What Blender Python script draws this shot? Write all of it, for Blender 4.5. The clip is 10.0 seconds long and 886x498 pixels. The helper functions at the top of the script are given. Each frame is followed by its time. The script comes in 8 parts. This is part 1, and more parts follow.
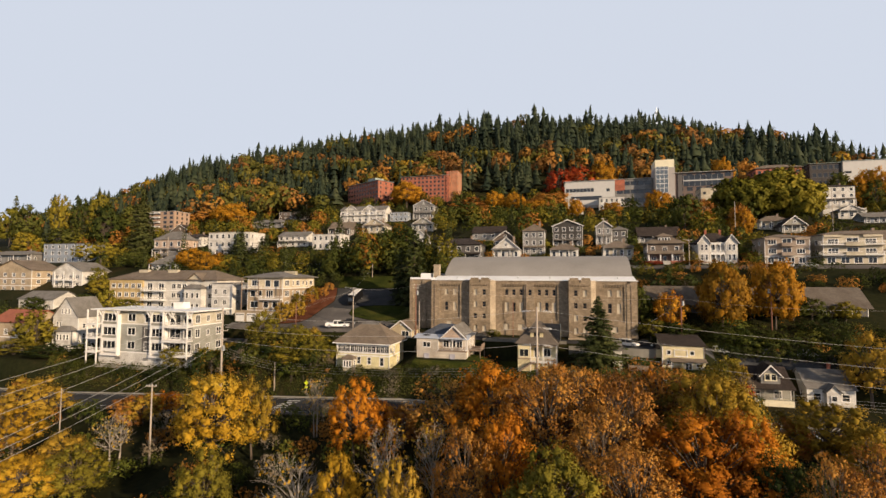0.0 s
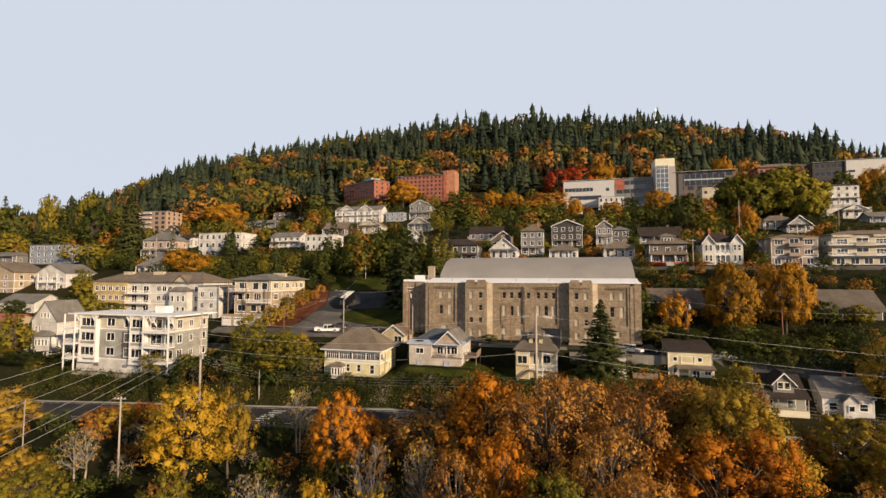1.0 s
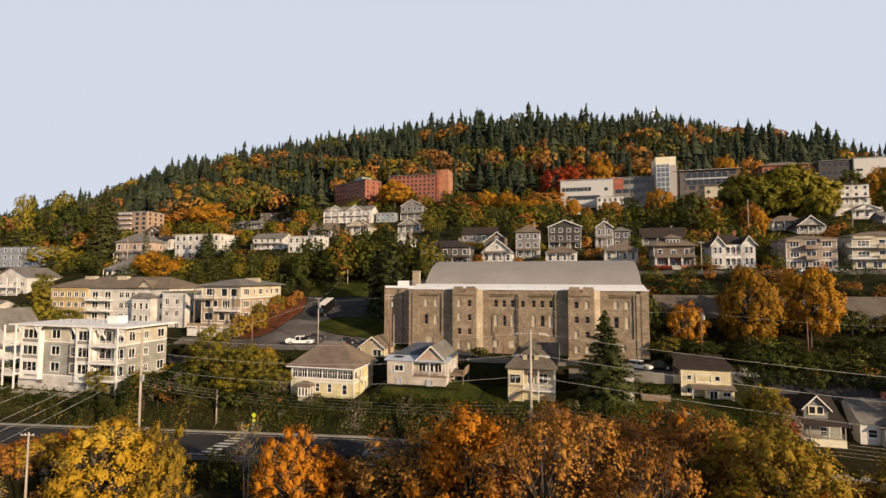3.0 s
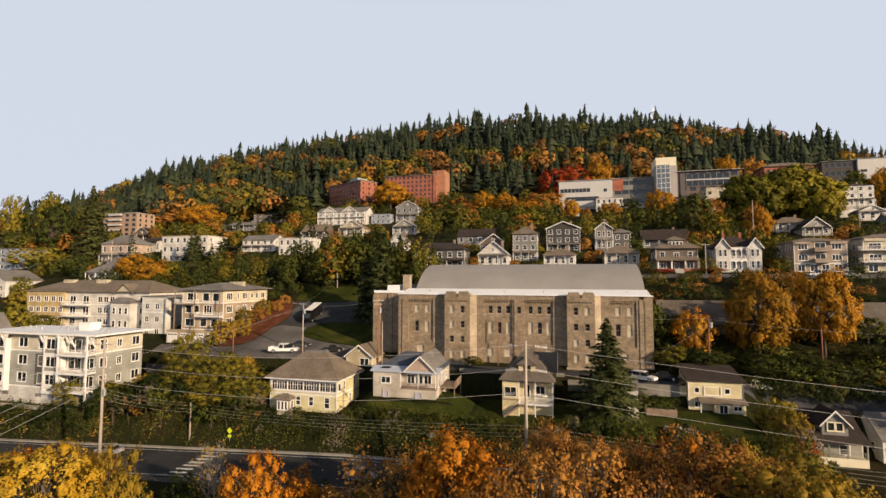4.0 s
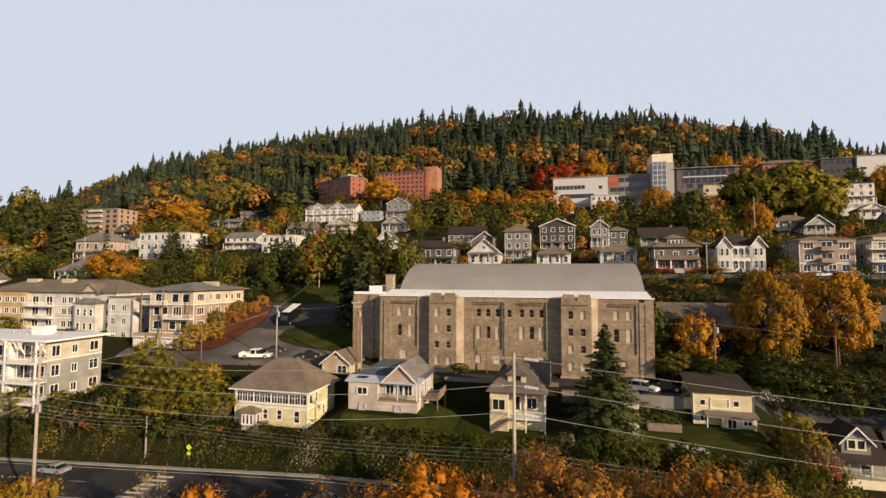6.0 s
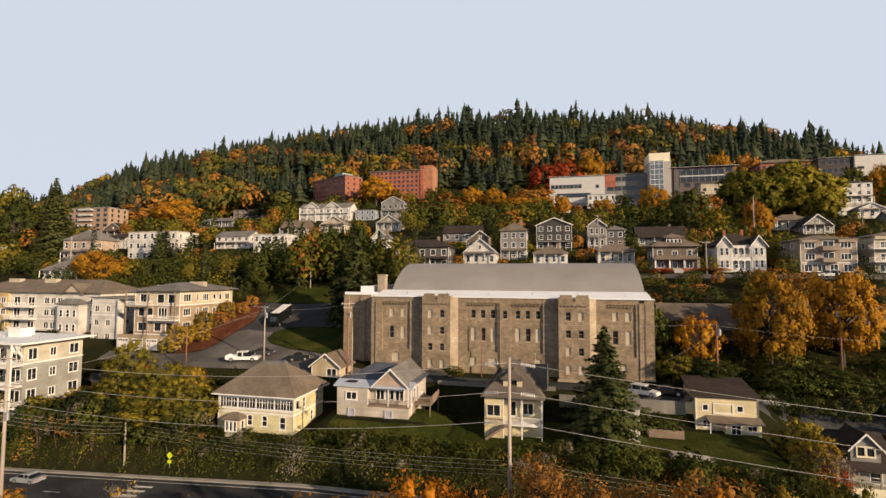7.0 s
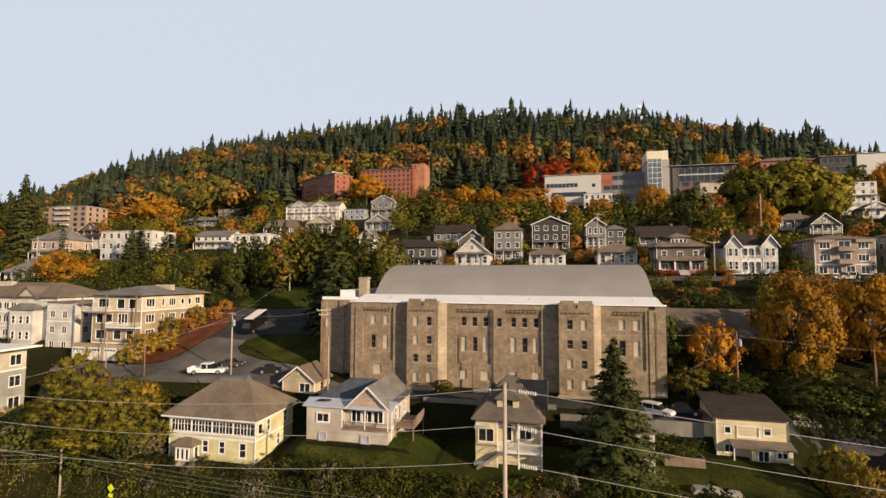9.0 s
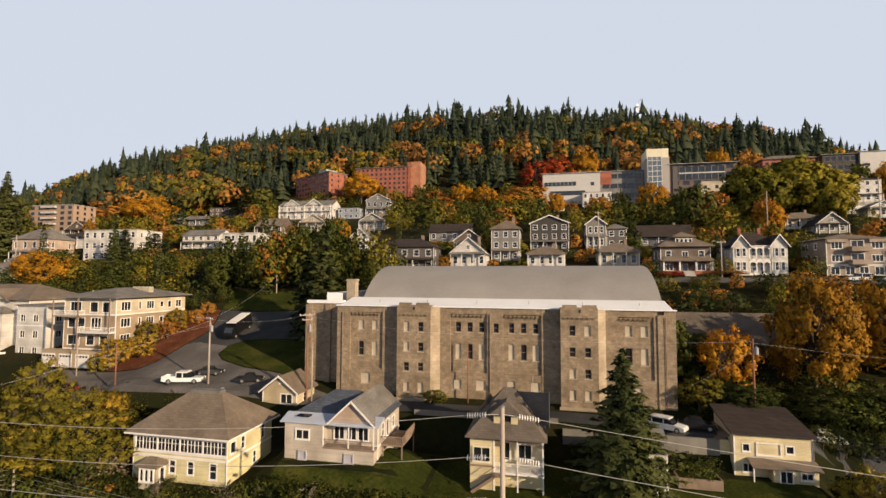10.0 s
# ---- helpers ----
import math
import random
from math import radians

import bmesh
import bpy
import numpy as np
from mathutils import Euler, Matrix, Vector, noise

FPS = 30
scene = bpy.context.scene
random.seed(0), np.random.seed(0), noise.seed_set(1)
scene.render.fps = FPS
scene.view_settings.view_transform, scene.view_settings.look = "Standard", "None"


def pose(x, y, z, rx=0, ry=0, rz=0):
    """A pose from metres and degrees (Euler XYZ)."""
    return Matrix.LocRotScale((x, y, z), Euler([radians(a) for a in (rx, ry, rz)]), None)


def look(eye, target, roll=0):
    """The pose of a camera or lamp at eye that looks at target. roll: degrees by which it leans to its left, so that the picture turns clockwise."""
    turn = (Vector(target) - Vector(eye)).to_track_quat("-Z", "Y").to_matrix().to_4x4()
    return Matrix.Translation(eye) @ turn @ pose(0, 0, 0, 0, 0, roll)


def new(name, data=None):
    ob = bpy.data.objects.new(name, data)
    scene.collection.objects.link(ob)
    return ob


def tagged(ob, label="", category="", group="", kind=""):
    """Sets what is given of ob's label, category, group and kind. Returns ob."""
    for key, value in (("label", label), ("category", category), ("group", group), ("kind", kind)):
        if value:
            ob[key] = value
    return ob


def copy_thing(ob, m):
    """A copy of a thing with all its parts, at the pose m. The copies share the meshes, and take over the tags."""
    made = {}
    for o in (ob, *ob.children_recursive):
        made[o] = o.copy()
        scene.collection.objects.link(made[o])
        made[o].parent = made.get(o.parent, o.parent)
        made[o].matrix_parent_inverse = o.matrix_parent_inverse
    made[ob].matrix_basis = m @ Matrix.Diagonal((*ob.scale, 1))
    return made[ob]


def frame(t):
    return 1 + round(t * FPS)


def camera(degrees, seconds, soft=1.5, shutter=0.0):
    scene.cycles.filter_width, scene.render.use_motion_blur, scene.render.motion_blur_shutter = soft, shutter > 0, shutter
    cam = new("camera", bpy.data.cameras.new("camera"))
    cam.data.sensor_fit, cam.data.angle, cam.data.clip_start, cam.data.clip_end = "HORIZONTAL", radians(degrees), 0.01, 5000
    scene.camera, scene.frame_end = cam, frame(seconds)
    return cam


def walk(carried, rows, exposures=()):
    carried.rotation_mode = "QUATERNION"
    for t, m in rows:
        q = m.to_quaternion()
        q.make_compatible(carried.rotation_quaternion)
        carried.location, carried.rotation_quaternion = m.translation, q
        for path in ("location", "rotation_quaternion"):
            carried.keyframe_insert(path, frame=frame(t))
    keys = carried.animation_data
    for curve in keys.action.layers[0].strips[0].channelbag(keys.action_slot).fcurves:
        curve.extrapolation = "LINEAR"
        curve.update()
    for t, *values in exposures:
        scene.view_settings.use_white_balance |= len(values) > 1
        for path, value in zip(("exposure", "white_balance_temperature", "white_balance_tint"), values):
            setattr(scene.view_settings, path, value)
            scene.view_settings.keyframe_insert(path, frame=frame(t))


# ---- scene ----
cam = camera(86.1, 10.0)
EXPOSE = 0.42
METRES, EYE, TILT, LEAN, TURN = 50.0, 28.5, 0.0, 0.0, 15.0
ROWS = [
    (0.0, 0.0, 0.0, 0.0, -0.01, 3.27, -0.23),
    (0.5, 0.0094, 0.0547, 0.0041, -0.11, 3.31, -0.19),
    (1.0, 0.0194, 0.1114, 0.0088, -0.21, 3.33, -0.15),
    (1.5, 0.0306, 0.1699, 0.0141, -0.32, 3.34, -0.12),
    (2.0, 0.0434, 0.2294, 0.0197, -0.41, 3.35, -0.08),
    (2.5, 0.0577, 0.2898, 0.0252, -0.51, 3.37, -0.09),
    (4.0, 0.105, 0.4702, 0.0431, -0.78, 3.68, -0.12),
    (4.5, 0.1181, 0.5189, 0.047, -0.88, 3.53, -0.11),
    (5.0, 0.1292, 0.5605, 0.0515, -1.06, 3.76, -0.17),
    (5.5, 0.1383, 0.5922, 0.053, -1.24, 3.51, -0.19),
    (7.0, 0.1577, 0.6807, 0.0544, -1.9, 3.42, -0.23),
    (7.5, 0.1642, 0.7198, 0.0558, -2.08, 3.45, -0.23),
    (8.0, 0.1712, 0.7635, 0.058, -2.27, 3.49, -0.23),
    (8.5, 0.1782, 0.8117, 0.0608, -2.46, 3.49, -0.23),
    (9.0, 0.1866, 0.8634, 0.0634, -2.64, 3.51, -0.22),
    (9.5, 0.1963, 0.9178, 0.0674, -2.8, 3.49, -0.21),
    (10.0, 0.2055, 0.9747, 0.0723, -2.98, 3.45, -0.21),
]
walk(cam, [(t, pose(0, 0, EYE, TILT, LEAN, TURN) @ pose(METRES * x, METRES * y, METRES * z, 90 + pitch, roll, yaw)) for t, x, y, z, yaw, pitch, roll in ROWS],
     exposures=[(0.0, EXPOSE), (10.0, EXPOSE)])

# ---- world and sun ----
SUN_AZ, SUN_EL = radians(60), radians(17)  # to the right of the facades' outward normal
to_sun = Vector((math.sin(SUN_AZ) * math.cos(SUN_EL), -math.cos(SUN_AZ) * math.cos(SUN_EL), math.sin(SUN_EL)))
world = bpy.data.worlds.new("sky")
scene.world = world
world.use_nodes = True
wn = world.node_tree.nodes
sky = wn.new("ShaderNodeTexSky")
sky.sky_type, sky.sun_disc = "NISHITA", False
sky.sun_elevation, sky.sun_rotation = SUN_EL, math.atan2(to_sun.x, to_sun.y)
sky.air_density, sky.dust_density, sky.ozone_density = 1.0, 1.6, 1.4
wn["Background"].inputs["Strength"].default_value = 0.10
# thin autumn haze that whitens the sky towards the horizon, all round
way, up = wn.new("ShaderNodeTexCoord"), wn.new("ShaderNodeSeparateXYZ")
rise, veil = wn.new("ShaderNodeMapRange"), wn.new("ShaderNodeMix")
rise.interpolation_type = "SMOOTHSTEP"
rise.inputs["From Min"].default_value, rise.inputs["From Max"].default_value = 0.50, 0.76
rise.inputs["To Min"].default_value, rise.inputs["To Max"].default_value = 0.9, 0.0
veil.data_type = "RGBA"
veil.inputs["B"].default_value = (5.34, 5.75, 6.58, 1.0)
world.node_tree.links.new(way.outputs["Generated"], up.inputs[0])
world.node_tree.links.new(up.outputs["Z"], rise.inputs["Value"])
world.node_tree.links.new(rise.outputs["Result"], veil.inputs["Factor"])
deep = wn.new("ShaderNodeMix")  # clear air overhead is deeper than at the skyline
deep.data_type, deep.blend_type = "RGBA", "MULTIPLY"
deep.inputs["Factor"].default_value, deep.inputs["B"].default_value = 1.0, (0.16, 0.16, 0.17, 1.0)
world.node_tree.links.new(sky.outputs["Color"], deep.inputs["A"])
world.node_tree.links.new(deep.outputs["Result"], veil.inputs["A"])
world.node_tree.links.new(veil.outputs["Result"], wn["Background"].inputs["Color"])
sun = new("sun", bpy.data.lights.new("sun", "SUN"))
sun.data.energy, sun.data.angle, sun.data.color = 5.0, radians(0.6), (1.0, 0.76, 0.50)
sun.matrix_world = look(to_sun * 300, (0, 0, 0))

# ---- materials ----
MATS = {}


def tree_of(m):
    return m.node_tree.nodes, m.node_tree.links


def rgb(c):
    return (*c, 1.0)


def surface(name, base, rough=0.7, vary=0.25, scale=0.6, fine=9.0, bump=0.15, metal=0.0, spec=0.35, streak=False):
    """A plain painted or weathered surface: broad stains, fine grain and relief."""
    if name in MATS:
        return MATS[name]
    m = bpy.data.materials.new(name)
    m.use_nodes = True
    n, l = tree_of(m)
    b = n["Principled BSDF"]
    b.inputs["Roughness"].default_value, b.inputs["Metallic"].default_value = rough, metal
    b.inputs["Specular IOR Level"].default_value = spec
    co = n.new("ShaderNodeTexCoord")
    mp = n.new("ShaderNodeMapping")
    mp.inputs["Scale"].default_value = (1, 1, 0.25) if streak else (1, 1, 1)
    l.new(co.outputs["Object"], mp.inputs["Vector"])
    big, small = n.new("ShaderNodeTexNoise"), n.new("ShaderNodeTexNoise")
    big.inputs["Scale"].default_value, small.inputs["Scale"].default_value = scale, fine
    big.inputs["Detail"].default_value, small.inputs["Detail"].default_value = 5, 3
    l.new(mp.outputs["Vector"], big.inputs["Vector"])
    l.new(co.outputs["Object"], small.inputs["Vector"])
    add = n.new("ShaderNodeMath")
    add.operation = "MULTIPLY_ADD"
    add.inputs[1].default_value = 0.4
    l.new(small.outputs["Fac"], add.inputs[0])
    l.new(big.outputs["Fac"], add.inputs[2])
    ramp = n.new("ShaderNodeValToRGB")
    ramp.color_ramp.elements[0].position, ramp.color_ramp.elements[1].position = 0.45, 0.95
    ramp.color_ramp.elements[0].color = rgb([c * (1 - vary) for c in base])
    ramp.color_ramp.elements[1].color = rgb([min(0.9, c * (1 + vary * 0.6)) for c in base])
    l.new(add.outputs[0], ramp.inputs["Fac"])
    l.new(ramp.outputs["Color"], b.inputs["Base Color"])
    bp = n.new("ShaderNodeBump")
    bp.inputs["Strength"].default_value, bp.inputs["Distance"].default_value = bump, 0.05
    l.new(small.outputs["Fac"], bp.inputs["Height"])
    l.new(bp.outputs["Normal"], b.inputs["Normal"])
    MATS[name] = m
    return m


def coursed(name, base, joint, bw, bh, mortar, vary=0.3, rough=0.85, bump=0.6, turn=False, second=None, pits=0.0):
    """Courses of stone, brick, shingle or siding as relief and tone, at their real size."""
    if name in MATS:
        return MATS[name]
    m = surface(name, base, rough, vary)
    n, l = tree_of(m)
    b = n["Principled BSDF"]
    co = n.new("ShaderNodeTexCoord")
    sep, com = n.new("ShaderNodeSeparateXYZ"), n.new("ShaderNodeCombineXYZ")
    l.new(co.outputs["Object"], sep.inputs[0])
    s = n.new("ShaderNodeMath")
    s.operation = "ADD"
    l.new(sep.outputs["X"], s.inputs[0])
    l.new(sep.outputs["Y"], s.inputs[1])
    l.new(s.outputs[0], com.inputs["X"])
    l.new(sep.outputs["Z"], com.inputs["Y"])
    br = n.new("ShaderNodeTexBrick")
    br.inputs["Scale"].default_value = 1.0
    br.inputs["Brick Width"].default_value, br.inputs["Row Height"].default_value = bw, bh
    br.inputs["Mortar Size"].default_value, br.inputs["Mortar Smooth"].default_value = mortar, 0.3
    br.inputs["Color1"].default_value = rgb([c * (1 - vary) for c in base])
    br.inputs["Color2"].default_value = rgb(second or [min(0.9, c * (1 + vary)) for c in base])
    br.inputs["Mortar"].default_value = rgb(joint)
    l.new(com.outputs[0], br.inputs["Vector"])
    mix = n.new("ShaderNodeMix")
    mix.data_type, mix.blend_type = "RGBA", "MULTIPLY"
    mix.inputs["Factor"].default_value = 1.0
    st = n.new("ShaderNodeTexNoise")
    st.inputs["Scale"].default_value, st.inputs["Detail"].default_value = 0.35, 6
    l.new(co.outputs["Object"], st.inputs["Vector"])
    rp = n.new("ShaderNodeValToRGB")
    rp.color_ramp.elements[0].position, rp.color_ramp.elements[1].position = 0.3, 0.7
    rp.color_ramp.elements[0].color, rp.color_ramp.elements[1].color = (0.62, 0.6, 0.58, 1), (1, 1, 1, 1)
    l.new(st.outputs["Fac"], rp.inputs["Fac"])
    l.new(br.outputs["Color"], mix.inputs["A"])
    l.new(rp.outputs["Color"], mix.inputs["B"])
    top = mix.outputs["Result"]
    if pits > 0:  # dark pitted and weathered patches
        wn2, wr, wm = n.new("ShaderNodeTexNoise"), n.new("ShaderNodeValToRGB"), n.new("ShaderNodeMix")
        wn2.inputs["Scale"].default_value, wn2.inputs["Detail"].default_value, wn2.inputs["Roughness"].default_value = 1.1, 8, 0.72
        wr.color_ramp.elements[0].position, wr.color_ramp.elements[1].position = 0.36, 0.58
        wr.color_ramp.elements[0].color, wr.color_ramp.elements[1].color = (1 - pits, 1 - pits, 1 - pits, 1), (1.0, 1.0, 1.0, 1)
        wm.data_type, wm.blend_type = "RGBA", "MULTIPLY"
        wm.inputs["Factor"].default_value = 1.0
        l.new(co.outputs["Object"], wn2.inputs["Vector"])
        l.new(wn2.outputs["Fac"], wr.inputs["Fac"])
        l.new(top, wm.inputs["A"])
        l.new(wr.outputs["Color"], wm.inputs["B"])
        top = wm.outputs["Result"]
    l.new(top, b.inputs["Base Color"])
    bp = n.new("ShaderNodeBump")
    bp.inputs["Strength"].default_value, bp.inputs["Distance"].default_value = bump, 0.06
    bp.invert = True
    l.new(br.outputs["Fac"], bp.inputs["Height"])
    l.new(bp.outputs["Normal"], b.inputs["Normal"])
    return m


def foliage(name, colours, through_light=0.22, patch=0.22, wild=0.9):
    """Leaves: a tone for each leaf, broad patches over the crown, and a shift from plant to plant."""
    if name in MATS:
        return MATS[name]
    m = bpy.data.materials.new(name)
    m.use_nodes = True
    n, l = tree_of(m)
    b = n["Principled BSDF"]
    b.inputs["Roughness"].default_value, b.inputs["Specular IOR Level"].default_value = 0.6, 0.06
    geo, info, co = n.new("ShaderNodeNewGeometry"), n.new("ShaderNodeObjectInfo"), n.new("ShaderNodeTexCoord")
    no = n.new("ShaderNodeTexNoise")
    no.inputs["Scale"].default_value, no.inputs["Detail"].default_value = patch, 3
    l.new(geo.outputs["Position"], no.inputs["Vector"])
    a = n.new("ShaderNodeMath")
    a.operation = "MULTIPLY_ADD"
    a.inputs[1].default_value = 0.15
    l.new(geo.outputs["Random Per Island"], a.inputs[0])
    c = n.new("ShaderNodeMath")
    c.operation = "MULTIPLY_ADD"
    c.inputs[1].default_value, c.inputs[2].default_value = wild, 0.335 - wild / 2
    l.new(no.outputs["Fac"], c.inputs[0])
    l.new(c.outputs[0], a.inputs[2])
    d = n.new("ShaderNodeMath")
    d.operation = "MULTIPLY_ADD"
    d.inputs[1].default_value = 0.38
    l.new(info.outputs["Random"], d.inputs[0])
    l.new(a.outputs[0], d.inputs[2])
    rp = n.new("ShaderNodeValToRGB")
    els = rp.color_ramp.elements
    while len(els) < len(colours):
        els.new(0.5)
    for i, col in enumerate(colours):
        els[i].position, els[i].color = 0.15 + 0.75 * i / (len(colours) - 1), rgb(col)
    l.new(d.outputs[0], rp.inputs["Fac"])
    l.new(rp.outputs["Color"], b.inputs["Base Color"])
    tr, mx = n.new("ShaderNodeBsdfTranslucent"), n.new("ShaderNodeMixShader")
    mx.inputs["Fac"].default_value = through_light
    l.new(rp.outputs["Color"], tr.inputs["Color"])
    l.new(b.outputs[0], mx.inputs[1])
    l.new(tr.outputs[0], mx.inputs[2])
    l.new(mx.outputs[0], n["Material Output"].inputs["Surface"])
    MATS[name] = m
    return m


def ground_material(name, colours, scale, fine, rough=0.95, bump=0.5):
    m = bpy.data.materials.new(name)
    m.use_nodes = True
    n, l = tree_of(m)
    b = n["Principled BSDF"]
    b.inputs["Roughness"].default_value, b.inputs["Specular IOR Level"].default_value = rough, 0.06
    geo = n.new("ShaderNodeNewGeometry")
    big, small = n.new("ShaderNodeTexNoise"), n.new("ShaderNodeTexNoise")
    big.inputs["Scale"].default_value, big.inputs["Detail"].default_value = scale, 6
    small.inputs["Scale"].default_value, small.inputs["Detail"].default_value = fine, 5
    for q in (big, small):
        l.new(geo.outputs["Position"], q.inputs["Vector"])
    a = n.new("ShaderNodeMath")
    a.operation = "MULTIPLY_ADD"
    a.inputs[1].default_value = 0.6
    l.new(small.outputs["Fac"], a.inputs[0])
    l.new(big.outputs["Fac"], a.inputs[2])
    rp = n.new("ShaderNodeValToRGB")
    els = rp.color_ramp.elements
    while len(els) < len(colours):
        els.new(0.5)
    for i, col in enumerate(colours):
        els[i].position, els[i].color = 0.5 + 0.6 * i / (len(colours) - 1), rgb(col)
    l.new(a.outputs[0], rp.inputs["Fac"])
    l.new(rp.outputs["Color"], b.inputs["Base Color"])
    bp = n.new("ShaderNodeBump")
    bp.inputs["Strength"].default_value, bp.inputs["Distance"].default_value = bump, 0.2
    l.new(small.outputs["Fac"], bp.inputs["Height"])
    l.new(bp.outputs["Normal"], b.inputs["Normal"])
    return m


def glass(name, tint, rough=0.06):
    m = surface(name, tint, rough, 0.5, 0.15, 0.5, 0.02, 0.0, 0.6)
    return m


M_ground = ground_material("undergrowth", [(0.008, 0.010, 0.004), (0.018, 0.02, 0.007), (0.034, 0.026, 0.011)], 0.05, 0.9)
M_lawn = ground_material("lawn", [(0.014, 0.020, 0.004), (0.031, 0.040, 0.007), (0.062, 0.061, 0.013)], 0.18, 2.5)
M_bark_bed = ground_material("bark_mulch", [(0.06, 0.022, 0.012), (0.12, 0.045, 0.025), (0.17, 0.075, 0.045)], 0.3, 3.0)
M_asphalt = ground_material("asphalt", [(0.032, 0.033, 0.037), (0.05, 0.051, 0.055), (0.08, 0.08, 0.083)], 0.12, 5.0, 0.85, 0.1)
M_lane = ground_material("worn_street", [(0.075, 0.070, 0.070), (0.115, 0.107, 0.105), (0.165, 0.153, 0.147)], 0.15, 4.0, 0.9, 0.1)
M_concrete = surface("concrete", (0.36, 0.34, 0.31), 0.9, 0.3, 0.4, 6)
M_oldconcrete = surface("weathered_concrete", (0.19, 0.18, 0.16), 0.9, 0.35, 0.5, 5, streak=True)
M_paintline = surface("road_paint", (0.7, 0.7, 0.68), 0.7, 0.3, 1.5, 8)
M_stone = coursed("sandstone", (0.345, 0.268, 0.186), (0.285, 0.225, 0.158), 0.62, 0.36, 0.022, 0.17, pits=0.3)
M_stone_trim = coursed("sandstone_trim", (0.40, 0.33, 0.245), (0.30, 0.25, 0.19), 1.2, 0.5, 0.02, 0.12)
M_vault = surface("vault_roof", (0.27, 0.255, 0.245), 0.75, 0.16, 0.12, 2.0, 0.1, streak=False)
M_membrane = surface("white_membrane", (0.78, 0.79, 0.82), 0.6, 0.08, 0.2, 2)
M_glass = glass("window_glass", (0.02, 0.024, 0.03))
M_blind = surface("boarded_window", (0.47, 0.41, 0.32), 0.7, 0.2)
M_white = surface("white_paint", (0.72, 0.70, 0.68), 0.55, 0.10, 0.7, 6)
M_cream = surface("cream_paint", (0.70, 0.64, 0.48), 0.6, 0.10)
M_tar = coursed("grey_shingles", (0.20, 0.19, 0.18), (0.15, 0.14, 0.135), 0.45, 0.22, 0.015, 0.1, 0.9, 0.3)
M_brownroof = coursed("brown_shingles", (0.20, 0.16, 0.125), (0.15, 0.12, 0.095), 0.45, 0.22, 0.015, 0.1, 0.9, 0.3)
M_darkroof = coursed("dark_shingles", (0.045, 0.033, 0.029), (0.03, 0.024, 0.022), 0.45, 0.22, 0.02, 0.25, 0.9, 0.4)
M_blueroof = coursed("slate_shingles", (0.09, 0.105, 0.14), (0.06, 0.07, 0.09), 0.45, 0.22, 0.02, 0.2, 0.85, 0.4)
M_metalroof = surface("pale_metal_roof", (0.42, 0.46, 0.55), 0.45, 0.15, 0.4, 3, 0.05)
M_brick = coursed("red_brick", (0.42, 0.13, 0.075), (0.30, 0.16, 0.12), 0.5, 0.2, 0.03, 0.2)
M_pole = surface("pole_timber", (0.40, 0.34, 0.29), 0.9, 0.35, 0.6, 10, 0.3, streak=True)
M_redpole = surface("red_pole_timber", (0.26, 0.12, 0.08), 0.9, 0.35, 0.6, 10, 0.3, streak=True)
M_steel = surface("galvanised_steel", (0.42, 0.43, 0.44), 0.45, 0.15, 1, 8, 0.05, 0.7)
M_wire = surface("wire", (0.42, 0.41, 0.40), 0.5, 0.1, 1, 8, 0.0, 0.2)
M_porcelain = surface("porcelain", (0.66, 0.66, 0.68), 0.25, 0.08)
M_trunk = surface("bark", (0.10, 0.078, 0.06), 0.95, 0.4, 1.2, 12, 0.6, streak=True)
M_palebark = surface("pale_bark", (0.34, 0.30, 0.26), 0.9, 0.35, 1.0, 10, 0.5, streak=True)
M_timber = surface("weathered_timber", (0.23, 0.17, 0.13), 0.85, 0.3, 1, 10, 0.3)
M_black = surface("black_rubber", (0.02, 0.02, 0.02), 0.7, 0.2)

M_darkframe = surface("dark_window_frame", (0.10, 0.09, 0.085), 0.5, 0.1)


def two_tone(name, low, high, split):
    """Siding painted in two colours, one above the other."""
    m = siding(name, low)
    n, l = tree_of(m)
    co, sep, gt, mx = n.new("ShaderNodeTexCoord"), n.new("ShaderNodeSeparateXYZ"), n.new("ShaderNodeMath"), n.new("ShaderNodeMix")
    gt.operation, gt.inputs[1].default_value = "GREATER_THAN", split
    mx.data_type = "RGBA"
    old = n["Principled BSDF"].inputs["Base Color"].links[0].from_socket
    hi = n.new("ShaderNodeMix")
    hi.data_type, hi.blend_type = "RGBA", "MULTIPLY"
    hi.inputs["Factor"].default_value = 1.0
    hi.inputs["B"].default_value = rgb([b / a for a, b in zip(low, high)])
    l.new(co.outputs["Object"], sep.inputs[0])
    l.new(sep.outputs["Z"], gt.inputs[0])
    l.new(gt.outputs[0], mx.inputs["Factor"])
    l.new(old, mx.inputs["A"])
    l.new(old, hi.inputs["A"])
    l.new(hi.outputs["Result"], mx.inputs["B"])
    l.new(mx.outputs["Result"], n["Principled BSDF"].inputs["Base Color"])
    return m


def siding(name, col, vary=0.08):
    return coursed(name, col, [c * 0.72 for c in col], 40.0, 0.16, 0.012, vary, 0.65, 0.35)


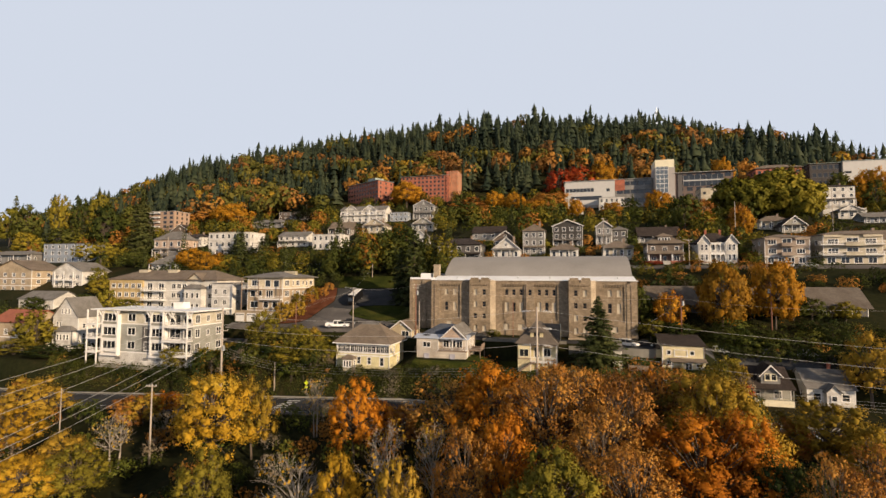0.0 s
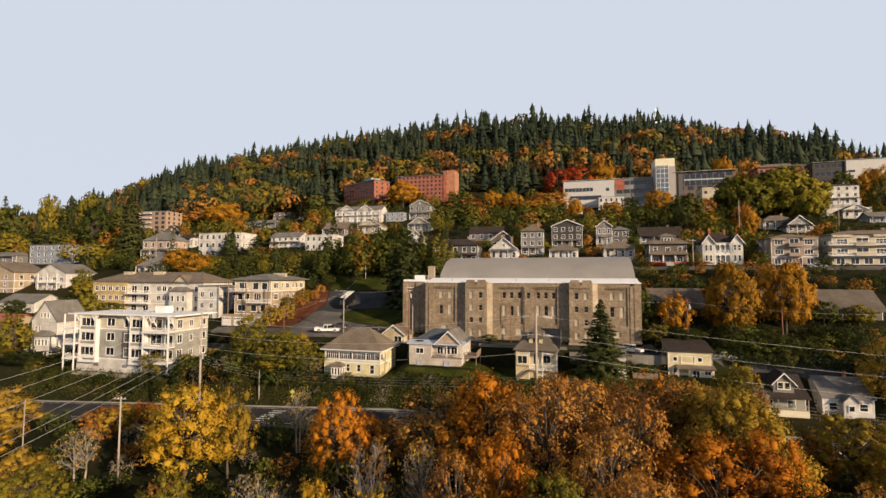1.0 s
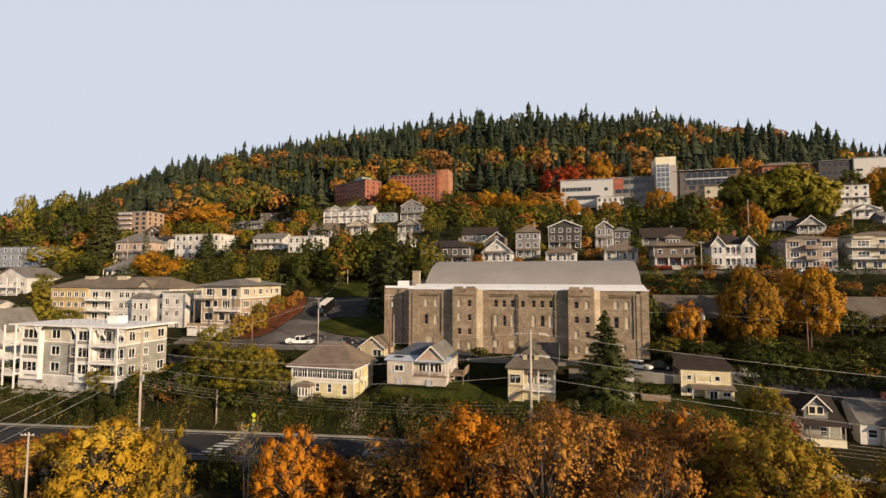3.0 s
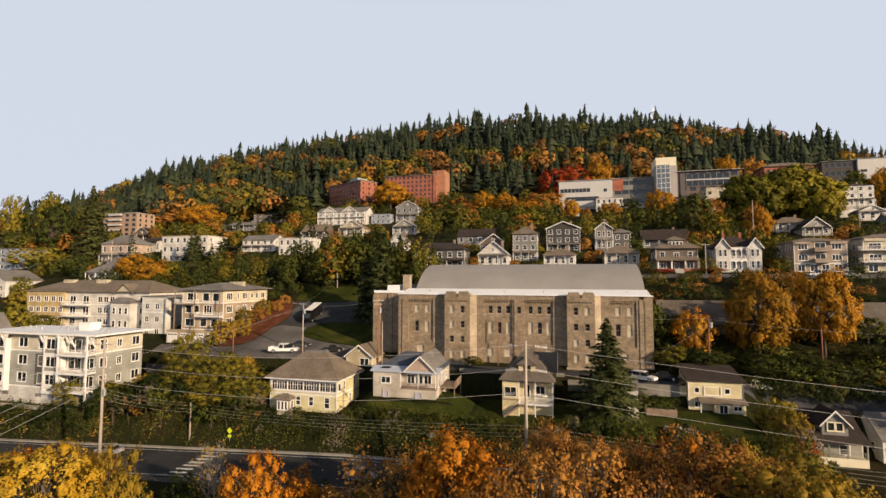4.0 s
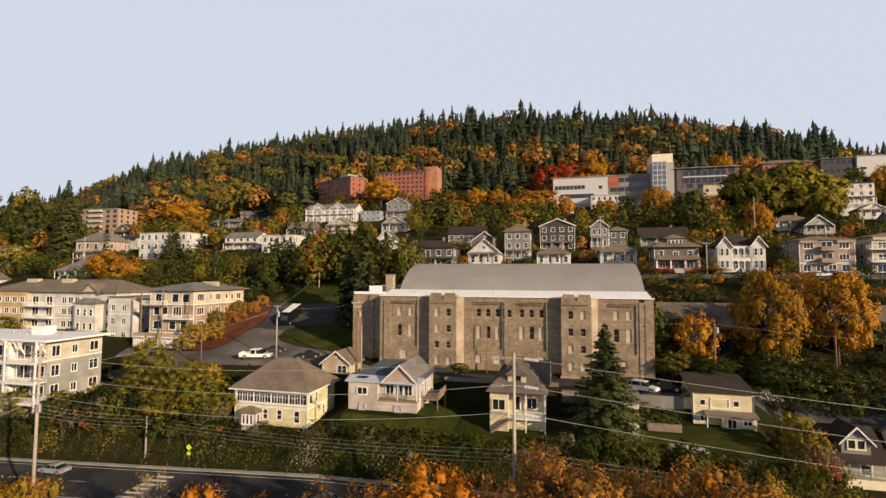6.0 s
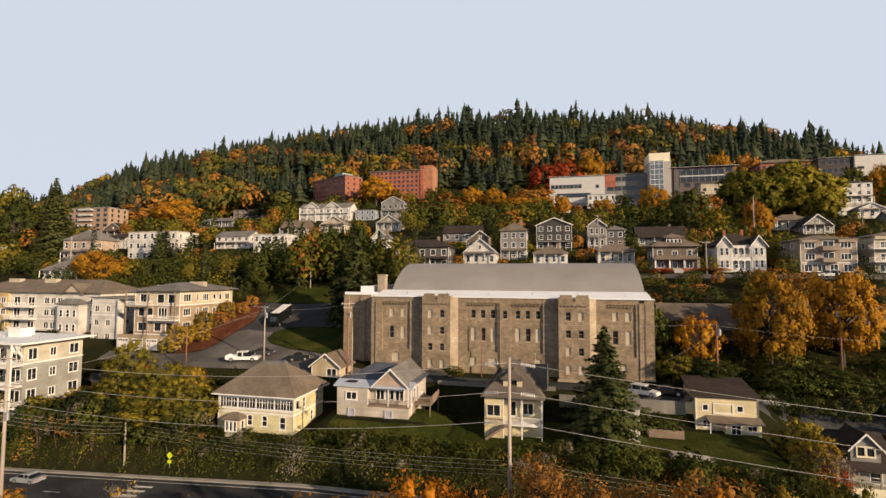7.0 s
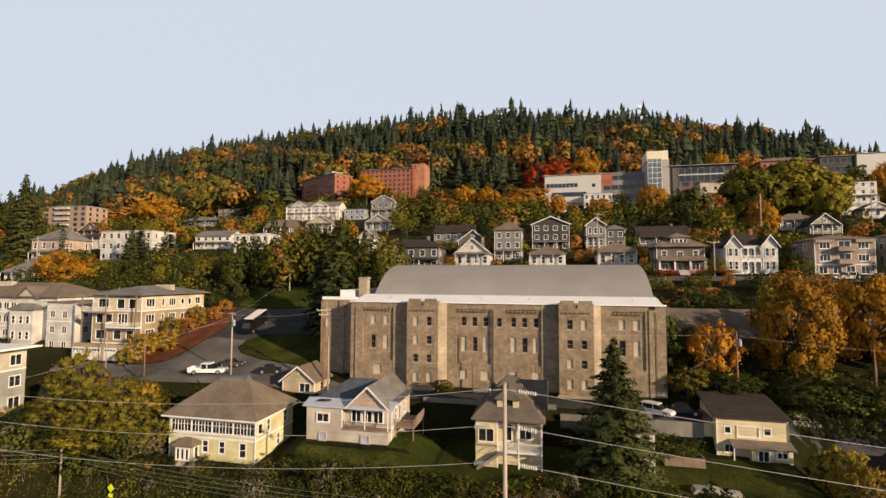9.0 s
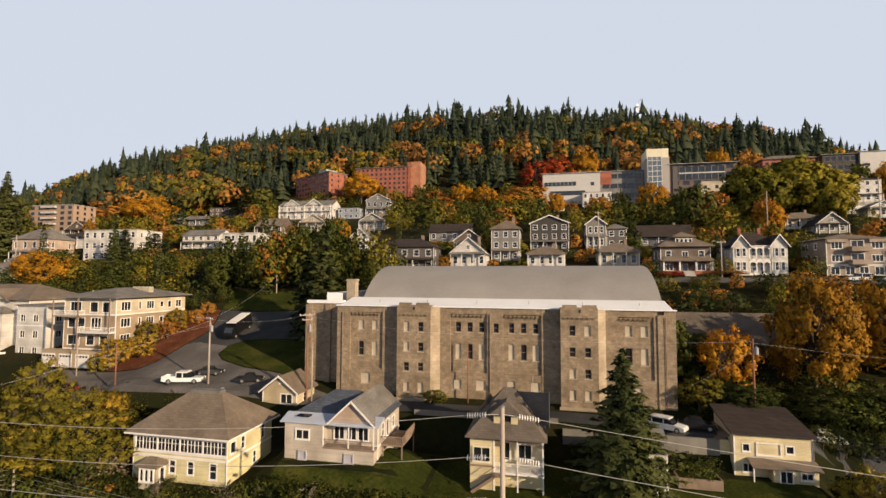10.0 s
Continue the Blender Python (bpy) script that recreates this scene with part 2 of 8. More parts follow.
L_orange = foliage("leaves_orange", [(0.17, 0.055, 0.008), (0.37, 0.125, 0.011), (0.50, 0.20, 0.018), (0.55, 0.29, 0.03)])
L_rust = foliage("leaves_rust", [(0.12, 0.05, 0.016), (0.28, 0.118, 0.027), (0.42, 0.195, 0.038), (0.48, 0.28, 0.07)])
L_yellow = foliage("leaves_yellow", [(0.12, 0.09, 0.014), (0.33, 0.19, 0.018), (0.47, 0.28, 0.024), (0.54, 0.37, 0.05)])
L_olive = foliage("leaves_olive", [(0.045, 0.046, 0.010), (0.10, 0.092, 0.015), (0.19, 0.158, 0.021), (0.31, 0.235, 0.028)])
L_green = foliage("leaves_green", [(0.011, 0.017, 0.006), (0.024, 0.036, 0.010), (0.045, 0.055, 0.013), (0.085, 0.085, 0.02)])
L_leafgreen = foliage("leaves_mid_green", [(0.018, 0.026, 0.007), (0.040, 0.052, 0.012), (0.074, 0.084, 0.018), (0.115, 0.115, 0.025)])
L_gold = foliage("leaves_gold_green", [(0.065, 0.058, 0.012), (0.18, 0.13, 0.018), (0.32, 0.205, 0.025), (0.42, 0.265, 0.038)])
L_lime = foliage("leaves_yellow_green", [(0.055, 0.056, 0.012), (0.11, 0.105, 0.016), (0.20, 0.175, 0.022), (0.32, 0.25, 0.033)])
L_maple = foliage("leaves_maple_gold", [(0.10, 0.065, 0.012), (0.25, 0.13, 0.015), (0.42, 0.20, 0.018), (0.52, 0.27, 0.025)])
L_red = foliage("leaves_red", [(0.14, 0.022, 0.012), (0.30, 0.04, 0.018), (0.40, 0.08, 0.02)])
L_conifer = foliage("needles", [(0.015, 0.022, 0.010), (0.038, 0.050, 0.018), (0.075, 0.085, 0.028), (0.12, 0.12, 0.038)], 0.15)
# needle tones greyed and blued to paint in the haze over the hill
L_hill = foliage("hazed_hill_needles", [(0.016, 0.025, 0.019), (0.030, 0.042, 0.027), (0.054, 0.066, 0.036), (0.088, 0.091, 0.046)], 0.1, 0.05, 1.3)
L_amber = foliage("leaves_amber", [(0.105, 0.046, 0.015), (0.235, 0.10, 0.022), (0.34, 0.148, 0.029), (0.41, 0.21, 0.046)])
L_hillgreen = foliage("hill_green_leaves", [(0.024, 0.034, 0.012), (0.055, 0.064, 0.017), (0.10, 0.10, 0.022), (0.16, 0.13, 0.028)], 0.2, 0.07, 1.0)
L_hillorange = foliage("hill_orange_leaves", [(0.11, 0.046, 0.018), (0.21, 0.086, 0.025), (0.30, 0.128, 0.031), (0.37, 0.19, 0.042)], 0.25, 0.06, 1.0)
L_hillrust = foliage("hill_russet_leaves", [(0.07, 0.035, 0.018), (0.14, 0.068, 0.025), (0.22, 0.105, 0.032), (0.29, 0.15, 0.045)], 0.2, 0.06, 1.0)
L_hillgold = foliage("hill_gold_leaves", [(0.10, 0.075, 0.014), (0.21, 0.14, 0.02), (0.32, 0.20, 0.025), (0.42, 0.28, 0.035)], 0.25, 0.06, 1.0)
L_weed = foliage("leaves_weeds", [(0.03, 0.045, 0.010), (0.07, 0.09, 0.016), (0.11, 0.12, 0.022), (0.15, 0.14, 0.03)])
L_tan = foliage("dry_brush", [(0.10, 0.075, 0.045), (0.20, 0.16, 0.11), (0.30, 0.26, 0.2)])

# ---- mesh tools ----
class Shape:
    """Vertices and faces gathered into one mesh."""

    def __init__(self):
        self.v, self.f = [], []

    def face(self, *pts):
        i = len(self.v)
        self.v.extend(tuple(p) for p in pts)
        self.f.append(tuple(range(i, i + len(pts))))
        return self

    def box(self, x0, x1, y0, y1, z0, z1):
        i = len(self.v)
        self.v += [(x, y, z) for z in (z0, z1) for y in (y0, y1) for x in (x0, x1)]
        self.f += [tuple(i + k for k in q) for q in ((0, 2, 3, 1), (4, 5, 7, 6), (0, 1, 5, 4), (2, 6, 7, 3), (0, 4, 6, 2), (1, 3, 7, 5))]
        return self

    def tube(self, p, q, r0, r1, n=8):
        p, q = Vector(p), Vector(q)
        d = (q - p).normalized()
        a = d.orthogonal().normalized()
        b = d.cross(a)
        i = len(self.v)
        for c, r in ((p, r0), (q, r1)):
            for k in range(n):
                w = 2 * math.pi * k / n
                self.v.append(tuple(c + (a * math.cos(w) + b * math.sin(w)) * r))
        for k in range(n):
            self.f.append((i + k, i + (k + 1) % n, i + n + (k + 1) % n, i + n + k))
        self.f.append(tuple(i + n - 1 - k for k in range(n)))
        self.f.append(tuple(i + n + k for k in range(n)))
        return self

    def prism(self, poly, axis, a, b):
        """A polygon of (u, v) swept from a to b: axis x takes (y, z), y takes (x, z), z takes (x, y)."""
        def at(u, v, w):
            return {"x": (w, u, v), "y": (u, w, v), "z": (u, v, w)}[axis]
        i, n = len(self.v), len(poly)
        self.v += [at(u, v, a) for u, v in poly] + [at(u, v, b) for u, v in poly]
        self.f += [tuple(range(i, i + n))[::-1], tuple(range(i + n, i + 2 * n))]
        self.f += [(i + k, i + (k + 1) % n, i + n + (k + 1) % n, i + n + k) for k in range(n)]
        return self

    def wall(self, p, u, width, height, n, holes, depth=0.14):
        """A wall face with openings whose reveals go in by depth. p: lower left corner seen from outside; u along, n outward."""
        p, u, n, up = Vector(p), Vector(u), Vector(n), Vector((0, 0, 1))
        xs = sorted({0.0, width, *[h[0] for h in holes], *[h[0] + h[2] for h in holes]})
        zs = sorted({0.0, height, *[h[1] for h in holes], *[h[1] + h[3] for h in holes]})
        for a, b in zip(xs, xs[1:]):
            for c, d in zip(zs, zs[1:]):
                mx, mz = (a + b) / 2, (c + d) / 2
                if any(h[0] < mx < h[0] + h[2] and h[1] < mz < h[1] + h[3] for h in holes):
                    continue
                self.face(p + u * a + up * c, p + u * b + up * c, p + u * b + up * d, p + u * a + up * d)
        for hx, hz, w, h in holes:
            c = [p + u * hx + up * hz, p + u * (hx + w) + up * hz, p + u * (hx + w) + up * (hz + h), p + u * hx + up * (hz + h)]
            for k in range(4):
                self.face(c[k], c[(k + 1) % 4], c[(k + 1) % 4] - n * depth, c[k] - n * depth)
        return self

    def mesh(self, name, material, smooth=False):
        me = bpy.data.meshes.new(name)
        me.from_pydata(self.v, [], self.f)
        me.materials.append(material)
        if smooth:
            me.polygons.foreach_set("use_smooth", [True] * len(me.polygons))
        me.update()
        return me


def solid(shape, name, material, smooth=False):
    """A mesh with its normals turned outward and doubles merged."""
    me = shape.mesh(name, material, smooth)
    bm = bmesh.new()
    bm.from_mesh(me)
    bmesh.ops.remove_doubles(bm, verts=bm.verts, dist=0.0005)
    bmesh.ops.recalc_face_normals(bm, faces=bm.faces)
    bm.to_mesh(me)
    bm.free()
    return me


def part(name, shape, material, parent, label="", smooth=False, at=None, turn=0.0):
    data = shape if isinstance(shape, bpy.types.Mesh) else solid(shape, name, material, smooth)
    ob = new(name, data)
    ob.parent = parent
    if at is not None:
        ob.location, ob.rotation_euler = at, (0, 0, radians(turn))
    if label:
        ob["label"] = label
    return ob


def thing(name, x, y, z, label, category, group="", kind="", turn=0.0):
    ob = new(name)
    ob.empty_display_size = 0.5
    ob.location, ob.rotation_euler = (x, y, z), (0, 0, radians(turn))
    return tagged(ob, label, category, group, kind)


WINDOW_MESHES = {}


def window_meshes(w, h, style, frame_mat, pane_mat):
    key = (round(w, 2), round(h, 2), style, frame_mat.name, pane_mat.name)
    if key not in WINDOW_MESHES:
        s = Shape()
        c, b = 0.09, 0.045
        for x0, x1, z0, z1 in ((-w / 2 - c, -w / 2 + b, -h / 2 - c, h / 2 + c), (w / 2 - b, w / 2 + c, -h / 2 - c, h / 2 + c),
                               (-w / 2 + b, w / 2 - b, h / 2 - b, h / 2 + c), (-w / 2 + b, w / 2 - b, -h / 2 - c, -h / 2 + b)):
            s.box(x0, x1, -0.045, 0.10, z0, z1)
        ups = {"plain": 0, "hung": 0, "slide": 1, "cross": 1, "triple": 2, "door": 1}[style]
        for k in range(ups):
            x = -w / 2 + w * (k + 1) / (ups + 1)
            s.box(x - 0.04, x + 0.04, 0.0, 0.09, -h / 2 + b, h / 2 - b)
        if style in ("hung", "cross"):
            s.box(-w / 2 + b, w / 2 - b, 0.01, 0.085, -0.035, 0.035)
        s.box(-w / 2 - c - 0.05, w / 2 + c + 0.05, -0.09, -0.045, -h / 2 - c - 0.05, -h / 2 - c + 0.02)
        g = Shape().box(-w / 2 + 0.02, w / 2 - 0.02, 0.075, 0.095, -h / 2 + 0.02, h / 2 - 0.02)
        WINDOW_MESHES[key] = (solid(s, "window", frame_mat), solid(g, "pane", pane_mat))
    return WINDOW_MESHES[key]


def window(parent, at, turn, w, h, style="hung", frame_mat=None, pane_mat=None, proud=0.11):
    """A window set on a wall face, or into an opening where proud is 0."""
    q = radians(turn)
    at = (at[0] + math.sin(q) * proud, at[1] - math.cos(q) * proud, at[2])
    fm, pm = window_meshes(w, h, style, frame_mat or M_white, pane_mat or M_glass)
    f = part("window", fm, None, parent, at=at, turn=turn)
    part("pane", pm, None, f)
    return f


BLOCK = []  # footprints that plants keep clear of
SIGHT = []  # fronts that far plants do not stand before: x0, x1, y, height left open


def roof_shape(kind, x0, x1, y0, y1, z, rise, over=0.5, t=0.18):
    s = Shape()
    a, b, c, d = x0 - over, x1 + over, y0 - over, y1 + over
    if kind == "flat":
        s.box(a, b, c, d, z, z + t)
        return s
    if kind == "hip":
        half = min(b - a, d - c) / 2
        if b - a > d - c:
            r = [(a + half * 0.95, (c + d) / 2), (b - half * 0.95, (c + d) / 2)]
        else:
            r = [((a + b) / 2, c + half * 0.95), ((a + b) / 2, d - half * 0.95)]
        lo = [(a, c, z), (b, c, z), (b, d, z), (a, d, z)]
        mid = [(x, y, z + t) for x, y, _ in lo]
        top = [(r[0][0], r[0][1], z + rise), (r[1][0], r[1][1], z + rise)]
        s.face(*lo[::-1])
        for k in range(4):
            s.face(lo[k], lo[(k + 1) % 4], mid[(k + 1) % 4], mid[k])
        if b - a > d - c:
            s.face(mid[0], mid[1], top[1], top[0]).face(mid[1], mid[2], top[1]).face(mid[2], mid[3], top[0], top[1]).face(mid[3], mid[0], top[0])
        else:
            s.face(mid[0], mid[1], top[0]).face(mid[1], mid[2], top[1], top[0]).face(mid[2], mid[3], top[1]).face(mid[3], mid[0], top[0], top[1])
        return s
    if kind == "gable_y":  # ridge runs to the back, gable to the front
        m, k = (x0 + x1) / 2, rise / ((x1 - x0) / 2)
        s.prism([(a, z - over * k), (m, z + rise), (b, z - over * k), (b, z - over * k + t), (m, z + rise + t * 1.2), (a, z - over * k + t)], "y", c, d)
    if kind == "gable_x":
        m, k = (y0 + y1) / 2, rise / ((y1 - y0) / 2)
        s.prism([(c, z - over * k), (m, z + rise), (d, z - over * k), (d, z - over * k + t), (m, z + rise + t * 1.2), (c, z - over * k + t)], "x", a, b)
    if kind == "shed":  # one slope, falling to the front
        s.prism([(c, z), (d, z + rise), (d, z + rise + t), (c, z + t)], "x", a, b)
    return s


def house(name, label, x0, x1, y0, y1, z0, z1, wall, roof, front=(), side=(), category="house", trim=None, style="hung", foot=0.0, group="", sink=2.0, band=None, pane=None):
    """A building on its lot. front, side: (from the left edge, above the base, width, height[, style]) of each opening; side is the flank that the path sees."""
    kind, rise, over, rmat = roof
    trim = trim or M_white
    cx, cy = (x0 + x1) / 2, (y0 + y1) / 2
    h = thing(name, cx, cy, z0, label, category, group)
    BLOCK.append((x0 - 1, x1 + 1, y0 - 1.5, y1 + 1))
    SIGHT.append((x0, x1, y0, z0 + (0.1 if sink < 10 else 0.5) * (z1 - z0)))
    w, d, t = x1 - x0, y1 - y0, z1 - z0
    a, b, c, e = -w / 2, w / 2, -d / 2, d / 2
    s = Shape()
    right = cx < -3
    cut = [tuple(o[:4]) for o in front]
    cut2 = [tuple(o[:4]) for o in side]
    s.wall((a, c, 0), (1, 0, 0), w, t, (0, -1, 0), cut)
    s.wall((b, c, 0), (0, 1, 0), d, t, (1, 0, 0), cut2 if right else [])
    s.wall((a, e, 0), (0, -1, 0), d, t, (-1, 0, 0), [] if right else cut2)
    s.wall((b, e, 0), (-1, 0, 0), w, t, (0, 1, 0), [])
    s.face((a, c, t), (b, c, t), (b, e, t), (a, e, t))
    if kind == "gable_y":
        s.prism([(a, t), (b, t), (0, t + rise)], "y", c, e)
    if kind == "gable_x":
        s.prism([(c, t), (e, t), (0, t + rise)], "x", a, b)
    if kind == "shed":
        s.prism([(c, t), (e, t), (e, t + rise)], "x", a, b)
    part("wall", s.mesh("wall", wall), wall, h)
    part("foundation", Shape().box(a + 0.03, b - 0.03, c + 0.03, e - 0.03, -sink, 0.0), M_concrete, h)
    part("roof", roof_shape(kind, a, b, c, e, t + 0.01, rise, over), rmat, h)
    if band:
        for z in band:
            part("trim_band", Shape().box(a - 0.05, b + 0.05, c - 0.05, e + 0.05, z - 0.13, z + 0.13), trim, h)
    if kind in ("flat",):
        pass
    else:
        k = 0.12
        for x in (a, b):
            part("corner_board", Shape().box(x - k * 0.6, x + k * 0.6, c - 0.04, c + k, 0.02, t - 0.02), trim, h)
    for o in front:
        window(h, (a + o[0] + o[2] / 2, c, o[1] + o[3] / 2), 0, o[2], o[3], o[4] if len(o) > 4 else style, trim, pane, 0.0)
    for o in side:
        q = (b, c + o[0] + o[2] / 2, o[1] + o[3] / 2) if right else (a, e - o[0] - o[2] / 2, o[1] + o[3] / 2)
        window(h, q, 90 if right else -90, o[2], o[3], o[4] if len(o) > 4 else style, trim, pane, 0.0)
    return h


def grid(xs, zs, w, h, *style):
    return [(x, z, w, h, *style) for z in zs for x in xs]


def spread(width, n, w, margin=0.8):
    """Left edges of n openings of width w, evenly set along a wall."""
    if n == 1:
        return [(width - w) / 2]
    return [margin + (width - 2 * margin - w) * k / (n - 1) for k in range(n)]


def railing(parent, x0, x1, y, z, h=0.95, mat=None, step=0.22, turn_y=None):
    """A balustrade: top and bottom rail with balusters, along x, or along y where turn_y gives its far end."""
    s = Shape()
    if turn_y is None:
        s.box(x0, x1, y - 0.04, y + 0.04, z + h - 0.08, z + h).box(x0, x1, y - 0.03, y + 0.03, z + 0.08, z + 0.14)
        k = max(2, int((x1 - x0) / step))
        for i in range(k + 1):
            x = x0 + 0.03 + (x1 - x0 - 0.06) * i / k
            s.box(x - 0.025, x + 0.025, y - 0.02, y + 0.02, z + 0.1, z + h - 0.06)
    else:
        s.box(x0 - 0.04, x0 + 0.04, y, turn_y, z + h - 0.08, z + h).box(x0 - 0.03, x0 + 0.03, y, turn_y, z + 0.08, z + 0.14)
        k = max(2, int((turn_y - y) / step))
        for i in range(k + 1):
            q = y + 0.03 + (turn_y - y - 0.06) * i / k
            s.box(x0 - 0.02, x0 + 0.02, q - 0.025, q + 0.025, z + 0.1, z + h - 0.06)
    return part("railing", s.mesh("railing", mat or M_white), None, parent)


def drape(name, poly, material, lift, step=3.0, kind="structure", label="", category=""):
    """A sheet with the outline poly that follows the ground."""
    bm = bmesh.new()
    bm.faces.new([bm.verts.new((x, y, 0)) for x, y in poly])
    for axis, k in (((1, 0, 0), 0), ((0, 1, 0), 1)):
        lo, hi = min(p[k] for p in poly), max(p[k] for p in poly)
        q = math.floor(lo / step) * step + step
        while q < hi:
            co = [0, 0, 0]
            co[k] = q + 0.0137
            bmesh.ops.bisect_plane(bm, geom=bm.verts[:] + bm.edges[:] + bm.faces[:], plane_co=co, plane_no=axis, dist=0.0001)
            q += step
    bmesh.ops.triangulate(bm, faces=bm.faces[:])
    for v in bm.verts:
        v.co.z = ground_z(v.co.x, v.co.y) + lift
    bmesh.ops.recalc_face_normals(bm, faces=bm.faces)
    me = bpy.data.meshes.new(name)
    bm.to_mesh(me)
    bm.free()
    if me.polygons and me.polygons[0].normal.z < 0:
        me.flip_normals()
    me.materials.append(material)
    return tagged(new(name, me), label, category, kind=kind)

# ---- the ground ----
def lerp_table(v, table):
    if v <= table[0][0]:
        return table[0][1]
    for (a, p), (b, q) in zip(table, table[1:]):
        if v <= b:
            return p + (q - p) * (v - a) / (b - a)
    return table[-1][1]


def ease(v, a, b):
    u = min(1.0, max(0.0, (v - a) / (b - a)))
    return u * u * (3 - 2 * u)


ROAD_Z = [(-600, -8.0), (-135, -2.5), (-35, 2.5), (20, 3.0), (200, 1.0)]
SLOPE = [(98.5, 7.6), (104, 7.9), (112, 8.7), (114.3, 8.9), (116, 12.6), (122, 13.0), (128, 14.6), (145, 21.5), (160, 29), (172, 32.5), (182, 34), (215, 43), (313, 67), (363, 85), (430, 117), (520, 168), (620, 212), (700, 205), (900, 120), (1500, 0)]
RIDGE = [(-2500, 0.2), (-1000, 0.40), (-918, 0.46), (-764, 0.56), (-682, 0.70), (-626, 0.83), (-418, 0.97), (-236, 1.05), (-99, 1.07), (97, 0.98), (189, 0.87), (274, 0.75), (331, 0.60), (600, 0.32), (1500, 0.2)]
LEFT = [(98.5, 4.7), (118, 5.4), (122, 13.5), (128, 14.6)]
RIGHT = [(98.5, 3.0), (113, 3.3), (118, 11.0), (124, 12.5)]


def ground_z(x, y):
    road = lerp_table(x, ROAD_Z)
    if y <= 95.5:
        return road - 4.5 * ease(84 - y, 1.0, 30.0) - 3.0 * ease(60 - y, 0, 200)
    z = lerp_table(y, SLOPE)
    if y < 128:
        if x < -70:
            z += (min(z, lerp_table(y, LEFT)) - z) * ease(-x, 72, 92)
        elif x > 26:
            z += (min(z, lerp_table(y, RIGHT)) - z) * ease(x, 27, 34)
    if 98.5 < y < 118 and -39 < x < -14:
        z += 2.2 * ease(x, -38, -34.5) * (1 - ease(x, -21, -14.5)) * ease(y, 98.5, 103.2) * (1 - ease(y, 108, 113))
    if y < 138 and -84 < x < -40:
        z += 1.3 * ease(-x, 40, 50) * (1 - ease(-x, 72, 84)) * ease(y, 114, 119) * (1 - ease(y, 126, 138))
    if y > 215:
        z = 43 + (z - 43) * (1 + (lerp_table(x * 620 / max(y, 250), RIDGE) - 1) * ease(y, 215, 420))
    if y < 98.5:
        z = road + (z - road) * ease(y, 96.2, 98.5)
    return z


def steps(spans):
    out = []
    for a, b, d in spans:
        out += list(np.arange(a, b, d))
    return out + [spans[-1][1]]


def make_ground():
    xs = steps([(-4500, -1400, 310), (-1400, -420, 35), (-420, -170, 10), (-170, 90, 2.5), (90, 300, 10), (300, 1000, 50), (1000, 4500, 350)])
    ys = steps([(-1500, -100, 200), (-100, 40, 14), (40, 90, 3), (90, 135, 1.0), (135, 220, 3), (220, 460, 8), (460, 760, 15), (760, 1500, 74), (1500, 4500, 500)])
    v = []
    for y in ys:
        for x in xs:
            z = ground_z(x, y)
            z += 0.35 * noise.noise((x * 0.06, y * 0.06, 0)) * ease(abs(y - 90), 14, 30) * (1 if y < 98 or y > 176 else 0)
            v.append((x, y, z))
    n = len(xs)
    f = [(j * n + i, j * n + i + 1, (j + 1) * n + i + 1, (j + 1) * n + i) for j in range(len(ys) - 1) for i in range(n - 1)]
    me = bpy.data.meshes.new("ground")
    me.from_pydata(v, [], f)
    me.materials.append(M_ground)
    me.polygons.foreach_set("use_smooth", [True] * len(me.polygons))
    tagged(new("ground", me), "dark wooded hillside soil with leaf litter", "ground", kind="structure")


make_ground()

# the road below the houses, with its far kerb and pavement
ROAD0, ROAD1 = 84.0, 95.2
ROAD_XS = [x for x in range(-420, 221, 5)]


def along_road(name, y0, y1, lo, hi, mat, label, category, xs=ROAD_XS):
    s = Shape()
    for a, b in zip(xs, xs[1:]):
        za, zb = lerp_table(a, ROAD_Z), lerp_table(b, ROAD_Z)
        s.face((a, y0, za + hi), (b, y0, zb + hi), (b, y1, zb + hi), (a, y1, za + hi))
        for y, sg in ((y0, 1), (y1, -1)):
            q = [(a, y, za + lo), (b, y, zb + lo), (b, y, zb + hi), (a, y, za + hi)]
            s.face(*(q if sg > 0 else q[::-1]))
    return tagged(new(name, s.mesh(name, mat)), label, category, kind="structure")


along_road("road", ROAD0, ROAD1, -0.4, 0.05, M_asphalt, "dark asphalt road with worn white lane lines", "road")
along_road("kerb", ROAD1, ROAD1 + 0.2, -0.3, 0.19, M_concrete, "pale concrete kerb along the road", "kerb")
along_road("pavement", ROAD1 + 0.203, 96.9, -0.3, 0.17, M_concrete, "worn concrete pavement beside the road", "pavement")
along_road("shoulder", 82.6, ROAD0 - 0.003, -0.4, 0.03, M_lane, "gravel shoulder of the road", "shoulder")


def line_mark(x0, x1, y, w=0.14):
    s = Shape()
    n = max(1, int((x1 - x0) / 5))
    for k in range(n):
        a, b = x0 + (x1 - x0) * k / n, x0 + (x1 - x0) * (k + 1) / n
        za, zb = lerp_table(a, ROAD_Z) + 0.056, lerp_table(b, ROAD_Z) + 0.056
        s.face((a, y - w / 2, za), (b, y - w / 2, zb), (b, y + w / 2, zb), (a, y + w / 2, za))
    return s


def road_mark(s, label):
    tagged(new("road_marking", s.mesh("road_marking", M_paintline)), label, "road marking", group="lane markings", kind="structure")


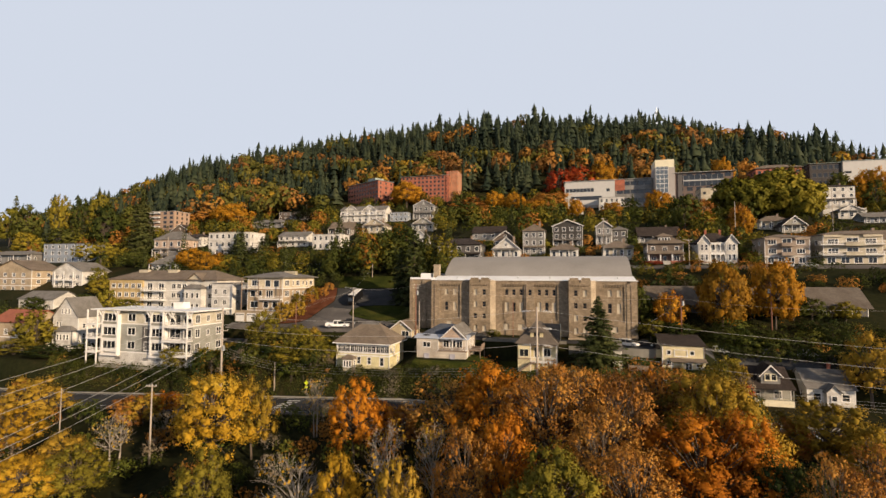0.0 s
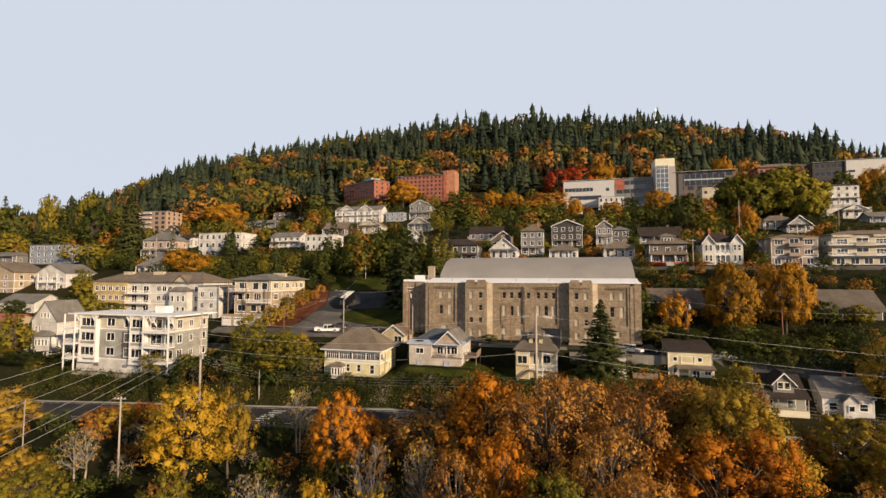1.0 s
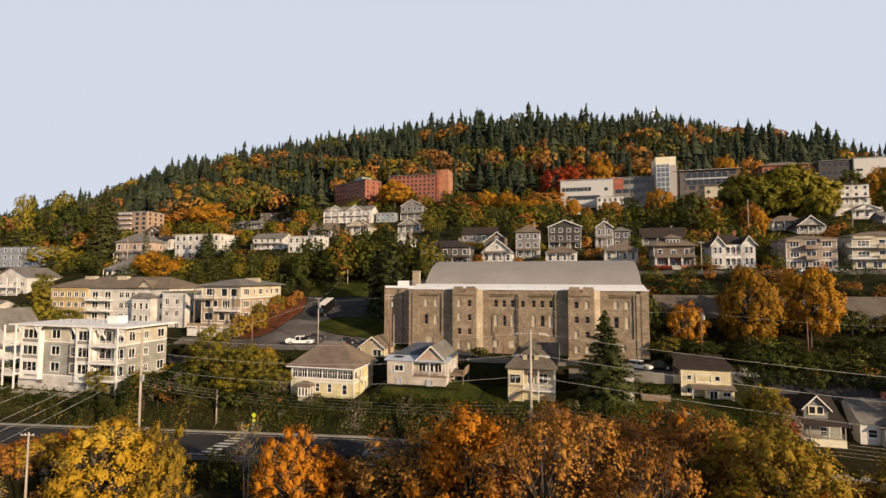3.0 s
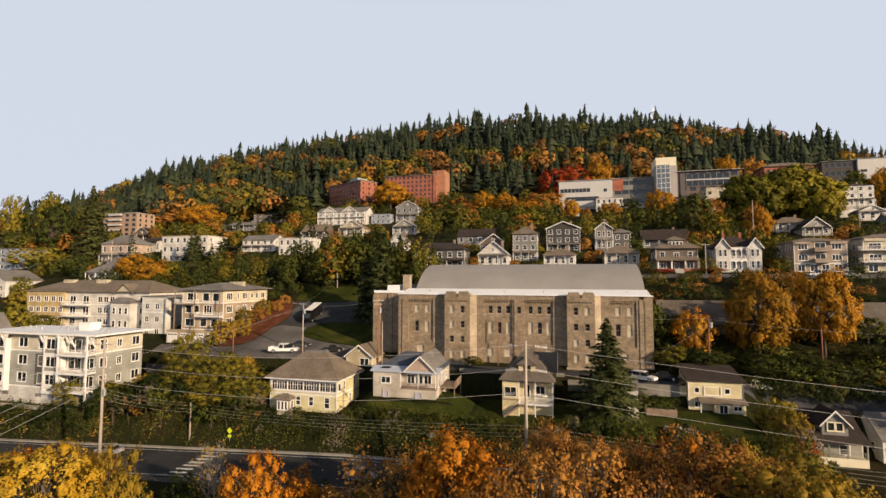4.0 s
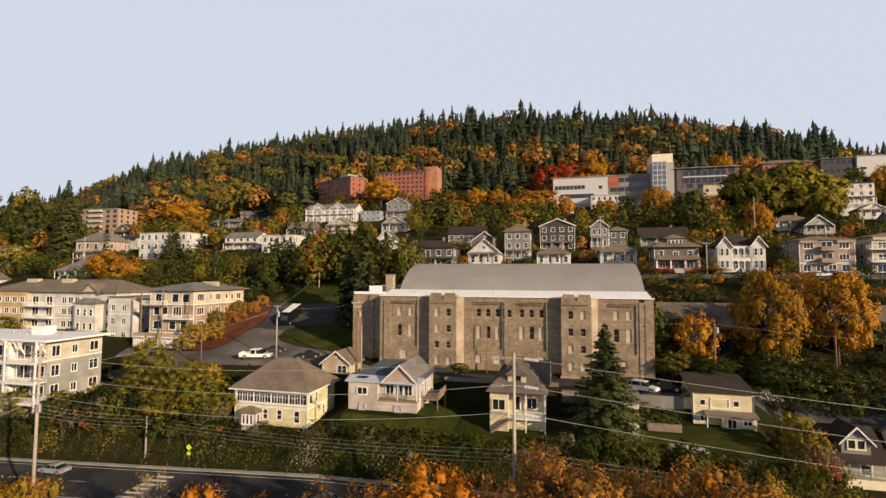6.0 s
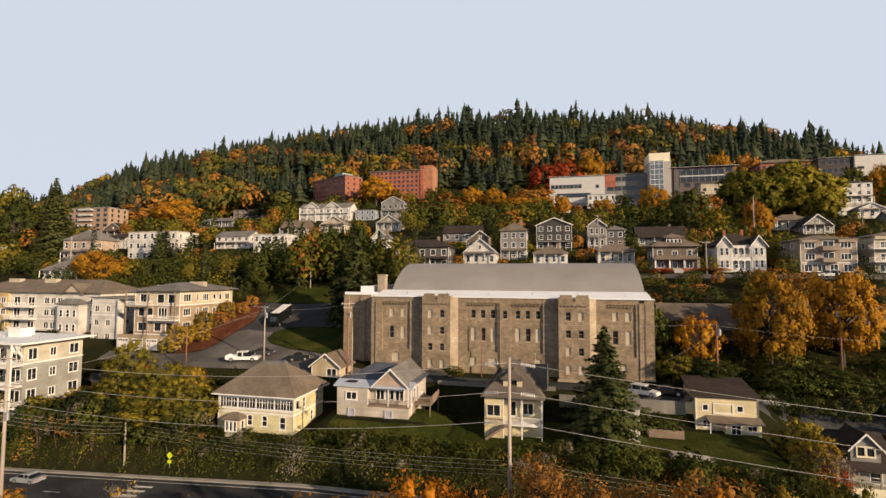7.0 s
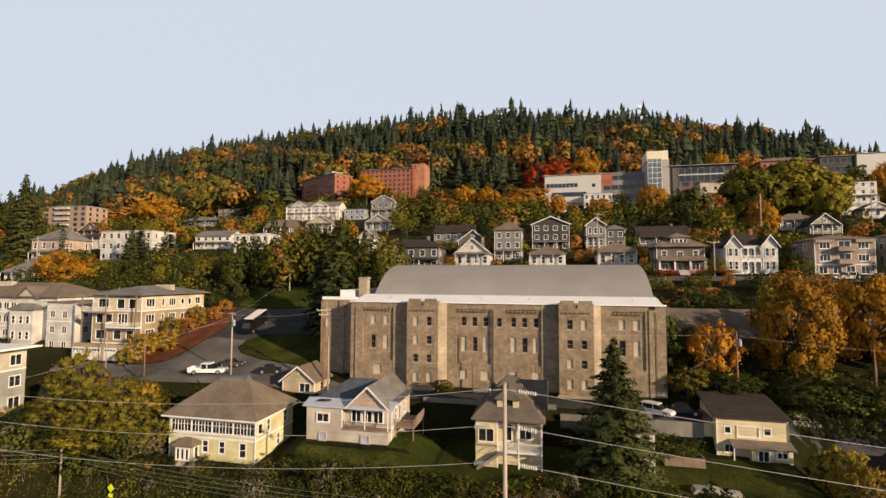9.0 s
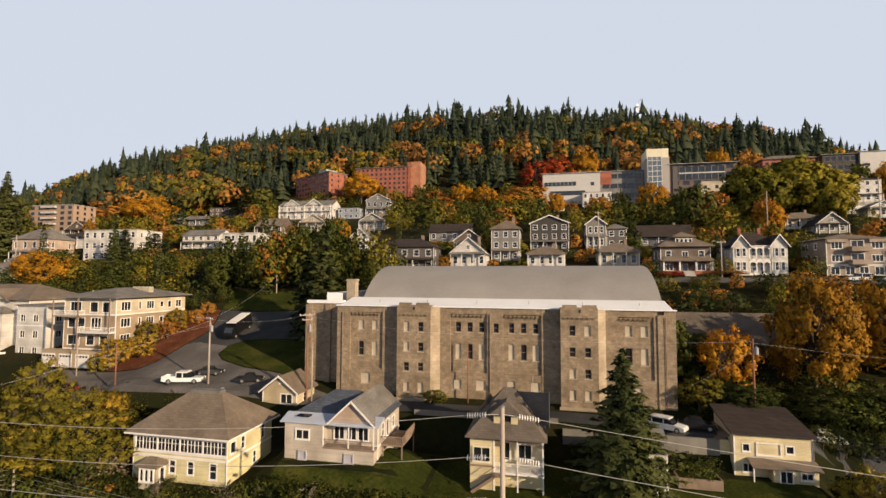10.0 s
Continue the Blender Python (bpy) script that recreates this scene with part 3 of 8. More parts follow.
road_mark(line_mark(-400, 200, 94.3), "solid white edge line on the asphalt")
road_mark(line_mark(-400, 200, 84.7), "solid white edge line on the asphalt")
for k in range(-8, 4):
    road_mark(line_mark(k * 12, k * 12 + 3, 89.5), "short white lane dash on the asphalt")
for k in range(6):
    road_mark(line_mark(-59.6, -56.6, 85.9 + k * 1.35, 0.55), "broad white crosswalk bar on the asphalt")

# the side street that climbs past the hall, its verge, lawns and the lane before the hall
drape("street", [(-100, 119.5), (-72, 116.2), (-57, 116.8), (-36, 117), (-36, 121.8), (-44, 125.5), (-49.3, 126.1), (-55.9, 127.3), (-62.6, 129.9), (-65.2, 132.4), (-65.9, 136.2), (-63.6, 138.7), (-57.4, 139.5), (-50, 139.6), (-44, 138), (-44, 151), (-59.6, 150.3), (-68.2, 149.8), (-78, 150.2), (-76.1, 146.1), (-74.5, 141.2), (-75.7, 136.4), (-75.6, 128.6), (-77, 125.5), (-84, 125.5), (-101, 125.5)],
      M_lane, 0.07, 2.0, label="sunlit grey asphalt side street climbing the hill", category="street")
# a darker sheet laid just above the street on its upper bend
drape("street", [(-65.9, 136.2), (-63.6, 138.7), (-57.4, 139.5), (-50, 139.6), (-44, 138), (-44, 151), (-59.6, 150.3), (-68.2, 149.8), (-78, 150.2), (-76.1, 146.1), (-74.5, 141.2), (-75.7, 136.4)],
      M_asphalt, 0.078, 2.0, label="dark asphalt on the upper bend of the street", category="street")
drape("lane", [(-35.9, 116.9), (-15, 117.1), (0, 117.0), (16, 115.2), (60, 117.5), (60, 121.2), (16, 119.4), (0, 121.0), (-15, 121.3), (-35.9, 121.7)], M_asphalt, 0.07, 2.0, label="narrow asphalt lane in front of the stone hall", category="lane")
drape("lawn", [(-64.9, 132.5), (-62.4, 130.1), (-55.8, 127.6), (-49.3, 126.4), (-44.3, 125.9), (-44.3, 137.7), (-50, 139.3), (-57.4, 139.2), (-63.4, 138.4), (-65.6, 136.1)], M_lawn, 0.1, 2.0, label="mown grass bank beside the street", category="lawn")
drape("lawn", [(-78.2, 150.6), (-68.2, 150.2), (-59.6, 150.7), (-44, 151.4), (-42, 160), (-80, 158)], M_lawn, 0.1, 2.5, label="sunlit strip of grass above the street", category="lawn")
drape("lawn", [(-37.5, 99.6), (-12.5, 99.2), (-1, 100), (4, 101), (18, 101), (27, 102), (27, 112.5), (13, 112), (-2, 112), (-21, 112), (-36, 111)], M_lawn, 0.08, 2.0, label="shaded green back lawn below the houses", category="lawn")
drape("planting_bed", [(-84.6, 125.9), (-77.2, 125.9), (-75.9, 128.8), (-76, 136.4), (-74.8, 141.2), (-76.4, 146.1), (-78.2, 150.2), (-84, 150.5), (-84.6, 140)], M_bark_bed, 0.1, 2.0, label="red-brown bark mulch bed on the slope", category="planting bed")
drape("street", [(-44, 167.2), (150, 167.2), (150, 171.2), (-44, 171.2)], M_lane, 0.1, 4.0, label="upper residential street above the hall", category="street")


def far_ridge():
    """Blue distant hills at the skyline beyond the town, the haze painted into their colour."""
    s = Shape()
    pts = []
    for i in range(60):
        a = radians(100 + i * 1.6)
        r = 4300
        h = 330 + 60 * noise.noise((i * 0.13, 3.1, 0)) + 25 * noise.noise((i * 0.5, 7.7, 0))
        pts.append((r * math.cos(a), r * math.sin(a), h))
    for p, q in zip(pts, pts[1:]):
        s.face((p[0], p[1], -60), (q[0], q[1], -60), (q[0] * 1.03, q[1] * 1.03, q[2]), (p[0] * 1.03, p[1] * 1.03, p[2]))
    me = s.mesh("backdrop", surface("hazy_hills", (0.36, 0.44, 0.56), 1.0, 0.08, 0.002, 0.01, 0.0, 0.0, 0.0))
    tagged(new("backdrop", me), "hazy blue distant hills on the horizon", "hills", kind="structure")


far_ridge()

# ---- plants ----
CROWNS = {}  # the leaf quads of each prototype, for the far trees that are joined


def quads_mesh(name, verts, material, normals=None):
    """A mesh of loose quads from an array of shape (n, 4, 3), with a soft normal for each quad."""
    n = len(verts)
    me = bpy.data.meshes.new(name)
    me.vertices.add(n * 4)
    me.vertices.foreach_set("co", verts.reshape(-1).astype(np.float32))
    me.loops.add(n * 4)
    me.loops.foreach_set("vertex_index", np.arange(n * 4, dtype=np.int32))
    me.polygons.add(n)
    me.polygons.foreach_set("loop_start", np.arange(0, n * 4, 4, dtype=np.int32))
    me.update(calc_edges=True)
    me.validate()
    me.materials.append(material)
    if normals is not None:
        me.polygons.foreach_set("use_smooth", np.ones(n, dtype=bool))
        me.normals_split_custom_set_from_vertices((np.repeat(normals, 4, axis=0) if normals.ndim == 2 else normals.reshape(-1, 3)).tolist())
    return me


def unit(a):
    return a / (np.linalg.norm(a, axis=-1, keepdims=True) + 1e-9)


def soft(v, out, k=0.62):
    """Turns each quad to face outwards and gives it a normal between its own and the crown's."""
    g = unit(np.cross(v[:, 2] - v[:, 0], v[:, 3] - v[:, 1]))
    away = np.sum(g * out, axis=1) < 0
    v[away] = v[away][:, ::-1]
    g[away] *= -1
    return v, unit(k * unit(out) + (1 - k) * g)


def leaves(centres, normals, size, rng, spread_n=0.9, aspect=0.7):
    """A small bent leaf cluster at each centre, facing about the normal."""
    n = len(centres)
    nn = normals + rng.normal(0, spread_n, (n, 3))
    nn /= np.linalg.norm(nn, axis=1, keepdims=True) + 1e-9
    t = np.cross(nn, rng.normal(0, 1, (n, 3)))
    t /= np.linalg.norm(t, axis=1, keepdims=True) + 1e-9
    b = np.cross(nn, t)
    s = size * rng.uniform(0.6, 1.35, (n, 1))
    w = s * aspect * rng.uniform(0.7, 1.2, (n, 1))
    v = np.stack([centres - t * s, centres - b * w + nn * s * 0.15, centres + t * s, centres + b * w + nn * s * 0.15], axis=1)
    return v


def crown_points(rng, h, r, lobes, per, low=0.22, flat=1.0, loose=0.14):
    """Leaf places and normals on the outer skins of the clumps that make up a crown, with gaps between the clumps."""
    P, N, C = [], [], []
    mid = np.array([0, 0, h * (0.5 + 0.3 * low)])
    half = np.array([r, r, h * (0.5 - 0.36 * low)])
    bulge = rng.uniform(0, 6.28, 3)
    for k in range(lobes):
        z = 1 - 1.72 * (k + 0.5) / lobes + rng.uniform(-0.06, 0.06)  # from the top down past the middle
        z = max(-0.8, min(0.99, z))
        a = k * 2.399963 + rng.uniform(-0.3, 0.3)
        w = math.sqrt(1 - z * z)
        d = np.array([math.cos(a) * w, math.sin(a) * w, z])
        swell = 1 + 0.13 * math.sin(2 * a + bulge[0]) + 0.1 * math.sin(3 * a + bulge[1]) * w + 0.07 * math.sin(5 * z + bulge[2])
        deep = rng.uniform(0.38, 0.62) if k % 5 == 4 else rng.uniform(0.66, 0.92)
        lr = r * rng.uniform(0.8, 1.5) * 1.75 / math.sqrt(lobes + 12) * (1.12 if deep < 0.65 else 1.0)
        c = mid + d * half * swell * deep
        c[2] = min(h - lr * 0.8, max(c[2], h * low * 0.7 + lr * 0.5))
        C.append((c, lr))
        m = int(per * rng.uniform(0.7, 1.3) * (0.55 if deep < 0.65 else 1.0))
        q = unit(rng.normal(0, 1, (m, 3)) + 0.85 * d + [0, 0, 0.25])
        rad = lr * rng.uniform(0.6, 1.08, (m, 1))
        stray = rng.uniform(0, 1, m) < loose
        rad[stray] *= rng.uniform(0.95, 1.5, (stray.sum(), 1))
        # bumps on each clump, so that its outline is ragged
        rad *= 1 + 0.2 * np.sin(q[:, :1] * 7 + k) * np.cos(q[:, 1:2] * 6 + 2 * k) + 0.12 * np.sin(q[:, 2:] * 11 + k)
        P.append(c + q * rad * [1, 1, rng.uniform(0.75, 1.1) * flat])
        N.append(q + 0.35 * d + [0, 0, 0.15])
    return np.concatenate(P), np.concatenate(N), C


def cores(lobes, rng, k, rings, segs):
    """A rounded leafy mass inside each clump, that closes the crown behind its outer leaves: quads, and a normal for each corner."""
    Q, N = [], []
    for c, lr in lobes:
        ring = []
        for i in range(rings + 1):
            e = math.pi * (i / rings - 0.5) * 0.98
            w = np.arange(segs) * 2 * math.pi / segs + 0.4 * i
            ring.append(np.stack([math.cos(e) * np.cos(w), math.cos(e) * np.sin(w), np.full(segs, math.sin(e))], axis=1))
        g = np.array(ring)
        p = c + g * lr * k * rng.uniform(0.55, 1.3, (rings + 1, segs, 1))
        turn = np.roll(np.arange(segs), -1)
        Q.append(np.stack([p[:-1], p[:-1][:, turn], p[1:][:, turn], p[1:]], axis=2).reshape(-1, 4, 3))
        N.append(np.stack([g[:-1], g[:-1][:, turn], g[1:][:, turn], g[1:]], axis=2).reshape(-1, 4, 3))
    return np.concatenate(Q), unit(np.concatenate(N) + [0, 0, 0.15])


def broadleaf(name, label, material, h, r, lobes, per, size, seed, low=0.28, bark=None, category="tree", group="", trunks=1, bare=0.0, loose=0.14):
    """A broad-leaved tree or shrub: trunk, limbs to the lobes of the crown, and the leaves."""
    rng = np.random.default_rng(seed)
    ob = thing(name, 0, 0, 0, label, category, group)
    P, N, C = crown_points(rng, h, r, lobes, per, low, 1.0, loose)
    s = Shape()
    for q in range(trunks):
        off = Vector((rng.uniform(-0.5, 0.5), rng.uniform(-0.5, 0.5), 0)) * (0 if trunks == 1 else 1)
        top = Vector((rng.uniform(-0.06, 0.06) * h, rng.uniform(-0.06, 0.06) * h, h * 0.62)) + off * 2
        mid = off + (top - off) * 0.45 + Vector((rng.uniform(-0.2, 0.2), rng.uniform(-0.2, 0.2), 0))
        r0 = h * 0.022 / math.sqrt(trunks)
        s.tube(off - Vector((0, 0, 1.2)), mid, r0 * 1.25, r0 * 0.8, 7).tube(mid, top, r0 * 0.8, r0 * 0.3, 6)
        for k, (c, lr) in enumerate(C):
            if k % trunks != q:
                continue
            base = mid + (top - mid) * min(1.0, max(0.0, (c[2] / h - 0.35) / 0.6) * 0.8)
            e = Vector(c)
            bend = base.lerp(e, 0.5) + Vector((0, 0, 0.08 * (e - base).length))
            s.tube(base, bend, r0 * 0.34, r0 * 0.22, 5).tube(bend, e, r0 * 0.22, r0 * 0.07, 4)
            if bare > 0:
                for _ in range(int(10 * bare)):
                    d = Vector(rng.normal(0, 1, 3))
                    d.z = abs(d.z) * 0.8
                    s.tube(bend.lerp(e, rng.uniform(0, 1)), e + d.normalized() * lr * rng.uniform(0.7, 1.3), r0 * 0.10, r0 * 0.02, 3)
    part("trunk", s.mesh("trunk", bark or M_trunk, True), None, ob)
    if per > 0:
        q = leaves(P, N, size, rng)
        q, nn = soft(q, unit(N) + 0.35 * unit((P - [0, 0, h * 0.5]) / [r, r, h * 0.55]), 0.74)
        CROWNS[ob.name] = (q, material, nn)
        if per > 20 and h > 5:
            q2, n2 = cores(C, rng, 0.28 if loose > 0.3 else 0.5, 3, 5)
            q, nn = np.concatenate([q, q2]), np.concatenate([np.repeat(nn[:, None], 4, axis=1), n2])
        part("crown", quads_mesh("crown", q, material, nn), None, ob)
    return ob


def conifer(name, label, h, r, whorls, boughs, per, size, seed, material=None, category="conifer", droop=0.35, power=0.85, group=""):
    """A conifer: a straight trunk and whorls of drooping boughs clad in needle sprays."""
    rng = np.random.default_rng(seed)
    ob = thing(name, 0, 0, 0, label, category, group)
    s = Shape().tube((0, 0, -1), (0, 0, h * 0.97), h * 0.018, 0.03, 7)
    P, N = [], []
    for k in range(whorls):
        f = (k + rng.uniform(0, 0.6)) / whorls
        z = h * (0.06 + 0.92 * f)
        L = r * (1 - f) ** power * rng.uniform(0.8, 1.12) + 0.12
        nb = max(3, int(boughs * (1 - 0.5 * f)))
        for j in range(nb):
            a = 2 * math.pi * (j + rng.uniform(-0.35, 0.35)) / nb + k * 1.3
            l = L * rng.uniform(0.65, 1.15)
            d = np.array([math.cos(a), math.sin(a), 0])
            end = Vector((d[0] * l, d[1] * l, z - droop * l * rng.uniform(0.4, 1.1)))
            if l > 0.8:
                s.tube((0, 0, z), end, h * 0.0035, h * 0.001, 3)
            m = max(3, int(per * l / r))
            u = rng.uniform(0.12, 1.05, m)
            wid = l * 0.22 * (1.1 - u)
            side = rng.normal(0, 1, m) * wid
            zz = z + (end.z - z) * u + 0.1 * l * u * u
            p = np.stack([d[0] * l * u - d[1] * side, d[1] * l * u + d[0] * side, zz + rng.uniform(-0.25, 0.1, m) * size * 2], axis=1)
            P.append(p)
            N.append(np.tile([d[0] * 0.4, d[1] * 0.4, 1.0], (m, 1)))
    part("trunk", s.mesh("trunk", M_trunk, True), None, ob)
    q = leaves(np.concatenate(P), np.concatenate(N), size, rng, 0.45, 0.5)
    P, N = np.concatenate(P), np.concatenate(N)
    q, nn = soft(q, unit(P * [1, 1, 0] + [0, 0, 0.3]) + [0, 0, 0.55])
    part("crown", quads_mesh("crown", q, material or L_conifer, nn), None, ob)
    CROWNS[ob.name] = (q, material or L_conifer, nn)
    return ob


USED = {}


def plant(proto, x, y, height, width=None, z=None):
    """Sets the prototype itself the first time, then copies, scaled to the height and turned."""
    k = USED.get(proto.name, 0)
    USED[proto.name] = k + 1
    s = height / proto["tall"]
    w = width / proto["wide"] if width else s
    a = (k * 137.5 + x * 11) % 360
    m = pose(x, y, (ground_z(x, y) if z is None else z) - 0.15, 0, 0, a) @ Matrix.Diagonal((w, w, s, 1))
    if k == 0:
        proto.matrix_basis = m
        return proto
    q = copy_thing(proto, Matrix.Identity(4))
    q.matrix_basis = m
    return q


def proto(ob, tall, wide):
    ob["tall"], ob["wide"] = tall, wide
    return ob


# prototypes: height 10, crown about 8 across, unless said
PROTO = {}
for key, label, mat, n in (("orange", "autumn maple with dense orange leaves", L_orange, 2), ("rust", "autumn tree with thinning rust-brown leaves", L_rust, 2),
                           ("yellow", "autumn maple with bright yellow leaves", L_yellow, 2), ("gold", "tree turning from green to gold", L_gold, 2),
                           ("olive", "olive-green tree with early autumn tint", L_olive, 2), ("green", "dark green leafy tree with dense crown", L_green, 1)):
    thin = key == "rust"
    for pre, lobes, per, size in (("", 104, 96, 0.088), ("c_", 80, 72, 0.108)):
        PROTO[pre + key] = [proto(broadleaf("tree", label, mat, 10.0, 4.1, lobes + 14 * thin, per * (0.72 if thin else 1), size, 40 + 7 * i + len(key), low=0.08, bare=0.5 if thin else 0.15, group="trees", loose=0.34 if thin else 0.18), 10.0, 7.8) for i in range(n)]
for key, label, mat, n in (("m_orange", "orange autumn tree among the houses", L_amber, 2), ("m_rust", "rusty red-brown autumn tree among the houses", L_rust, 1), ("m_green", "dark green tree among the houses", L_leafgreen, 2),
                           ("m_olive", "olive-green tree among the houses", L_olive, 2), ("m_yellow", "yellow-green tree among the houses", L_lime, 1), ("m_red", "deep red autumn tree among the houses", L_red, 1)):
    PROTO[key] = [proto(broadleaf("tree", label, mat, 10.0, 3.9, 40, 40, 0.27, 140 + 7 * i + len(key), low=0.03, group="trees"), 10.0, 7.8) for i in range(n)]
for key, label, mat in (("orange", "autumn maple with dense orange leaves", L_orange), ("rust", "autumn tree with thinning rust-brown leaves", L_rust), ("yellow", "autumn maple with bright yellow leaves", L_yellow),
                        ("gold", "tree turning from green to gold", L_gold), ("olive", "olive-green tree with early autumn tint", L_olive), ("green", "dark green leafy tree with dense crown", L_green)):
    PROTO["b_" + key] = [proto(broadleaf("tree", label, mat, 10.0, 4.1, 64, 50, 0.165, 90 + 3 * len(key), low=0.04, group="trees"), 10.0, 7.8)]
PROTO["big_gold"] = [proto(broadleaf("tree", "broad golden-orange maple with full crown", L_maple, 13.0, 7.0, 110, 74, 0.24, 510 + i, low=0.0, group="trees"), 13.0, 16.4) for i in range(2)]
PROTO["m_lime"] = [proto(broadleaf("tree", "large olive-yellow tree below the campus", L_lime, 13.0, 8.0, 130, 60, 0.42, 520, low=0.02, group="trees"), 13.0, 18.6)]
PROTO["bush"] = [proto(broadleaf("bush", "dense dark green bush on the bank", L_green, 3.0, 1.9, 11, 36, 0.18, 300 + i, low=0.05, category="bush", trunks=3, group="bushes"), 3.0, 3.8) for i in range(3)]
PROTO["brush"] = [proto(broadleaf("bush", "rusty brown autumn brush on the bank", L_rust, 3.0, 1.9, 12, 50, 0.14, 310 + i, low=0.05, category="bush", trunks=3, bare=0.5, group="bushes"), 3.0, 3.8) for i in range(2)]
PROTO["olivebush"] = [proto(broadleaf("bush", "olive-green scrub on the bank", L_weed, 3.0, 1.9, 12, 40, 0.16, 330 + i, low=0.05, category="bush", trunks=3, group="bushes"), 3.0, 3.8) for i in range(2)]
PROTO["dry"] = [proto(broadleaf("bush", "pale seed-headed scrub on the bank", L_tan, 3.0, 1.7, 14, 60, 0.11, 350 + i, low=0.05, category="bush", trunks=3, bare=0.8, group="bushes"), 3.0, 3.4) for i in range(2)]
PROTO["bare"] = [proto(broadleaf("tree", "nearly bare pale-barked tree with thin branches", L_yellow, 10.0, 3.2, 26, 9, 0.16, 370 + i, bark=M_palebark, bare=1.6, trunks=2, group="trees"), 10.0, 6.4) for i in range(2)]
PROTO["spruce"] = [proto(conifer("conifer", "tall dark spruce with drooping boughs", 16.0, 5.0, 34, 12, 80, 0.30, 401), 16.0, 9.2)]
PROTO["fir"] = [proto(conifer("conifer", "dark green fir among the houses", 16.0, 3.6, 26, 9, 20, 0.40, 411 + i, group="firs"), 16.0, 7.2) for i in range(2)]
PROTO["cedar"] = [proto(conifer("conifer", "narrow dark cedar among the houses", 16.0, 2.9, 26, 10, 22, 0.40, 421, droop=0.7, power=0.55, group="firs"), 16.0, 5.8)]


def put(key, x, y, height, width=None, z=None):
    kinds = PROTO[key]
    if y > 112 or height < 8:
        kinds = PROTO["big_gold"] if key in ("gold", "orange", "m_orange") and (width or 0) > 10 and y > 120 else PROTO.get("b_" + key, kinds)
    elif y > 66:
        kinds = PROTO.get("c_" + key, kinds)
    return plant(kinds[(int(abs(x * 7.3 + y * 3.1))) % len(kinds)], x, y, height, width, z)

# ---- the stone hall ----
def stone_hall():
    x0, x1, y0, y1, z0, z1 = -36.3, 15.7, 123.6, 166.0, 12.6, 27.4
    h = thing("stone_hall", (x0 + x1) / 2, y0, z0, "large old sandstone drill hall with towers and vaulted roof", "building")
    y0, y1 = 0.0, y1 - y0
    y0, y1 = 0.0, y1 - y0
    y0, y1 = 0.0, y1 - y0
    y0, y1 = 0.0, y1 - y0
    y0, y1 = 0.0, y1 - y0
    y0, y1 = 0.0, y1 - y0
    y0, y1 = 0.0, y1 - y0
    y0, y1 = 0.0, y1 - y0
    y0, y1 = 0.0, y1 - y0
    BLOCK.append((-45, 17, 122, 168))
    ox = (x0 + x1) / 2
    H = z1 - z0

    def X(x):
        return x - ox

    def bay(name, a, b, y, top, holes, depth=0.35, sides=0.9, material=None):
        """One flat piece of the front from a to b, standing at y, with its openings."""
        s = Shape()
        s.wall((X(a), y, 0), (1, 0, 0), b - a, top, (0, -1, 0), [(q[0] - a, q[1] - z0, q[2], q[3]) for q in holes], depth)
        s.face((X(a), y, 0), (X(a), y, top), (X(a), y + sides, top), (X(a), y + sides, 0))
        s.face((X(b), y, 0), (X(b), y + sides, 0), (X(b), y + sides, top), (X(b), y, top))
        s.face((X(a), y, top), (X(b), y, top), (X(b), y + sides, top), (X(a), y + sides, top))
        w = part(name, s.mesh(name, material or M_stone), None, h)
        for k, q in enumerate(holes):
            hx, hz, ww, hh = q[:4]
            blind = len(q) > 4 and q[4]
            fr = Shape()
            for bx in ((-ww / 2, -ww / 2 + 0.09, -hh / 2, hh / 2), (ww / 2 - 0.09, ww / 2, -hh / 2, hh / 2), (-ww / 2 + 0.09, ww / 2 - 0.09, hh / 2 - 0.09, hh / 2), (-ww / 2 + 0.09, ww / 2 - 0.09, -hh / 2, -hh / 2 + 0.09), (-ww / 2 + 0.09, ww / 2 - 0.09, -0.04, 0.04)):
                fr.box(bx[0], bx[1], 0.16, 0.28, bx[2], bx[3])
            f = part("window", fr, M_blind if blind else M_timber, h, at=(X(hx + ww / 2), y, hz - z0 + hh / 2))
            part("pane", Shape().box(-ww / 2 + 0.02, ww / 2 - 0.02, 0.20, 0.24, -hh / 2 + 0.02, hh / 2 - 0.02), M_blind if blind else M_glass, f)
            part("sill", Shape().box(-ww / 2 - 0.12, ww / 2 + 0.12, -0.09, 0.2, -hh / 2 - 0.16, -hh / 2 - 0.004), M_stone_trim, f)
        return w

    def corbels(a, b, y, z):
        n = int((b - a) / 0.62)
        me = None
        for k in range(n):
            s = a + (b - a) * (k + 0.5) / n
            if me is None:
                me = solid(Shape().prism([(-0.26, 0.0), (0.0, -0.42), (0.0, 0.02), (-0.26, 0.02)], "x", -0.16, 0.16), "corbel", M_stone)
            part("corbel", me, None, h, at=(X(s), y, z - z0))

    def panel(a, b, tops, lows, y=0.3, foot=4.8):
        """A bay whose upper part is a recessed panel above a flush wall."""
        bay("wall_bay", a, b, y0 + y, H, tops, 0.3)
        bay("lower_wall", a, b, y0, foot, lows, 0.3, y - 0.004)
        part("panel_head", Shape().box(X(a), X(b), y0, y0 + y - 0.004, H - 0.95, H), M_stone, h)

    R1, R2, R3, R4 = 23.6, 20.6, 17.55, 14.4
    # left bay and its end pier
    bay("pier", -36.3, -34.0, y0 - 0.05, H, [])
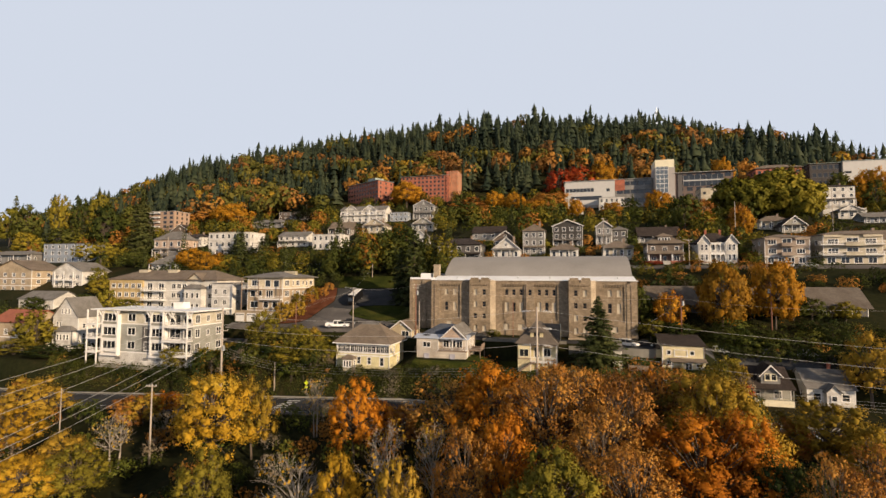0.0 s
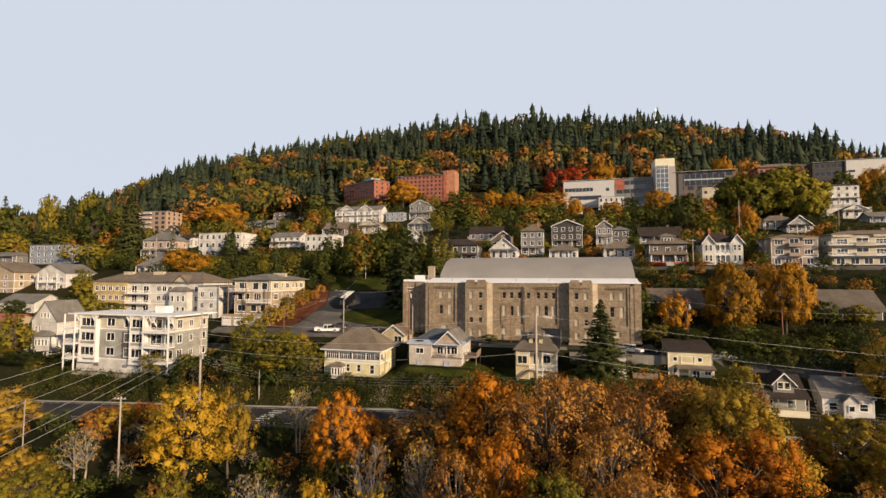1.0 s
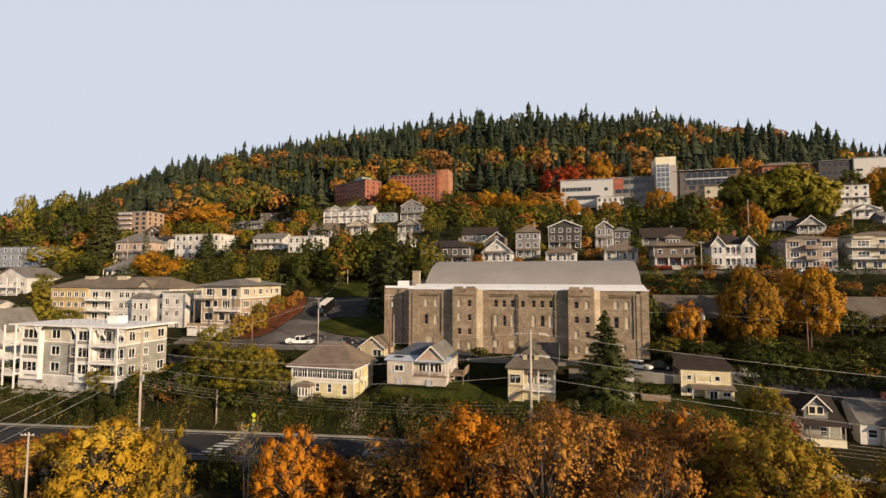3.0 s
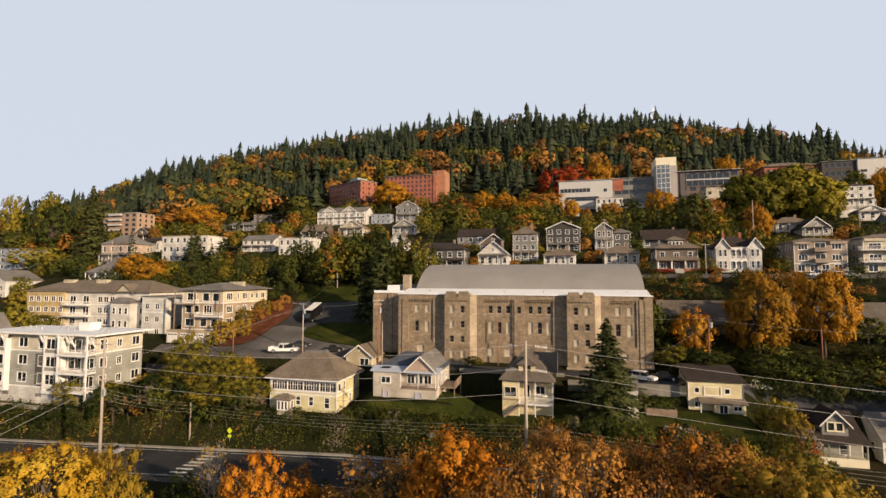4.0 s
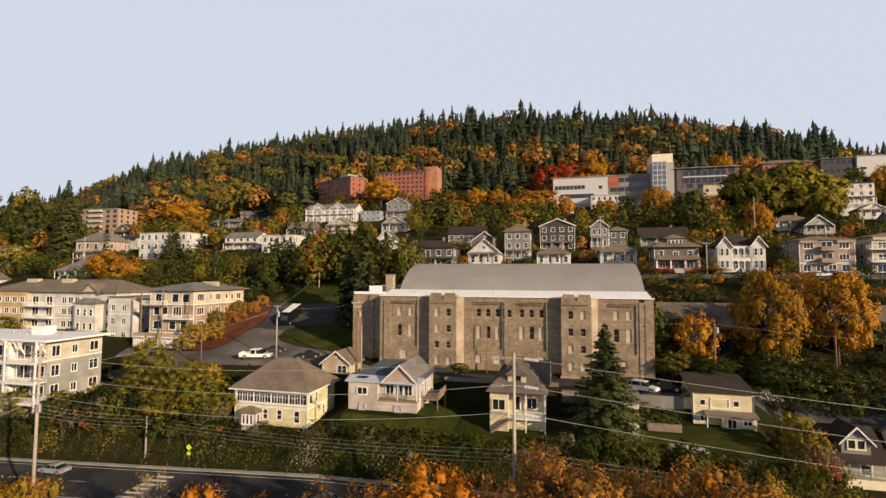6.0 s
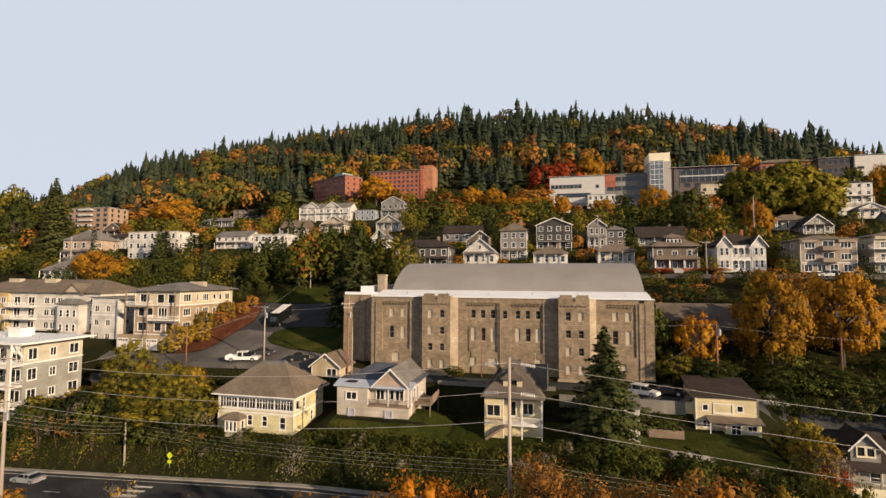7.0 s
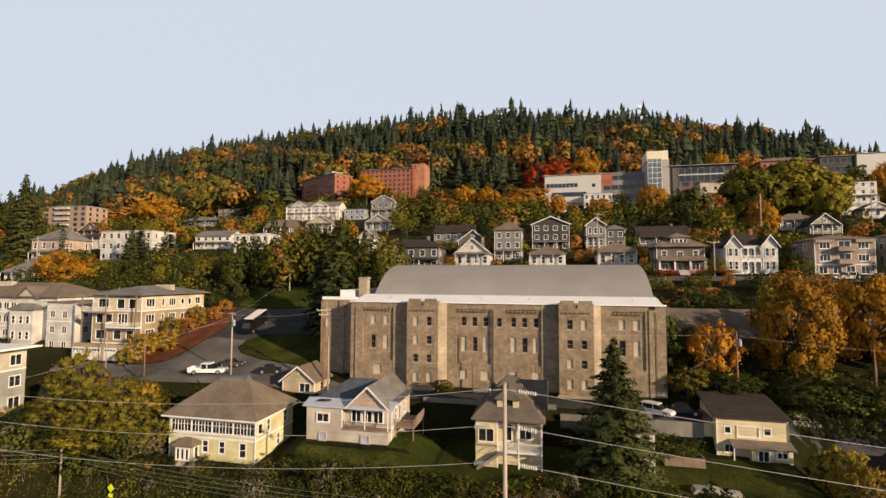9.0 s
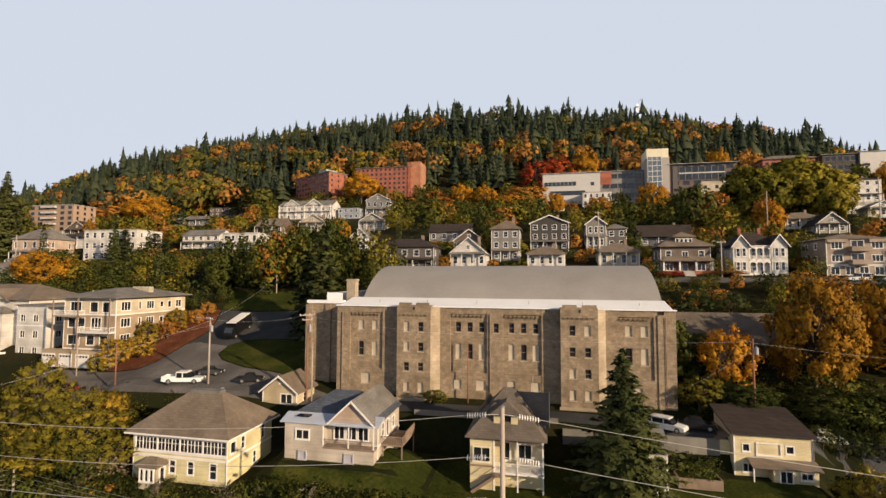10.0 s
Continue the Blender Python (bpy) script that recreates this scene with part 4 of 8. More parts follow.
    panel(-34.0, -28.4, [(-32.7, R1, 0.95, 1.5, 1), (-30.35, R1, 0.92, 1.5, 1), (-32.65, 19.4, 0.92, 2.3), (-30.35, 19.4, 0.92, 2.3, 1)], [(-32.0, 15.0, 1.5, 1.6, 1)])
    bay("pier", -28.4, -25.5, y0 - 0.05, H - 0.1, [])
    # the two towers, each with a splayed right flank
    for tx, wide, c1, c2, shut in ((-25.5, 5.45, 1.1, 3.4, (0, 2, 6, 7)), (-0.42, 5.32, 1.23, 3.39, (1, 4, 6, 7))):
        holes = []
        for k, (z, hh) in enumerate(((R1 + 0.05, 1.5), (R2, 1.4), (R3, 1.35), (R4, 1.4))):
            holes += [(tx + c1, z, 0.9, hh, 2 * k in shut), (tx + c2, z, 0.9, hh, 2 * k + 1 in shut)]
        bay("tower_front", tx, tx + wide, y0 - 1.5, H + 0.3, holes, 0.35, 2.2)
        part("tower_flank", Shape().prism([(X(tx + wide), y0 - 1.5), (X(tx + wide + 1.2), y0 - 0.06), (X(tx + wide + 1.2), y0 + 0.6), (X(tx + wide), y0 + 0.6)], "z", 0, H + 0.1), M_stone_trim, h)
        part("tower_base", Shape().box(X(tx - 0.2), X(tx + wide + 0.2), y0 - 1.8, y0 - 1.503, -2, 0.8), M_stone_trim, h)
        corbels(tx + 0.3, tx + wide - 0.3, y0 - 1.5, 26.35)
        for k in range(2):
            part("merlon", Shape().box(X(tx + 0.3 + 2.8 * k), X(tx + 2.35 + 2.8 * k), y0 - 1.5, y0 - 1.0, H + 0.3, H + 0.75), M_stone, h)
        part("scupper", Shape().box(X(tx + 2.6), X(tx + 2.9), y0 - 1.53, y0 - 1.4, H - 0.35, H + 0.1), M_black, h)
    # centre, in two panels between slim piers
    bay("pier", -19.0, -17.2, y0 - 0.05, H, [])
    panel(-17.2, -11.4, [(x, R1, 0.9, 1.55) for x in (-16.45, -14.6, -12.75)] + [(-16.45, 19.4, 0.9, 2.4, 1), (-14.6, 19.4, 0.9, 2.4), (-12.75, 19.4, 0.9, 2.4, 1)], [(-16.9, 14.8, 1.45, 1.45, 1), (-13.1, 14.8, 1.45, 1.45, 1)])
    bay("pier", -11.4, -8.95, y0 - 0.05, H, [(-10.45, R1, 0.85, 1.5)])
    panel(-8.95, -3.15, [(x, R1, 0.85, 1.55) for x in (-8.1, -6.3, -4.45)] + [(-8.15, 19.5, 0.9, 2.4, 1), (-6.3, 19.5, 0.9, 2.4), (-4.5, 19.5, 0.9, 2.4, 1)], [(-8.5, 14.9, 1.4, 1.45, 1), (-4.75, 14.9, 1.35, 1.45, 1)])
    bay("pier", -3.15, -0.42, y0 - 0.05, H - 0.1, [])
    # right bay
    bay("pier", 6.1, 7.74, y0 - 0.05, H, [])
    panel(7.74, 12.74, [(8.86, R1, 0.95, 1.55, 1), (11.0, R1, 0.97, 1.55, 1), (8.86, 19.5, 0.95, 2.4), (11.0, 19.5, 0.97, 2.4, 1)], [(9.6, 14.8, 1.5, 1.4, 1)])
    bay("wall_bay", 12.74, 13.25, y0 + 0.05, H, [])
    bay("pier", 13.25, 14.15, y0 - 0.1, H - 0.6, [])
    bay("wall_bay", 14.15, 15.7, y0 - 0.02, H, [])
    for a, b in ((-33.8, -28.6), (-17.0, -11.6), (-8.8, -3.3), (7.9, 12.6)):
        corbels(a, b, y0, 26.35)
    # ends, back and coping
    s = Shape().box(X(x0) + 0.02, X(x1) - 0.02, y0 + 0.7, y1, -4, H - 0.02)
    part("body", s, M_stone, h)
    part("coping", Shape().box(X(x0) - 0.1, X(x1) + 0.1, y0 - 0.32, y0 + 0.75, H + 0.003, H + 0.2), M_membrane, h)
    # pale flat roof that rises gently to the foot of the vault
    s = Shape().prism([(y0 + 0.75, H), (y0 + 6.6, H + 1.2), (y0 + 6.6, H - 0.5), (y0 + 0.75, H - 0.5)], "x", X(x0), X(x1))
    part("flat_roof", s, M_membrane, h, "bright white roof membrane")
    for k in range(6):
        part("roof_vent", Shape().tube((X(-30 + k * 8.3), y0 + 3.2, H + 0.4), (X(-30 + k * 8.3), y0 + 3.2, H + 1.0), 0.09, 0.09, 8), M_steel, h)
    # the vault
    s = Shape()
    c0, half, rise = y0 + 6.5 + 15.5, 15.5, 6.2
    R = (half * half + rise * rise) / (2 * rise)
    pts = []
    lim = math.asin(half / R)
    for k in range(29):
        a = -lim + 2 * lim * k / 28
        pts.append((c0 + R * math.sin(a), H + 0.9 + R * math.cos(a) - (R - rise)))
    poly = [(pts[0][0], H - 0.5)] + pts + [(pts[-1][0], H - 0.5)]
    s.prism(poly, "x", X(-34.4), X(15.4))
    me = solid(s, "vault_roof", M_vault)
    part("vault_roof", me, None, h, "weathered grey barrel-vaulted roof")
    for k in range(1, 14):
        x = -34.4 + 49.8 * k / 14
        q = Shape()
        for (a, b), (c, d) in zip(pts, pts[1:]):
            q.prism([(a, b), (c, d), (c, d + 0.012), (a, b + 0.012)], "x", X(x) - 0.03, X(x) + 0.03)
        part("roof_seam", q.mesh("roof_seam", M_vault), None, h)
    # lower wing and chimney at the left end
    part("wing", Shape().box(X(-43.2), X(-36.32), y0 + 3.0, y0 + 30, -3, H + 0.2), M_stone, h)
    part("wing_parapet", Shape().box(X(-43.35), X(-36.33), y0 + 2.85, y0 + 3.35, H + 0.205, H + 0.75).box(X(-41.6), X(-38.6), y0 + 7.0, y0 + 28, H + 0.205, H + 1.9), M_membrane, h)
    part("wing_pier", Shape().box(X(-43.4), X(-42.3), y0 + 2.6, y0 + 2.99, -3, H), M_stone, h)
    part("wing_pier", Shape().box(X(-39.8), X(-38.8), y0 + 2.7, y0 + 2.99, -3, H), M_stone, h)
    part("chimney", Shape().box(X(-37.6), X(-36.0), y0 + 6.6, y0 + 8.2, H - 0.5, H + 4.4).box(X(-37.75), X(-35.85), y0 + 6.45, y0 + 8.35, H + 4.1, H + 4.25), M_stone_trim, h)
    for x in (-35.3, -10.9, 14.3):
        part("downpipe", Shape().tube((X(x), y0 - 0.2, 0.2), (X(x), y0 - 0.2, H - 0.9), 0.07, 0.07, 8), M_timber, h)
    return h


stone_hall()

# ---- houses near the hall ----
M_yellow = siding("butter_siding", (0.73, 0.66, 0.39))
M_yellow2 = siding("pale_yellow_siding", (0.72, 0.63, 0.40))
M_greywarm = siding("warm_grey_siding", (0.57, 0.51, 0.44))
M_tan = siding("tan_siding", (0.44, 0.35, 0.24))
M_creamside = siding("cream_siding", (0.53, 0.47, 0.36))
M_oliveside = siding("grey_green_siding", (0.33, 0.32, 0.28))
M_whiteside = siding("white_siding", (0.66, 0.64, 0.61))
M_palegrey = siding("pale_grey_siding", (0.235, 0.228, 0.222))
M_greyside = siding("grey_siding", (0.115, 0.108, 0.105))
M_blueside = siding("blue_grey_siding", (0.30, 0.34, 0.40))
M_brownside = siding("brown_siding", (0.16, 0.125, 0.105))
M_ashroof = coursed("ash_brown_shingles", (0.15, 0.125, 0.105), (0.11, 0.095, 0.08), 0.45, 0.22, 0.015, 0.1, 0.9, 0.3)
M_paleblue = surface("pale_blue_blind", (0.40, 0.39, 0.44), 0.7, 0.1)
M_pink = siding("pinkish_siding", (0.52, 0.40, 0.32))


def yellow_house():
    x0, x1, y0, y1, z0, z1 = -51.9, -39.1, 99.9, 109.2, 7.6, 13.2
    h = house("yellow_house", "pale yellow two-storey house with brown hip roof", x0, x1, y0, y1, z0, z1, M_yellow, ("hip", 4.3, 0.75, M_brownroof),
              [(5.1, 1.1, 0.85, 1.5), (7.6, 1.1, 0.85, 1.5), (10.6, 0.8, 0.95, 1.8)], [(2.7, 3.5, 0.75, 1.5), (6.9, 3.5, 0.75, 1.7), (5.2, 0.9, 0.7, 1.5), (0.7, 3.6, 1.0, 1.3, "plain")], band=[2.95])
    a, c = -(x1 - x0) / 2, -(y1 - y0) / 2
    # glazed upper porch across the front
    for g in range(4):
        gx = a + 0.35 + g * 3.13
        part("mullion", Shape().box(gx - 0.16, gx + 0.04, c - 0.14, c - 0.005, 3.61, 5.19), M_white, h)
        w = part("porch_window", Shape().box(gx + 0.05, gx + 2.92, c - 0.10, c - 0.05, 3.61, 3.68).box(gx + 0.05, gx + 2.92, c - 0.10, c - 0.05, 5.12, 5.19), M_white, h)
        part("pane", Shape().box(gx + 0.05, gx + 2.92, c - 0.05, c - 0.01, 3.6, 5.2), M_glass, w)
        for k in range(1, 6):
            part("muntin", Shape().box(gx + 0.05 + 0.478 * k - (0.05 if k % 2 == 0 else 0.02), gx + 0.05 + 0.478 * k + (0.05 if k % 2 == 0 else 0.02), c - 0.11, c - 0.055, 3.685, 5.115), M_white, w)
        part("muntin", Shape().box(gx + 0.05, gx + 2.92, c - 0.09, c - 0.054, 4.55, 4.6), M_white, w)
    part("porch_band", Shape().box(a - 0.05, -a + 0.05, c - 0.16, c - 0.005, 3.35, 3.6).box(a - 0.05, -a + 0.05, c - 0.16, c - 0.005, 5.2, 5.5), M_white, h)
    part("roof_deck", Shape().box(-2.1, 2.2, -0.55, 0.55, 4.05 + 5.6 - 0.15, 4.05 + 5.6 + 0.28), M_tar, h)
    part("eave_fascia", Shape().box(a - 0.78, -a + 0.78, c - 0.79, c - 0.74, 5.52, 5.72).box(-a + 0.74, -a + 0.79, c - 0.79, -c + 0.78, 5.52, 5.72), M_white, h)
    # entry bay with its own little hip roof
    part("entry_bay", Shape().box(a + 2.3, a + 4.7, c - 1.5, c, -1.2, 2.15), M_creamside, h)
    part("entry_roof", roof_shape("hip", a + 2.3, a + 4.7, c - 1.5, c, 2.16, 1.0, 0.35), M_brownroof, h)
    for k in range(3):
        window(h, (a + 2.75 + 0.68 * k, c - 1.5, 1.25), 0, 0.5, 1.4, "plain")
    window(h, (a + 4.7, c - 0.75, 1.2), 90, 0.7, 1.6, "plain")
    part("downpipe", Shape().tube((-a + 0.1, c - 0.08, 0), (-a + 0.1, c - 0.08, 5.4), 0.05, 0.05, 6), M_white, h)
    part("chimney_vent", Shape().box(0.9, 1.25, 1.2, 1.55, 8.6, 9.9), M_steel, h)


yellow_house()


def grey_house():
    x0, x1, y0, y1, z0, z1 = -33.9, -22.4, 105.0, 113.5, 9.9, 14.6
    h = house("grey_house", "warm grey house with slate roof and raised porch", x0, x1, y0, y1, z0, z1, M_greywarm, ("hip", 2.7, 0.3, M_blueroof),
              [(1.5, 2.6, 1.7, 1.1, "slide"), (2.0, 0.7, 1.0, 0.9, "plain"), (8.0, 0.7, 1.1, 0.9, "plain")], [(1.5, 2.6, 0.9, 1.6), (3.2, 2.2, 1.0, 2.0, "plain"), (5.6, 2.6, 0.9, 1.4)], band=[1.9])
    a, c = -(x1 - x0) / 2, -(y1 - y0) / 2
    # recessed porch on the right half of the front
    part("porch_roof", Shape().prism([(c - 1.6, 4.55), (c + 0.4, 5.2), (c + 0.4, 5.35), (c - 1.6, 4.7)], "x", a - 0.5, -a + 0.7), M_metalroof, h, "pale metal porch roof")
    part("porch_floor", Shape().box(a + 5.0, -a, c - 1.3, c - 0.004, 1.7, 1.95), M_timber, h)
    part("porch_skirt", Shape().box(a + 0.02, -a - 0.02, c - 1.28, c - 0.06, -1.5, 1.69), M_greywarm, h)
    part("porch_wing", Shape().box(a, a + 5.0, c - 1.3, c - 0.01, 1.7, 4.5), M_greywarm, h)
    window(h, (a + 2.4, c - 1.3, 3.2), 0, 1.7, 1.1, "slide")
    window(h, (a + 2.4, c - 1.28, 0.75), 0, 0.95, 0.9, "plain", M_paleblue, M_paleblue)
    window(h, (a + 8.4, c - 1.28, 0.75), 0, 1.05, 0.9, "plain", M_paleblue, M_paleblue)
    for k in range(3):
        window(h, (a + 6.6 + 1.55 * k, c, 3.3), 0, 1.3, 1.5, "slide")
    railing(h, a + 5.05, -a, c - 1.28, 1.95, 0.9, M_timber)
    for x in (a + 5.05, a + 8.3, -a - 0.06):
        part("porch_post", Shape().box(x - 0.07, x + 0.07, c - 1.35, c - 1.21, 1.96, 4.6), M_white, h)
    # front gable over the porch, ridge to the back
    s = Shape().prism([(a + 6.0, 4.9), (a + 11.3, 4.9), (a + 8.65, 7.3)], "y", c - 1.2, c + 3)
    part("gable", s, M_pink, h)
    g = roof_shape("gable_y", a + 6.0, a + 11.3, c - 1.2, -c, 4.95, 2.4, 0.35)
    part("gable_roof", g, M_tar, h, "grey shingled cross gable")
    part("bargeboard", Shape().prism([(a + 5.6, 4.5), (a + 8.65, 7.3), (a + 11.7, 4.5), (a + 11.7, 4.75), (a + 8.65, 7.6), (a + 5.6, 4.75)], "y", c - 1.62, c - 1.56), M_white, h)
    part("skylight", Shape().box(a + 1.4, a + 3.0, c - 0.9, c - 0.1, 5.15, 5.3), M_glass, h)
    # raised deck on the right flank
    part("deck", Shape().box(-a + 0.02, -a + 2.8, c + 1.0, c + 6.5, 1.75, 1.95), M_timber, h)
    part("deck_screen", Shape().box(-a + 2.72, -a + 2.8, c + 2.4, c + 6.5, 1.96, 3.1), M_timber, h, "solid weathered board screen")
    railing(h, -a + 2.75, 0, c + 1.0, 1.95, 0.95, M_timber, 0.2, c + 2.38)
    railing(h, -a + 0.05, -a + 2.75, c + 1.03, 1.95, 0.95, M_timber)
    for x in (-a + 0.3, -a + 2.7):
        for y in (c + 1.1, c + 6.3):
            part("deck_post", Shape().box(x - 0.07, x + 0.07, y - 0.07, y + 0.07, -1.5, 1.74), M_timber, h)


grey_house()

shed = house("shed_house", "small tan gabled outbuilding with white trim", -45.2, -39.6, 116.6, 122.4, 11.9, 14.7, siding("straw_siding", (0.55, 0.46, 0.31)), ("gable_y", 2.1, 0.45, M_brownroof),
             [(3.0, 1.0, 1.9, 1.4, "slide")], [(2.2, 1.0, 0.9, 1.2)])
part("bargeboard", Shape().prism([(-3.3, 2.45), (0, 4.95), (3.3, 2.45), (3.3, 2.7), (0, 5.25), (-3.3, 2.7)], "y", -3.43, -3.37), M_white, shed)
part("gable_vent", Shape().tube((0, -2.95, 4.0), (0, -2.85, 4.0), 0.22, 0.22, 10), M_white, shed)


def porch_house():
    """The house behind the near pole: steep hips, dormer and a white porch on posts."""
    x0, x1, y0, y1, z0, z1 = -11.2, -3.0, 107.0, 114.5, 8.4, 13.9
    h = house("porch_house", "old cream house with steep grey-brown roof and white-railed porch", x0, x1, y0, y1, z0, z1, M_yellow2, ("hip", 4.5, 0.5, M_ashroof),
              [(3.4, 2.4, 1.0, 2.1, "plain"), (5.4, 2.7, 1.5, 1.6, "slide"), (3.6, 0.3, 1.2, 1.0, "plain")], [(2, 3, 0.8, 1.4), (5, 3, 0.8, 1.4)])
    a, c = -(x1 - x0) / 2, -(y1 - y0) / 2
    # closed wing with a dark sleeping-porch opening, then the open porch
    part("porch_wing", Shape().box(a, a + 2.6, c - 2.0, c - 0.01, -1.0, 5.45), M_yellow2, h)
    window(h, (a + 1.35, c - 2.0, 3.6), 0, 1.9, 1.6, "slide", M_cream)
    part("wing_band", Shape().box(a - 0.04, a + 2.64, c - 2.06, c - 2.003, 2.2, 2.4), M_timber, h)
    part("porch_floor", Shape().box(a + 2.61, -a + 0.1, c - 2.0, c - 0.005, 1.5, 1.72), M_white, h)
    railing(h, a + 2.65, -a + 0.05, c - 1.95, 1.72, 1.05, M_white, 0.17)
    railing(h, -a + 0.04, 0, c - 1.9, 1.72, 1.05, M_white, 0.17, c - 0.05)
    for x in (a + 2.75, a + 5.4, -a):
        part("porch_post", Shape().box(x - 0.08, x + 0.08, c - 2.06, c - 1.9, -1.0, 5.42), M_white, h)
    part("porch_beam", Shape().box(a + 2.61, -a + 0.1, c - 2.05, c - 1.85, 5.1, 5.45), M_timber, h)
    part("porch_roof", roof_shape("hip", a - 0.1, -a + 0.1, c - 2.2, c + 3.4, 5.5, 3.3, 0.4), M_ashroof, h)
    for x in (-1.45, 0.55):
        part("dormer_cheek", Shape().box(x, x + 0.75, c - 1.3, c + 2.2, 5.9, 7.9), M_yellow2, h)
    part("dormer_opening", Shape().box(-0.69, 0.54, c - 1.1, c + 2.2, 5.9, 7.9), M_glass, h)
    part("dormer_roof", roof_shape("hip", -1.45, 1.3, c - 1.3, c + 3.0, 7.91, 1.3, 0.35), M_ashroof, h)
    part("flank_gable", Shape().prism([(c + 1.6, 4.8), (c + 6.6, 4.8), (c + 6.6, 6.6), (c + 4.1, 9.2), (c + 1.6, 6.6)], "x", -a - 2.4, -a + 0.35), M_yellow2, h)
    part("flank_roof", roof_shape("gable_x", -a - 3.4, -a + 0.35, c + 1.6, c + 6.6, 6.65, 2.6, 0.4), M_ashroof, h)
    part("bargeboard", Shape().prism([(c + 1.15, 6.1), (c + 4.1, 9.2), (c + 7.05, 6.1), (c + 7.05, 6.4), (c + 4.1, 9.52), (c + 1.15, 6.4)], "x", -a + 0.76, -a + 0.82), M_cream, h)
    window(h, (-a + 0.35, c + 4.1, 6.6), 90, 0.9, 1.3, "hung")
    part("rear_gable", Shape().prism([(a - 0.05, 5.4), (a + 2.6, 5.4), (a + 2.6, 6.4), (a + 1.3, 8.2), (a - 0.05, 6.4)], "y", c + 3.0, -c), M_ashroof, h)
    part("stair", Shape().prism([(a + 2.9, 1.7), (a + 2.9, 1.35), (a + 0.4, -0.5), (a + 0.2, -0.2)], "y", c - 3.0, c - 2.1), M_timber, h)
    part("stair_rail", Shape().prism([(a + 2.9, 2.7), (a + 2.9, 2.6), (a + 0.2, 0.6), (a + 0.2, 0.72)], "y", c - 3.03, c - 2.97), M_timber, h)
    part("stair_landing", Shape().box(a + 2.7, a + 3.7, c - 3.0, c - 2.07, 1.5, 1.7), M_timber, h)
    part("porch_skirt", Shape().box(a + 2.7, -a, c - 1.0, c - 0.95, -0.8, 1.45), M_yellow2, h)
    part("chimney", Shape().box(-0.9, -0.3, 0.2, 0.8, 8.6, 10.6), M_timber, h)


porch_house()

white_shed = house("white_shed", "narrow white gabled outbuilding behind the spruce", 6.6, 10.2, 106.5, 112.0, 8.4, 13.2, M_whiteside, ("gable_x", 1.5, 0.3, M_tar), [(1.1, 1.6, 0.8, 1.2)], [(2, 2, 0.8, 1.2)])


def pale_yellow_house():
    x0, x1, y0, y1, z0, z1 = 19.3, 27.5, 113.6, 120.4, 8.4, 13.65
    h = house("pale_yellow_house", "pale yellow box house with dark mono-pitch roof", x0, x1, y0, y1, z0, z1, M_yellow2, ("shed", 1.5, 0.45, M_darkroof),
              [(0.9, 3.3, 0.75, 0.85, "plain"), (5.5, 3.3, 0.8, 0.85, "plain"), (0.9, 0.9, 1.1, 1.0, "slide")], [(2, 3, 0.9, 1.2), (4.2, 2.8, 1.0, 1.4)])
    a, c = -(x1 - x0) / 2, -(y1 - y0) / 2
    window(h, (a + 3.65, c, 3.65), 0, 2.5, 1.3, "plain", M_white, M_paleblue, 0.06)
    part("leanto", Shape().box(a + 3.6, -a, c - 1.2, c - 0.005, -1.0, 2.0), M_yellow2, h)
    part("leanto_roof", Shape().prism([(c - 1.7, 1.95), (c, 2.5), (c, 2.62), (c - 1.7, 2.07)], "x", a + 1.3, -a + 0.3), M_brownroof, h)
    window(h, (a + 4.9, c - 1.2, 1.05), 0, 1.25, 1.35, "door")
    window(h, (a + 7.0, c - 1.2, 1.3), 0, 1.2, 0.75, "slide")
    part("porch_post", Shape().box(a + 1.4, a + 1.52, c - 1.6, c - 1.48, -0.6, 1.95), M_white, h)
    part("side_entry", Shape().box(a - 1.2, a - 0.01, c + 1.5, -c, -1.0, 4.0), M_yellow2, h)
    part("side_roof", Shape().prism([(a - 1.5, 3.9), (a, 4.6), (a, 4.72), (a - 1.5, 4.02)], "y", c + 1.2, -c + 0.2), M_brownroof, h)
    part("downpipe", Shape().tube((-a + 0.08, c - 0.08, 2.1), (-a + 0.08, c - 0.08, 5.0), 0.05, 0.05, 6), M_timber, h)


pale_yellow_house()


